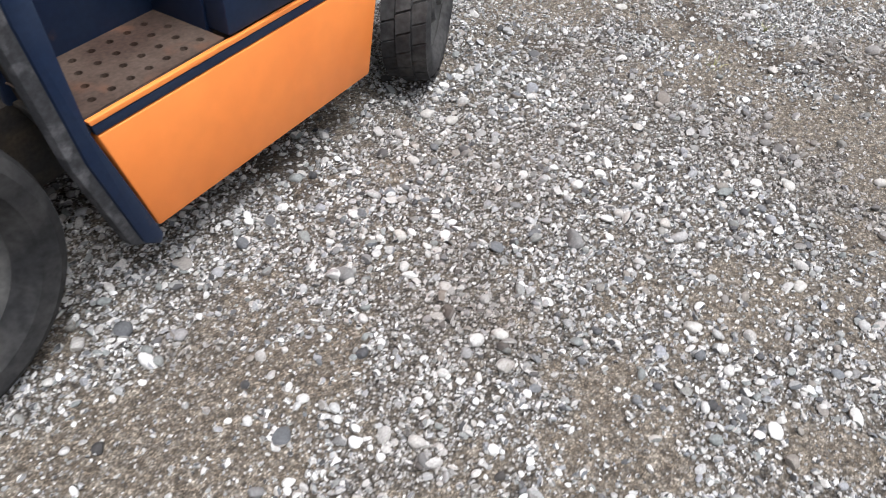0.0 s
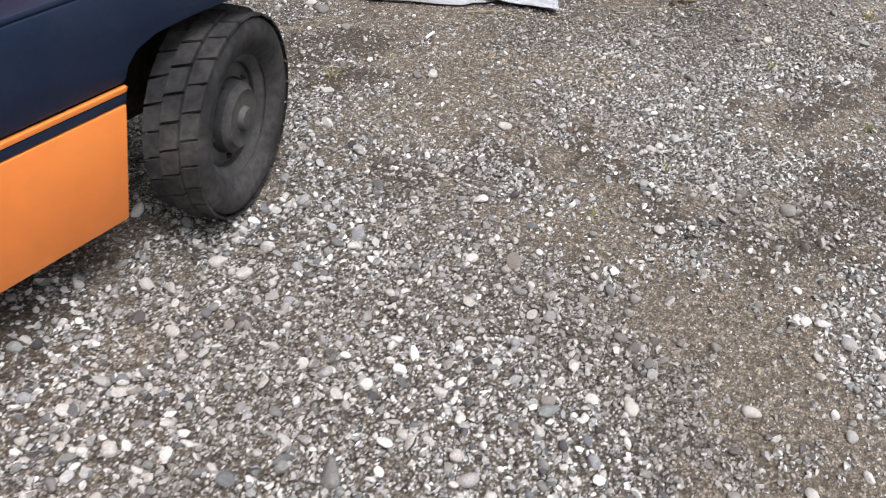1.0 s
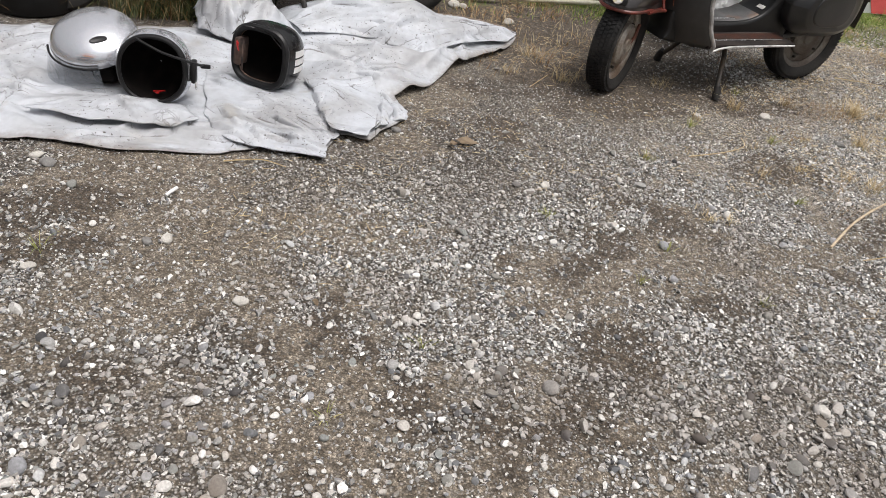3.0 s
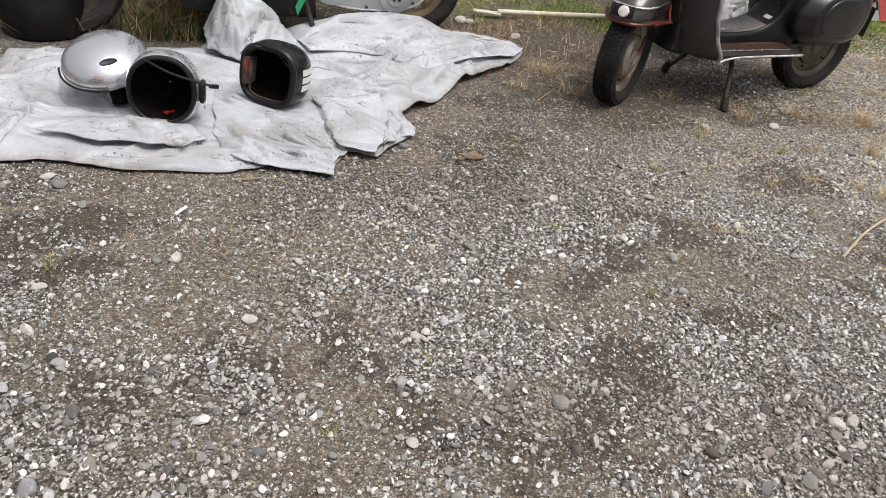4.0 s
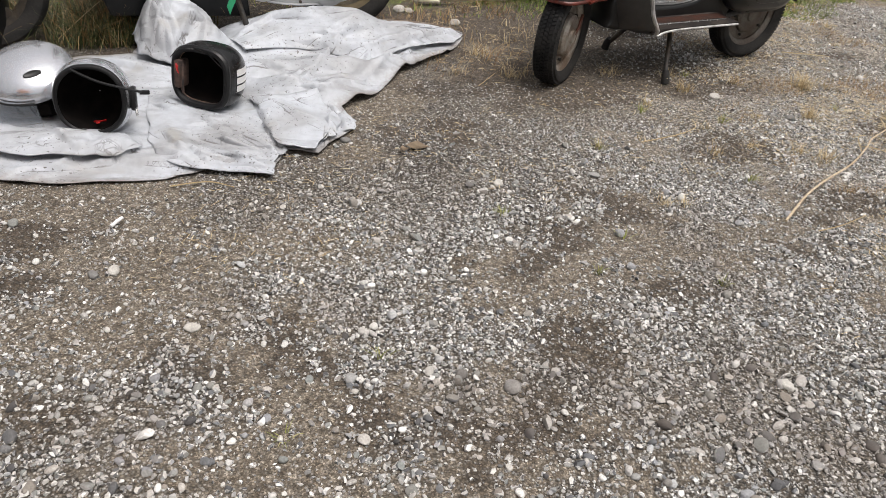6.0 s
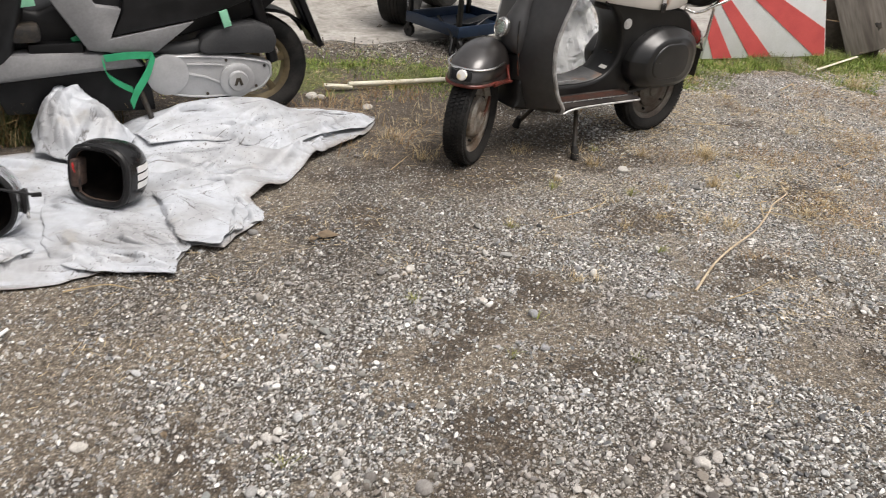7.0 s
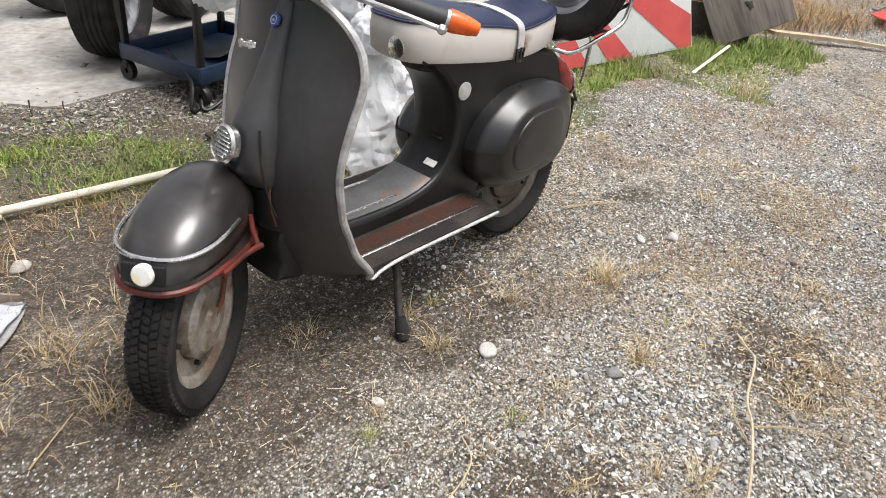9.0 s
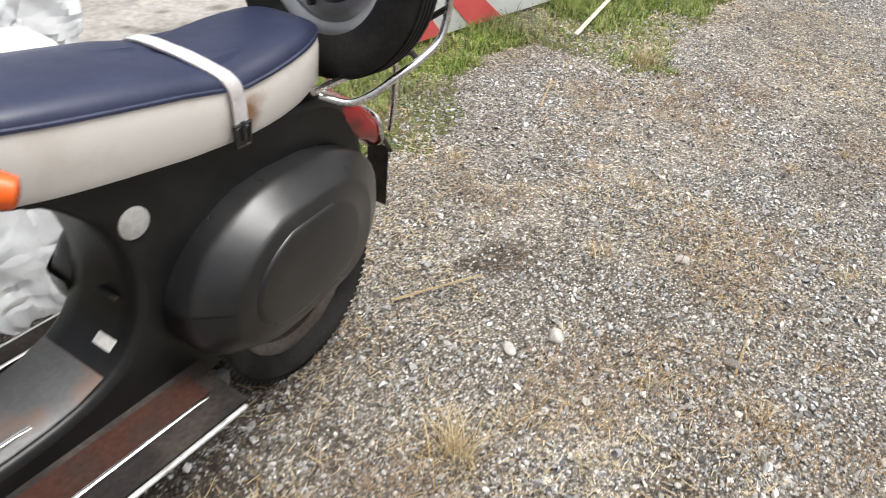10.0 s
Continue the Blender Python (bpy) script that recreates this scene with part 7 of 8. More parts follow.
part("chin_strap", tube(smooth_line([(-0.055, -0.10, 0.05), (-0.05, -0.11, 0.0), (-0.055, -0.10, -0.06)], 5), 0.007, 6, flat=0.4), WORNLINING, h3)
part("lining_edge", tube([Vector(p) for p in ring3(a3 + 0.03, 0.885, 3.1)], 0.0045, 6, closed=True), TANCLOTH, h3, "frayed tan edge of the lining")
part("brow_peak", loft([[(x, -0.15 * 0.66 - d, 0.119 * (1 - (abs(x) / 0.14) ** 3) + t) for t in (0.0, 0.006)] for x, d in ((-0.11, 0.0), (-0.06, 0.018), (0, 0.024), (0.06, 0.018), (0.11, 0.0))], cap=False, closed=False), BLACKGLOSS, h3)

# silver open helmet, its neck opening to the yard
h2, ring2, a2 = helmet("silver_helmet", pose(0.692, 3.752, 0.128, -14, 0, 6) @ Matrix.Scale(0.89, 4), (0.135, 0.145, 0.138), SILVER, 0.50, "silver helmet with black lining, opening up towards the yard", LINING, trim=0.0075)
part("edge_band", loft([ring2(a2 - 0.02, 1.004, 2.2), ring2(a2 + 0.03, 1.008, 2.2), ring2(a2 + 0.085, 1.008, 2.2), ring2(a2 + 0.09, 1.0, 2.2)], cap=False), BLACKPLASTIC, h2, "black rubber edge band")
part("strap_ring", tube([(0.150, -0.055 + 0.016 * math.cos(k * 0.785), -0.045 + 0.016 * math.sin(k * 0.785)) for k in range(8)], 0.003, 6, closed=True), CHROME, h2, "steel strap ring")
part("red_tag", merge(tube([(-0.01, 0.02, -0.095), (0.012, 0.012, -0.092), (0.03, 0.018, -0.09)], 0.007, 8, flat=0.5), box((0.012, 0.02, 0.006), (0.005, 0.0, -0.094), 0.002)), REDPLASTIC, h2, "red strap tag")
part("chin_strap", tube(smooth_line([(-0.05, -0.080, 0.108), (0.03, -0.095, 0.072), (0.11, -0.100, 0.050), (0.175, -0.075, 0.030)], 5), 0.0095, 8, flat=0.5), BLACKPLASTIC, h2, "black chin strap")
part("strap_end", box((0.035, 0.008, 0.016), (0.185, -0.072, 0.028), 0.003), BLACKPLASTIC, h2)
part("strap_pad", box((0.02, 0.05, 0.085), (0.140, -0.03, 0.0), 0.008), BLACKPLASTIC, h2)
for k in range(2):
    part("grey_bar", loft([[(x, -0.145 * math.cos(a2 + 0.30 + t), -math.sqrt(max(0, 1 - (x / 0.136) ** 2)) * 0.1395 * math.sin(a2 + 0.30 + t)) for x in (0.012 + 0.025 * k, 0.026 + 0.025 * k)] for t in (-0.12, 0.0, 0.15, 0.3)], cap=False, closed=False), GREYPLASTIC, h2)

# silver jet helmet: its crown up, its clear visor and face opening towards the yard
h1 = thing("silver_visor_helmet", pose(0.466, 3.885, 0.130, 11, -8, 14) @ Matrix.Scale(0.95, 4), "glossy silver helmet with a clear visor standing on the tarpaulin", "helmet", "helmets on the tarpaulin")
rows = []
for i in range(13):
    a = radians(-8 + 97 * i / 12)
    rz, rr = 0.088 * math.sin(a), math.cos(a)
    rows.append([(0.150 * rr * math.cos(t), 0.168 * rr * math.sin(t) * (1.0 if math.sin(t) < 0 else 0.95), rz + 0.012) for t in [2 * math.pi * k / 40 for k in range(40)]])
part("crown", loft(rows), SILVER, h1, "glossy silver crown", sharp=70)
# rear shell, open to the face; its lining and pads hang under the crown
rows = []
for z, f in ((-0.085, 0.95), (-0.06, 0.97), (-0.02, 0.985), (0.0, 0.985)):
    rows.append([(0.150 * f * math.cos(t), 0.162 * f * math.sin(t), z) for t in [radians(8 + 164 * k / 24) for k in range(25)]])
outer_shell = [r + [(x * 0.90, y * 0.90, z) for x, y, z in r[::-1]] for r in rows]
part("lining", loft([[(x * 0.88, y * 0.88, z * 0.9) for x, y, z in r] + [(x * 0.80, y * 0.80, z * 0.9) for x, y, z in r[::-1]] for r in rows]), LINING, h1, "black padding inside the rear shell")
part("shell", loft(outer_shell), SILVER, h1, "silver rear shell", sharp=60)
pad = loft([[(0.136 * f * math.cos(t), 0.148 * f * math.sin(t), z) for t in [2 * math.pi * k / 32 for k in range(32)]] for z, f in ((-0.030, 0.90), (-0.018, 0.985), (0.0, 0.98), (0.03, 0.9))])
part("lining", pad, LINING, h1, "black lining under the crown")
part("cheek_pad", turned(box((0.035, 0.10, 0.13), (0, 0, 0), 0.015), Matrix.Translation((0.118, -0.05, -0.085)) @ Matrix.Rotation(radians(24), 4, "Z")), BLACKPLASTIC, h1, "black cheek pad")
part("cheek_pad", turned(box((0.030, 0.06, 0.055), (0, 0, 0), 0.012), Matrix.Translation((0.02, -0.128, -0.045)) @ Matrix.Rotation(radians(70), 4, "Z")), LINING, h1)
part("lining", box((0.15, 0.11, 0.085), (0.045, -0.06, -0.065), 0.03), LINING, h1, "black padded lining")
part("chin_strap", tube(smooth_line([(0.10, -0.12, -0.03), (0.085, -0.14, -0.085), (0.06, -0.13, -0.12)], 5), 0.009, 8, flat=0.4), BLACKPLASTIC, h1)
rows = []
for i in range(13):
    t = radians(-178 + 92 * i / 12)
    rows.append([(0.158 * math.cos(t) * (1 + (0.08 + 0.22 * max(0.0, -math.cos(t))) * v), (0.178 + 0.012 * v) * math.sin(t), 0.010 - 0.148 * v) for v in (0, 0.25, 0.5, 0.75, 1.0)])
vb = loft(rows, cap=False, closed=False)
bmesh.ops.solidify(vb, geom=vb.faces[:], thickness=0.002)
part("visor", vb, VISOR, h1, "clear scratched visor").visible_shadow = False
part("visor_edge", tube([Vector(r[0]) for r in rows], 0.004, 6), BLACKPLASTIC, h1)
part("vent", turned(lathe([(0.0, -0.003), (0.022, -0.002), (0.030, 0.001), (0.026, 0.004), (0.014, 0.002), (0.0, 0.001)], 24, "Z"), Matrix.Translation((0.026, -0.108, 0.077)) @ Matrix.Rotation(radians(14), 4, "Z") @ Matrix.Rotation(radians(36), 4, "X") @ Matrix.Diagonal((1, 0.42, 1, 1))), BLACKPLASTIC, h1, "small dark vent")
part("pivot", turned(lathe([(0.022, 0), (0.022, 0.008), (0.016, 0.012), (0, 0.012)], 20, "X"), Matrix.Translation((0.140, -0.06, 0.0))), BLACKPLASTIC, h1)
loose_stone(0.70, 3.575, 0.018, STONEDARK, 77)

# ---- the dark modern scooter behind the tarpaulin ----


def modern_scooter(m, kind_label, body, dark, tape=True, rim=GOLDRIM):
    # local x forward, y left; rear axle at x = 0
    root = thing("motor_scooter", m, kind_label, "scooter", "parked scooters")
    wheel(root, Matrix.Translation((0.035, 0, 0.238)), 0.237, 0.13, 0.155, RUBBER, rim, name="rear_wheel", spokes=5)
    wheel(root, Matrix.Translation((1.50, 0, 0.237)), 0.237, 0.12, 0.16, RUBBER, DARKSTEEL, name="front_wheel", spokes=5)
    # drive case, left of the wheel
    case = [(0.0, 0.225), (0.004, 0.288), (0.08, 0.312), (0.20, 0.332), (0.35, 0.345), (0.48, 0.345), (0.53, 0.30), (0.525, 0.215), (0.42, 0.165), (0.30, 0.148), (0.15, 0.148), (0.05, 0.172)]
    cast = GREYCAST if tape else DARKSTEEL
    cs = part("drive_case", slab_of(case, 0.075, 0.150, 0.014), cast, root, "cast aluminium drive case" if tape else "")
    rib = [(0.265 + (x - 0.265) * 0.93, 0.151, 0.245 + (z - 0.245) * 0.88) for x, z in case]
    part("case_rib", tube(smooth_line(rib, 3, closed=True), 0.0045, 6, closed=True), cast, cs)
    part("case_web", merge(tube([(0.24, 0.151, 0.215), (0.30, 0.154, 0.245), (0.37, 0.151, 0.262)], 0.006, 6), tube([(0.22, 0.151, 0.290), (0.30, 0.154, 0.300), (0.375, 0.151, 0.302)], 0.005, 6)), cast, cs)
    for x, z in [case[k] for k in (1, 3, 5, 7, 9, 11)]:
        part("bolt", turned(lathe([(0.007, 0), (0.007, 0.005), (0.0, 0.006)], 6, "Y"), Matrix.Translation((0.265 + (x - 0.265) * 0.86, 0.149, 0.245 + (z - 0.245) * 0.76))), DARKSTEEL, cs)
    part("drive_cover", turned(lathe([(0.075, 0), (0.075, 0.012), (0.062, 0.020), (0.045, 0.018), (0.040, 0.030), (0.0, 0.032)], 32, "Y"), Matrix.Translation((0.165, 0.148, 0.222))), cast, cs)
    part("front_cover", turned(lathe([(0.085, 0), (0.085, 0.010), (0.07, 0.016), (0.0, 0.016)], 32, "Y"), Matrix.Translation((0.455, 0.148, 0.265))), cast, cs)
    part("cover_mark", merge(box((0.012, 0.004, 0.035), (0.158, 0.181, 0.222), 0.001, (0, 20, 0)), box((0.012, 0.004, 0.035), (0.175, 0.181, 0.222), 0.001, (0, -20, 0))), DARKSTEEL, cs)
    part("air_box", slab_of([(0.0, 0.330), (-0.02, 0.384), (0.0, 0.440), (0.065, 0.468), (0.16, 0.462), (0.25, 0.440), (0.31, 0.405), (0.325, 0.36), (0.30, 0.342)], 0.06, 0.165, 0.018), GREYPLASTIC, root, "faded grey air box")
    part("shock", tube([(-0.02, 0.09, 0.28), (0.06, 0.10, 0.56)], 0.025, 12), BLACKPLASTIC, root)
    part("inner_guard", loft([[(0.257 * math.cos(a) * f, y, 0.237 + 0.257 * math.sin(a) * f) for y, f in ((-0.075, 0.98), (-0.06, 1.03), (0.06, 1.03), (0.075, 0.98))] for a in [radians(t) for t in range(40, 151, 10)]], cap=False, closed=False), BLACKPLASTIC, root)
    # swept-up side fairing and tail
    rows = []
    for x, zt, zb, w in ((-0.24, 0.77, 0.715, 0.05), (-0.16, 0.775, 0.675, 0.080), (-0.05, 0.77, 0.635, 0.110), (0.12, 0.745, 0.575, 0.142), (0.30, 0.725, 0.50, 0.156), (0.48, 0.715, 0.45, 0.158), (0.60, 0.70, 0.44, 0.14)):
        rows.append([(x, y, z) for y, z in super_ring(0, (zt + zb) / 2, w, (zt - zb) / 2, 3.2, 28)])
    sb = part("tail_body", loft(rows), body, root, sharp=50)
    part("side_blade", slab_of([(-0.15, 0.665), (-0.03, 0.612), (0.20, 0.527), (0.335, 0.487), (0.655, 0.433), (0.602, 0.534), (0.60, 0.615), (0.29, 0.606), (0.02, 0.652), (-0.14, 0.69)], 0.10, 0.168, 0.010), dark, sb)
    part("side_blade", slab_of([(0.88, 0.62), (0.745, 0.385), (0.66, 0.372), (0.498, 0.362), (0.335, 0.482), (0.50, 0.454), (0.661, 0.426), (0.610, 0.538), (0.70, 0.552), (0.74, 0.63)], 0.12, 0.172, 0.006), PALEPLASTIC, sb, "light grey side panel")
    part("seat", loft([[(x, y, z) for y, z in super_ring(0, zc, w, h, 2.8, 24)] for x, zc, w, h in ((-0.20, 0.80, 0.07, 0.03), (-0.06, 0.815, 0.12, 0.05), (0.1, 0.79, 0.145, 0.055), (0.3, 0.755, 0.16, 0.05), (0.52, 0.74, 0.15, 0.045), (0.66, 0.725, 0.11, 0.03))]), BLACKPLASTIC, root, "black seat")
    part("tail_light", loft([[(x, y, z) for y, z in super_ring(0, zc, w, h, 2.6, 20)] for x, zc, w, h in ((-0.10, 0.700, 0.105, 0.03), (-0.18, 0.725, 0.10, 0.035), (-0.25, 0.748, 0.085, 0.026), (-0.265, 0.755, 0.05, 0.012))]), REDLENS, root, "red tail light")
    part("plate_arm", merge(tube(smooth_line([(0.10, 0.05, 0.55), (0.0, 0.05, 0.575), (-0.10, 0.05, 0.59), (-0.20, 0.05, 0.44), (-0.245, 0.05, 0.345)], 4), [0.018] * 16 + [0.014], 10), slab_of([(-0.115, 0.60), (-0.145, 0.605), (-0.265, 0.335), (-0.240, 0.325)], -0.06, 0.10, 0.006)), BLACKPLASTIC, root, "black number plate arm and mudflap")
    part("plate_lamp", box((0.05, 0.05, 0.02), (-0.09, 0.09, 0.598), 0.006), ALLOY, root)
    # floor, front apron
    fl = [(0.54, 0.305), (0.58, 0.345), (0.72, 0.372), (1.10, 0.385), (1.18, 0.35), (1.12, 0.272), (0.72, 0.298)]
    part("footboard", slab_of(fl, -0.17, 0.17, 0.02), PALEPLASTIC, root, "light grey scuffed footboard")
    part("under_tray", slab_of([(0.50, 0.10), (0.52, 0.296), (0.72, 0.290), (1.10, 0.264), (1.06, 0.13)], -0.12, 0.10, 0.01), BLACKPLASTIC, root)
    rows = []
    for z, x, d, w in ((0.26, 1.08, 0.05, 0.14), (0.40, 1.05, 0.07, 0.19), (0.60, 1.0, 0.09, 0.20), (0.80, 0.93, 0.11, 0.18), (0.95, 0.86, 0.10, 0.13)):
        rows.append([(px, y, z) for px, y in super_ring(x, 0, d, w, 2.6, 24)])
    part("apron", loft(rows), dark, root, sharp=50)
    part("center_tunnel", slab_of([(0.60, 0.38), (0.62, 0.68), (0.72, 0.70), (0.80, 0.56), (0.90, 0.52), (1.04, 0.56), (1.08, 0.38)], -0.13, 0.10, 0.02), dark, root)
    part("battery_box", box((0.19, 0.05, 0.04), (0.855, 0.125, 0.392), 0.005), dark, root)
    part("pillion_panel", slab_of([(0.46, 0.35), (0.42, 0.44), (0.50, 0.60), (0.70, 0.60), (0.72, 0.40), (0.60, 0.35)], 0.06, 0.118, 0.012), dark, root)
    part("air_hose", tube(smooth_line([(0.28, 0.11, 0.375), (0.36, 0.12, 0.365), (0.45, 0.115, 0.365), (0.54, 0.10, 0.38)], 4), 0.028, 12), GREYPLASTIC if tape else dark, root, "dusty dark air hose")
    part("front_guard", loft([[(1.50 + 0.265 * math.cos(a) * f, y, 0.237 + 0.265 * math.sin(a) * f) for y, f in ((-0.075, 0.95), (-0.05, 1.03), (0.05, 1.03), (0.075, 0.95))] for a in [radians(t) for t in range(10, 151, 10)]], cap=False, closed=False), dark, root)
    part("fork", merge(tube([(1.50, 0.075, 0.237), (1.26, 0.075, 0.62)], 0.02, 10), tube([(1.50, -0.075, 0.237), (1.26, -0.075, 0.62)], 0.02, 10)), DARKSTEEL, root)
    part("handlebar", tube([(0.83, -0.34, 1.02), (0.90, -0.12, 0.98), (0.90, 0.12, 0.98), (0.83, 0.34, 1.02)], 0.016, 10), BLACKPLASTIC, root)
    part("inner_frame", slab_of([(-0.06, 0.56), (0.02, 0.50), (0.10, 0.47), (0.40, 0.40), (0.62, 0.38), (0.62, 0.60), (0.10, 0.62), (-0.06, 0.62)], -0.10, 0.097, 0.01), BLACKPLASTIC, root)
    part("side_stand", tube([(0.56, 0.12, 0.19), (0.52, 0.22, 0.012)], 0.012, 8), DARKSTEEL, root)
    part("belly", slab_of([(0.08, 0.16), (0.45, 0.16), (0.52, 0.34), (0.40, 0.46), (0.10, 0.40)], -0.12, 0.072, 0.01), DARKSTEEL, root)
    if tape:
        def band(pts, w, mat, lab):
            line = smooth_line(pts, 5)
            rows = []
            for i, p in enumerate(line):
                rows.append([(p.x - w * 0.3, p.y, p.z - w), (p.x + w * 0.3, p.y, p.z + w), (p.x + w * 0.3, p.y + 0.003, p.z + w), (p.x - w * 0.3, p.y + 0.003, p.z - w)])
            part("tape", loft(rows), mat, root, lab)
        band([(0.508, 0.178, 0.357), (0.60, 0.182, 0.362), (0.695, 0.178, 0.355)], 0.014, GREENTAPE, "loose green tape")
        band([(0.700, 0.182, 0.35), (0.695, 0.186, 0.30), (0.66, 0.19, 0.26), (0.60, 0.19, 0.222)], 0.016, GREENTAPE, "loose green tape")
        band([(0.512, 0.181, 0.355), (0.54, 0.19, 0.29), (0.59, 0.20, 0.22), (0.615, 0.20, 0.165)], 0.018, GREENTAPE, "loose green tape")
        part("tape", box((0.034, 0.004, 0.07), (0.21, 0.172, 0.49), 0.001, (0, 16, 0)), MINTTAPE, root, "pale green tape")
        part("tape", box((0.02, 0.004, 0.06), (-0.155, 0.104, 0.575), 0.001, (0, 6, 0)), GREENTAPE, root, "green tape end")
        part("tape", loft([[(x, s * w, z) for s, z in ((1, zb), (1, zt), (0.6, zt + 0.03), (-0.6, zt + 0.03), (-1, zt), (-1, zb))] for x, w, zb, zt in ((0.10, 0.148, 0.655, 0.70), (0.02, 0.136, 0.655, 0.74), (-0.08, 0.118, 0.680, 0.765), (-0.15, 0.100, 0.725, 0.775), (-0.20, 0.088, 0.75, 0.775))]), MINTTAPE, root, "pale green tape round the tail")
        part("engine_block", box((0.12, 0.08, 0.07), (0.96, 0.13, 0.455), 0.02), DARKSTEEL, root, "dark engine part under the seat")
        part("tape", turned(box((0.05, 0.004, 0.03), (0, 0, 0), 0.001), pose(0.77, 0.12, 0.42, 0, 20, 10)), GREENTAPE, root, "green tape")
        part("tape", box((0.13, 0.006, 0.05), (0.97, 0.16, 0.575), 0.001, (0, 6, 0)), MINTTAPE, root, "green tape")
    return root


S2TURN = 199.0
modern_scooter(pose(1.545, 4.95, 0, 0, 0, S2TURN), "dark grey and black modern scooter patched with green tape", PALEPLASTIC, BLACKPLASTIC)
modern_scooter(pose(9.35, 8.15, 0, 0, 0, 186), "slate-blue scooter parked in dry weeds", SLATE, BLACKPLASTIC, False, DARKSTEEL)
modern_scooter(pose(10.3, 7.55, 0, 0, 0, 172), "maroon scooter leaning among dry weeds", MAROON, MAROON, False, DARKSTEEL)
# two more dark scooters, added only to fill the shaded gap behind
modern_scooter(pose(9.1, 8.85, 0, 0, 0, 192), "black scooter added as dark filling behind the slate-blue one", BLACKPLASTIC, BLACKPLASTIC, False, DARKSTEEL)
modern_scooter(pose(10.6, 8.45, 0, 0, 0, 180), "dark scooter added as dark filling behind the maroon one", SLATE, BLACKPLASTIC, False, DARKSTEEL)

# black rubber tub at the corner of the tarpaulin
solid("rubber_tub", lathe([(0.0, 0.006), (0.150, 0.004), (0.160, 0.016), (0.172, 0.16), (0.180, 0.262), (0.190, 0.270), (0.188, 0.282), (0.174, 0.280), (0.166, 0.20), (0.150, 0.03), (0.0, 0.028)], 40, "Z"), BLACKPLASTIC, pose(0.03, 4.475, 0.0), "black rubber tub standing in the weeds", "tub")

# ---- by the slab ----
pole = [(1.99, 5.345, 0.03), (2.24, 5.412, 0.026), (2.6, 5.505, 0.026), (3.1, 5.62, 0.026), (3.45, 5.71, 0.03)]
solid("pole", tube(smooth_line(pole, 4), 0.0135, 10), POLEPAINT, Matrix(), "long dirty white pole lying in the weeds", "pole")
solid("wood_scrap", box((0.15, 0.034, 0.014), (0, 0, 0), 0.004), POLEPAINT, pose(1.935, 5.335, 0.022, 4, 3, 6), "split pale wood scrap in the weeds", "wood scrap", "wood scraps")


def tool_cart():
    root = thing("tool_cart", pose(2.79, 6.52, -0.012, 0, 0, 0), "dark blue two-tray steel tool cart on castors", "tool cart")
    # two corner posts of the near side
    ax, bx = Vector((-0.27, 0.0, 0)), Vector((-0.03, -0.40, 0))
    u = (bx - ax).normalized()
    v = Vector((-u.y, u.x, 0))
    long, wide = (bx - ax).length, 0.55
    turn = math.degrees(math.atan2(u.y, u.x))
    base = pose(ax.x, ax.y, 0, 0, 0, turn)

    def tray(z, h):
        bm = merge(box((long + 0.03, wide + 0.03, 0.012), (long / 2, wide / 2, z), 0.003), box((long + 0.04, 0.014, h), (long / 2, -0.012, z + h / 2 - 0.006), 0.004), box((long + 0.04, 0.014, h), (long / 2, wide + 0.012, z + h / 2 - 0.006), 0.004), box((0.014, wide + 0.04, h), (-0.014, wide / 2, z + h / 2 - 0.006), 0.004), box((0.014, wide + 0.04, h), (long + 0.014, wide / 2, z + h / 2 - 0.006), 0.004))
        return turned(bm, base)
    part("lower_tray", tray(0.125, 0.07), CARTBLUE, root)
    part("upper_tray", tray(0.50, 0.075), CARTBLUE, root)
    for x, y in ((0, 0), (long, 0), (0, wide), (long, wide)):
        post = part("post", turned(box((0.028, 0.028, 0.60), (x, y, 0.40), 0.004), base), BLACKPLASTIC, root)
        part("castor", turned(merge(turned(lathe([(0.012, -0.012), (0.04, -0.014), (0.044, 0), (0.04, 0.014), (0.012, 0.012)], 20, "Y"), Matrix.Translation((x, y, 0.066))), box((0.03, 0.036, 0.03), (x, y, 0.10), 0.004)), base), BLACKPLASTIC, post)
    part("sheet_metal", turned(box((0.16, 0.30, 0.006), (long * 0.6, 0.34, 0.165), 0.002, (8, -14, 0)), base), GREYPLASTIC, root, "grey plate lying in the lower tray")


tool_cart()
for k, pts in enumerate(([(2.66, 6.30, 0.20), (2.72, 6.14, 0.12), (2.70, 6.06, 0.02), (2.74, 6.10, 0.012), (2.80, 6.18, 0.09), (3.0, 6.32, 0.20)], [(2.80, 6.36, 0.19), (2.78, 6.20, 0.10), (2.75, 6.08, 0.012), (2.84, 6.12, 0.03), (3.05, 6.30, 0.14)])):
    solid("cable", tube(smooth_line(pts, 6), 0.008, 8), BLACKPLASTIC, Matrix(), "black cable hanging from the cart to the ground", "cable", "cables")


def loose_wheel(m, r, width, rim_r, rim_mat, label):
    root = thing("car_wheel", m, label, "wheel", "loose car wheels")
    wheel(root, Matrix.Translation((0, 0, r)), r, width, rim_r, RUBBER, rim_mat, spokes=7)


loose_wheel(pose(2.52, 6.90, 0.007, 0, 0, 245), 0.31, 0.21, 0.20, ALLOY, "car wheel with an alloy rim stood on the slab")
loose_wheel(pose(2.37, 7.72, 0.007, 6, 0, 205), 0.32, 0.20, 0.20, GOLDRIM, "car wheel with a gold rim leaning on the slab")
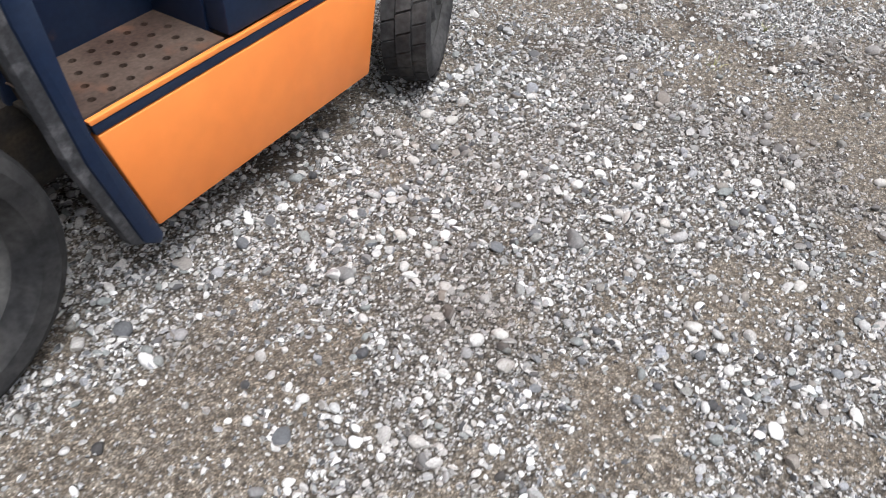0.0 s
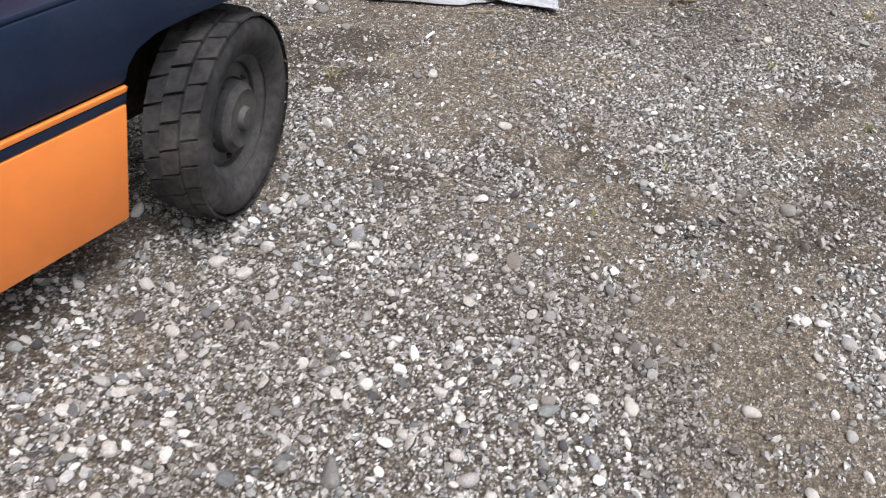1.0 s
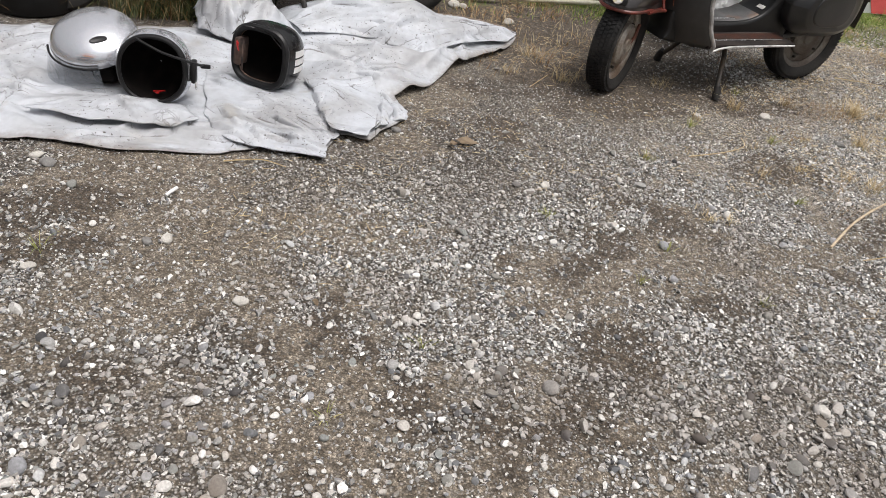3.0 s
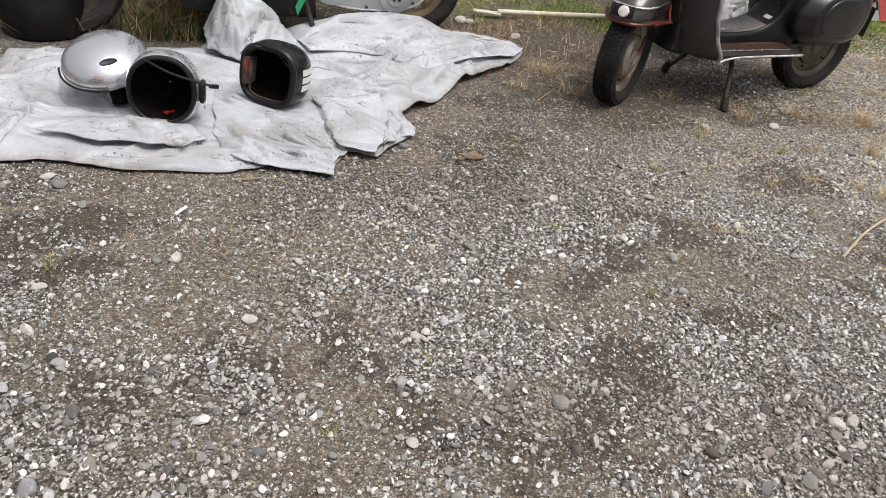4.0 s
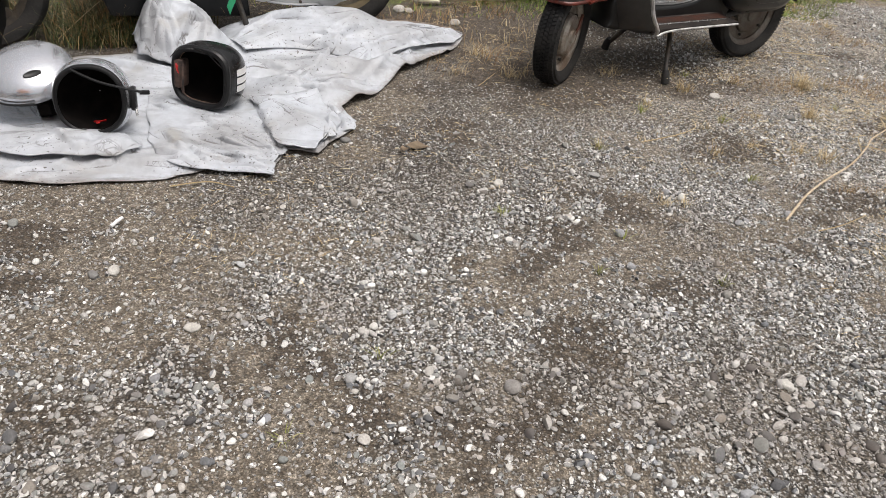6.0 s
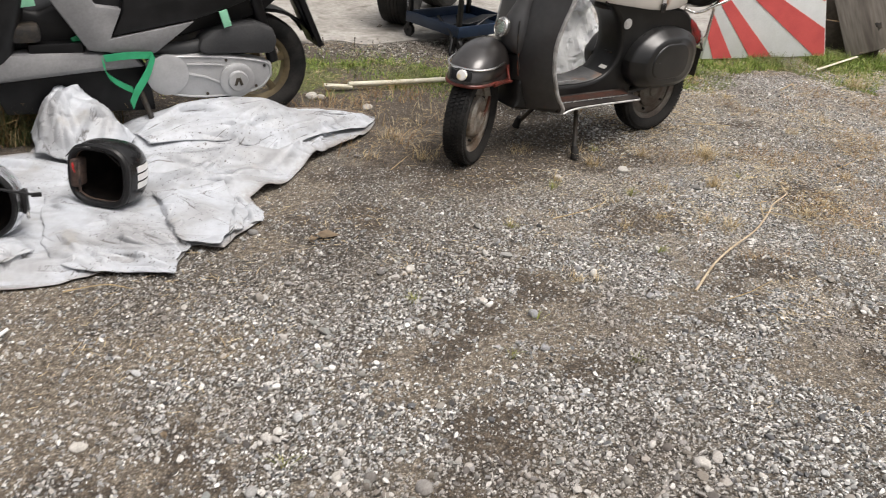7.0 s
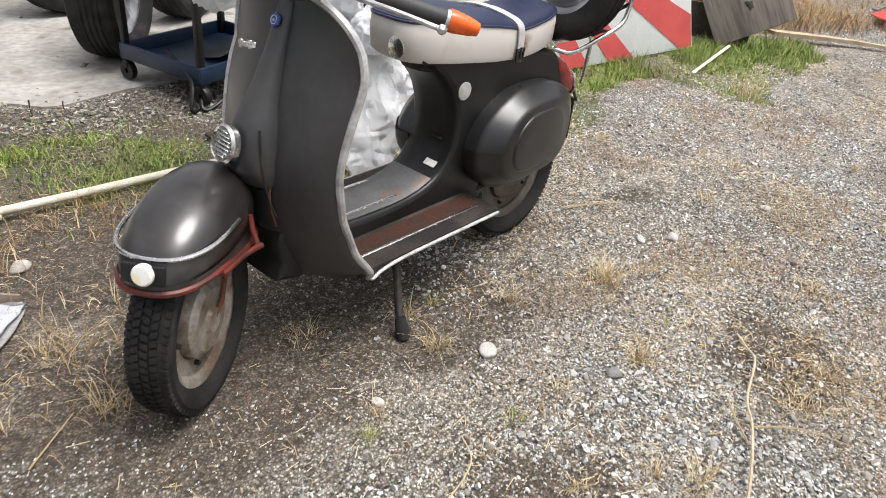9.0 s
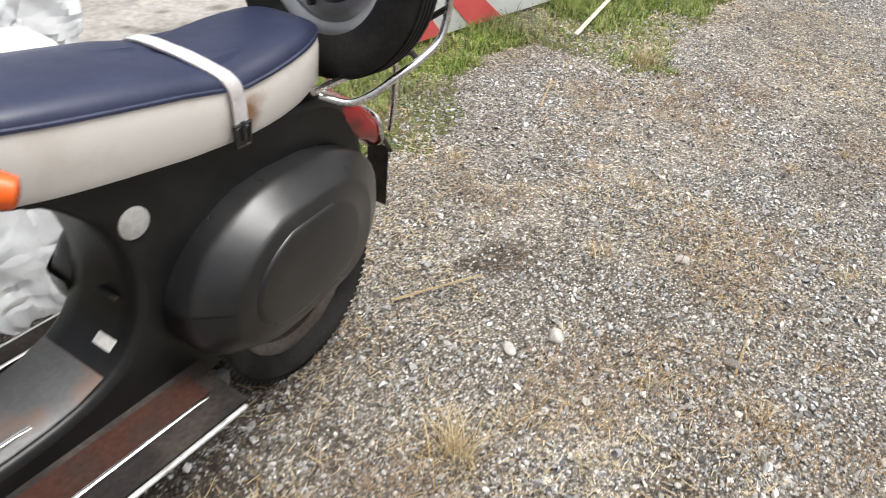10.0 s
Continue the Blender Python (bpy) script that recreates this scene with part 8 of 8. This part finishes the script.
loose_wheel(pose(2.95, 7.55, 0.007, 0, 0, 230), 0.30, 0.20, 0.19, DARKSTEEL, "dark car wheel stood behind the cart")

cab = thing("cabinet", pose(1.75, 8.32, 0.009, 0, 0, 6), "grey-green steel cabinet standing on the slab", "cabinet")
part("body", box((0.84, 0.50, 1.1), (0, 0, 0.57), 0.012), BOXGREY, cab)
part("plinth", box((0.78, 0.44, 0.03), (0, 0, 0.013), 0.002), DARKSTEEL, cab)


def ray_panel():
    # a low board panel painted with red and white rays
    root = thing("painted_panel", pose(4.52, 6.14, 0.0, 0, 0, 11), "low board panel painted with red and white rays", "panel")
    w, h = 1.19, 1.15
    part("board", slab_of([(0.0, 0.02), (w - 0.01, 0.02), (w - 0.42 * h, h + 0.02), (0.0, h + 0.02)], 0.0035, 0.0285, 0.002), SIGNWHITE, root, "chalky white board with a slanting end")
    cx, cz = -0.45, 0.86
    for a0, a1 in ((-6, -17), (-22.5, -29), (-37.5, -43.5), (-49.5, -57), (-65, -72)):
        poly = []
        # wedge clipped to the board
        quad = [(cx + 0.02 * math.cos(radians(a0)), cz + 0.02 * math.sin(radians(a0))), (cx + 3 * math.cos(radians(a0)), cz + 3 * math.sin(radians(a0))), (cx + 3 * math.cos(radians(a1)), cz + 3 * math.sin(radians(a1)))]
        for axis, lim, sign in ((0, 0.003, 1), (0, w - 0.003, -1), (1, 0.023, 1), (1, h + 0.015, -1)):
            outp = []
            for p, q in zip(quad, quad[1:] + quad[:1]):
                dp, dq = sign * (p[axis] - lim), sign * (q[axis] - lim)
                if dp >= 0:
                    outp.append(p)
                if (dp >= 0) != (dq >= 0):
                    f = dp / (dp - dq)
                    outp.append((p[0] + (q[0] - p[0]) * f, p[1] + (q[1] - p[1]) * f))
            quad = outp
        # cut along the slanting end
        outp = []
        for p, q in zip(quad, quad[1:] + quad[:1]):
            dp, dq = (w - 0.012 - 0.42 * e[1] - e[0] for e in (p, q))
            if dp >= 0:
                outp.append(p)
            if (dp >= 0) != (dq >= 0):
                f = dp / (dp - dq)
                outp.append((p[0] + (q[0] - p[0]) * f, p[1] + (q[1] - p[1]) * f))
        quad = outp
        if len(quad) > 2:
            part("red_ray", slab_of(quad, -0.0005, 0.002, 0), SIGNRED, root, "painted red ray")


ray_panel()
bu, bv = Vector((0.355, -0.269, 0.154)).normalized(), Vector((-0.07, 0.262, 0.426))
bv = (bv - bu * bv.dot(bu)).normalized()
bn = bu.cross(bv)
frame_of = Matrix(((bu.x, bv.x, bn.x, 5.866), (bu.y, bv.y, bn.y, 6.356), (bu.z, bv.z, bn.z, 0.012), (0, 0, 0, 1)))
brd = thing("old_board", frame_of @ Matrix.Rotation(radians(9), 4, "Z"), "weathered grey plywood board leaning askew in the grass", "board")
part("panel", box((0.475, 0.62, 0.022), (0.2375, 0.31, -0.011), 0.004), OLDWOOD, brd)
part("back_batten", box((0.04, 0.46, 0.03), (0.03, 0.25, -0.0385), 0.004), DARKWOOD, brd)
part("knot_hole", turned(loft([[(f * r * math.cos(0.63 * k), f * 1.5 * r * math.sin(0.63 * k), z) for k, r in enumerate((0.018, 0.027, 0.014, 0.022, 0.030, 0.017, 0.012, 0.025, 0.016, 0.023))] for z, f in ((0.0008, 1.0), (0.0016, 0.92))]), Matrix.Translation((0.245, 0.170, 0.0))), DARKSTEEL, brd, "dark broken hole")
crate = thing("wooden_crate", pose(6.00, 6.66, 0.0, 0, 0, -36), "dark brown wooden crate behind the leaning board", "crate")
for k in range(3):
    part("slat", box((0.56, 0.022, 0.215), (0.0, -0.16, 0.125 + 0.225 * k), 0.004), DARKWOOD, crate)
    part("slat", box((0.022, 0.30, 0.215), (-0.270, 0.005, 0.125 + 0.225 * k), 0.004), DARKWOOD, crate)
for x in (-0.24, 0.24):
    part("corner_post", box((0.04, 0.04, 0.72), (x, -0.125, 0.36), 0.004), DARKWOOD, crate)

solid("stick", tube([(5.28, 5.93, 0.03), (5.57, 6.093, 0.04), (5.86, 6.255, 0.05)], 0.011, 8, flat=0.5), POLEPAINT, Matrix(), "pale flat stick in the grass", "stick")
solid("plank", loft([[(x, y - w, z), (x, y + w, z), (x, y + w, z + 0.022), (x, y - w, z + 0.022)] for x, y, w, z in ((6.41, 6.44, 0.036, 0.045), (6.62, 6.34, 0.040, 0.038), (6.88, 6.20, 0.028, 0.028), (7.05, 6.06, 0.022, 0.018), (7.22, 5.91, 0.006, 0.012))]), PALEWOOD, Matrix(), "split pale wooden plank at the grass edge", "plank")
def red_sheet_rows(dz):
    """The flat sheet's top or underside between its four corners."""
    a, b, c, d = Vector((7.69, 6.67, 0.055)), Vector((8.44, 6.84, 0.05)), Vector((8.50, 6.20, 0.03)), Vector((7.47, 5.99, 0.03))
    return [[tuple(a.lerp(b, i / 8).lerp(d.lerp(c, i / 8), j / 8) + Vector((0, 0, dz + 0.010 * math.sin(2.6 * i / 8 + 3 * j / 8) + 0.006 * math.sin(7 * i / 8)))) for j in range(9)] for i in range(9)]


rs = loft([p + q[::-1] for p, q in zip(red_sheet_rows(0.0), red_sheet_rows(0.007))])
solid("red_sheet", rs, REDSHEET, Matrix(), "bright red plastic sheet lying on dry grass", "sheet")
solid("plank", box((0.95, 0.045, 0.016), (0, 0, 0), 0.004), OLDWOOD, pose(8.21, 6.87, 0.09, 4, -1, 20), "narrow weathered plank along the red sheet", "plank")


# ---- the sheeted frame behind the old scooter ----
def crumpled_sheet():
    rows = []
    for i in range(60):
        z = 0.235 + 0.725 * i / 59
        row = []
        for k in range(56):
            t = k / 55
            hw = 0.205 + 0.025 * math.sin(5 * z + 0.4) + 0.08 * smoothstep(0.52, 0.75, z)
            lx = 0.222 - 0.05 * smoothstep(0.5, 0.72, z) + 0.03 * math.sin(4 * z) + (t - 0.5) * 2 * hw
            q = Vector((lx * 5 + 1.5 * z, z * 3.2 - lx * 2, 3.1))
            big = 1 - 2 * abs(noise.noise(q))
            small = 1 - 2 * abs(noise.noise(q * 2.7 + Vector((2, 5, 1))))
            fine = 1 - 2 * abs(noise.noise(q * 5.5 + Vector((7, 1, 4))))
            low = (0.07 * math.sin(7 * t + 0.6) + 0.02 * math.sin(23 * t)) * max(0, 1 - (z - 0.2) / 0.25)
            row.append((lx + 0.01 * small, -0.19 - 0.55 * z + 0.042 * big + 0.024 * small + 0.010 * fine, z + low))
        rows.append(row)
    bm = loft(rows, cap=False, closed=False)
    bmesh.ops.solidify(bm, geom=bm.faces[:], thickness=0.002)
    return bm


SM = Matrix.Translation(SCOOTER) @ Matrix.Rotation(radians(SCOOTER_TURN), 4, "Z")
solid("plastic_sheet", crumpled_sheet(), PLASTIC, SM, "crumpled white plastic sheet hanging behind the scooter", "plastic sheet", sharp=18)


def plastic_bag(at, size, seed):
    """A crumpled clear-white bag tied over the bar: facets pinched towards its top."""
    bm = bmesh.new()
    bmesh.ops.create_icosphere(bm, subdivisions=5, radius=1)
    for v in bm.verts:
        p = v.co.copy()
        q = Vector((2.1 * p.x + seed, 2.1 * p.y, 1.3 * p.z))
        ridge = 1 - 2 * abs(noise.noise(q)) + 0.45 * (1 - 2 * abs(noise.noise(q * 2.6 + Vector((3, 1, 7)))))
        pinch = 1 - 0.35 * max(0.0, p.z) ** 2
        f = 0.86 + 0.17 * ridge
        v.co = Vector((p.x * f * pinch * size[0], p.y * f * pinch * size[1], p.z * f * size[2]))
    solid("plastic_bag", bm, PLASTIC, SM @ Matrix.Translation(at), "crumpled clear-white plastic bag tied over a bar", "plastic bag", "plastic bags", sharp=50)


plastic_bag((0.50, -0.74, 0.76), (0.12, 0.10, 0.15), 1.7)
plastic_bag((0.17, -0.41, 0.585), (0.085, 0.07, 0.075), 4.2)
plastic_bag((0.22, -0.52, 0.70), (0.13, 0.10, 0.11), 8.3)
st = thing("bare_frame", SM, "dark stripped scooter front under the plastic sheet", "scooter frame")
part("bent_bar", tube(smooth_line([(0.16, -0.40, 0.62), (0.30, -0.56, 0.74), (0.50, -0.74, 0.86)], 5), 0.012, 10), DARKSTEEL, st)
part("stem", tube([(0.30, -0.56, 0.74), (0.26, -0.62, 0.40), (0.22, -0.66, 0.012)], 0.016, 10), DARKSTEEL, st)
part("red_stay", tube([(0.41, -0.44, 0.47), (0.40, -0.44, 0.56), (0.39, -0.43, 0.64)], 0.011, 10), RUST, st, "rusty red stay")
part("cross_tube", tube([(0.24, -0.50, 0.975), (0.24, -0.86, 0.98)], 0.014, 10), CHROME, st)
part("rear_leg", tube([(0.20, -0.86, 0.012), (0.22, -0.80, 0.50), (0.24, -0.74, 0.98)], 0.016, 10), DARKSTEEL, st)
solid("rusty_plate", box((0.30, 0.13, 0.012), (0, 0, 0), 0.003), HOSE, pose(2.86, 5.80, 0.03, 5, -6, 24), "rusty brown metal plate lying in the weeds", "metal plate")
for k, (sx, sy, h, lean) in enumerate(((1.62, 6.18, 0.12, 8), (1.70, 6.16, 0.09, -6), (1.86, 6.20, 0.13, 5), (1.93, 6.23, 0.08, -10), (2.12, 6.18, 0.10, 7), (2.24, 6.20, 0.07, 12))):
    solid("dry_stalk", tube([(0, 0, -0.005), (0.004, 0.002, h * 0.35), (0.0, 0.006, h * 0.7)], [0.002, 0.002, 0.0035], 6), HOSE, pose(sx, sy, 0.0, lean, lean * 0.6, 40 * k), "upright dead brown stalk at the slab edge", "stalk", "dead stalks at the slab")
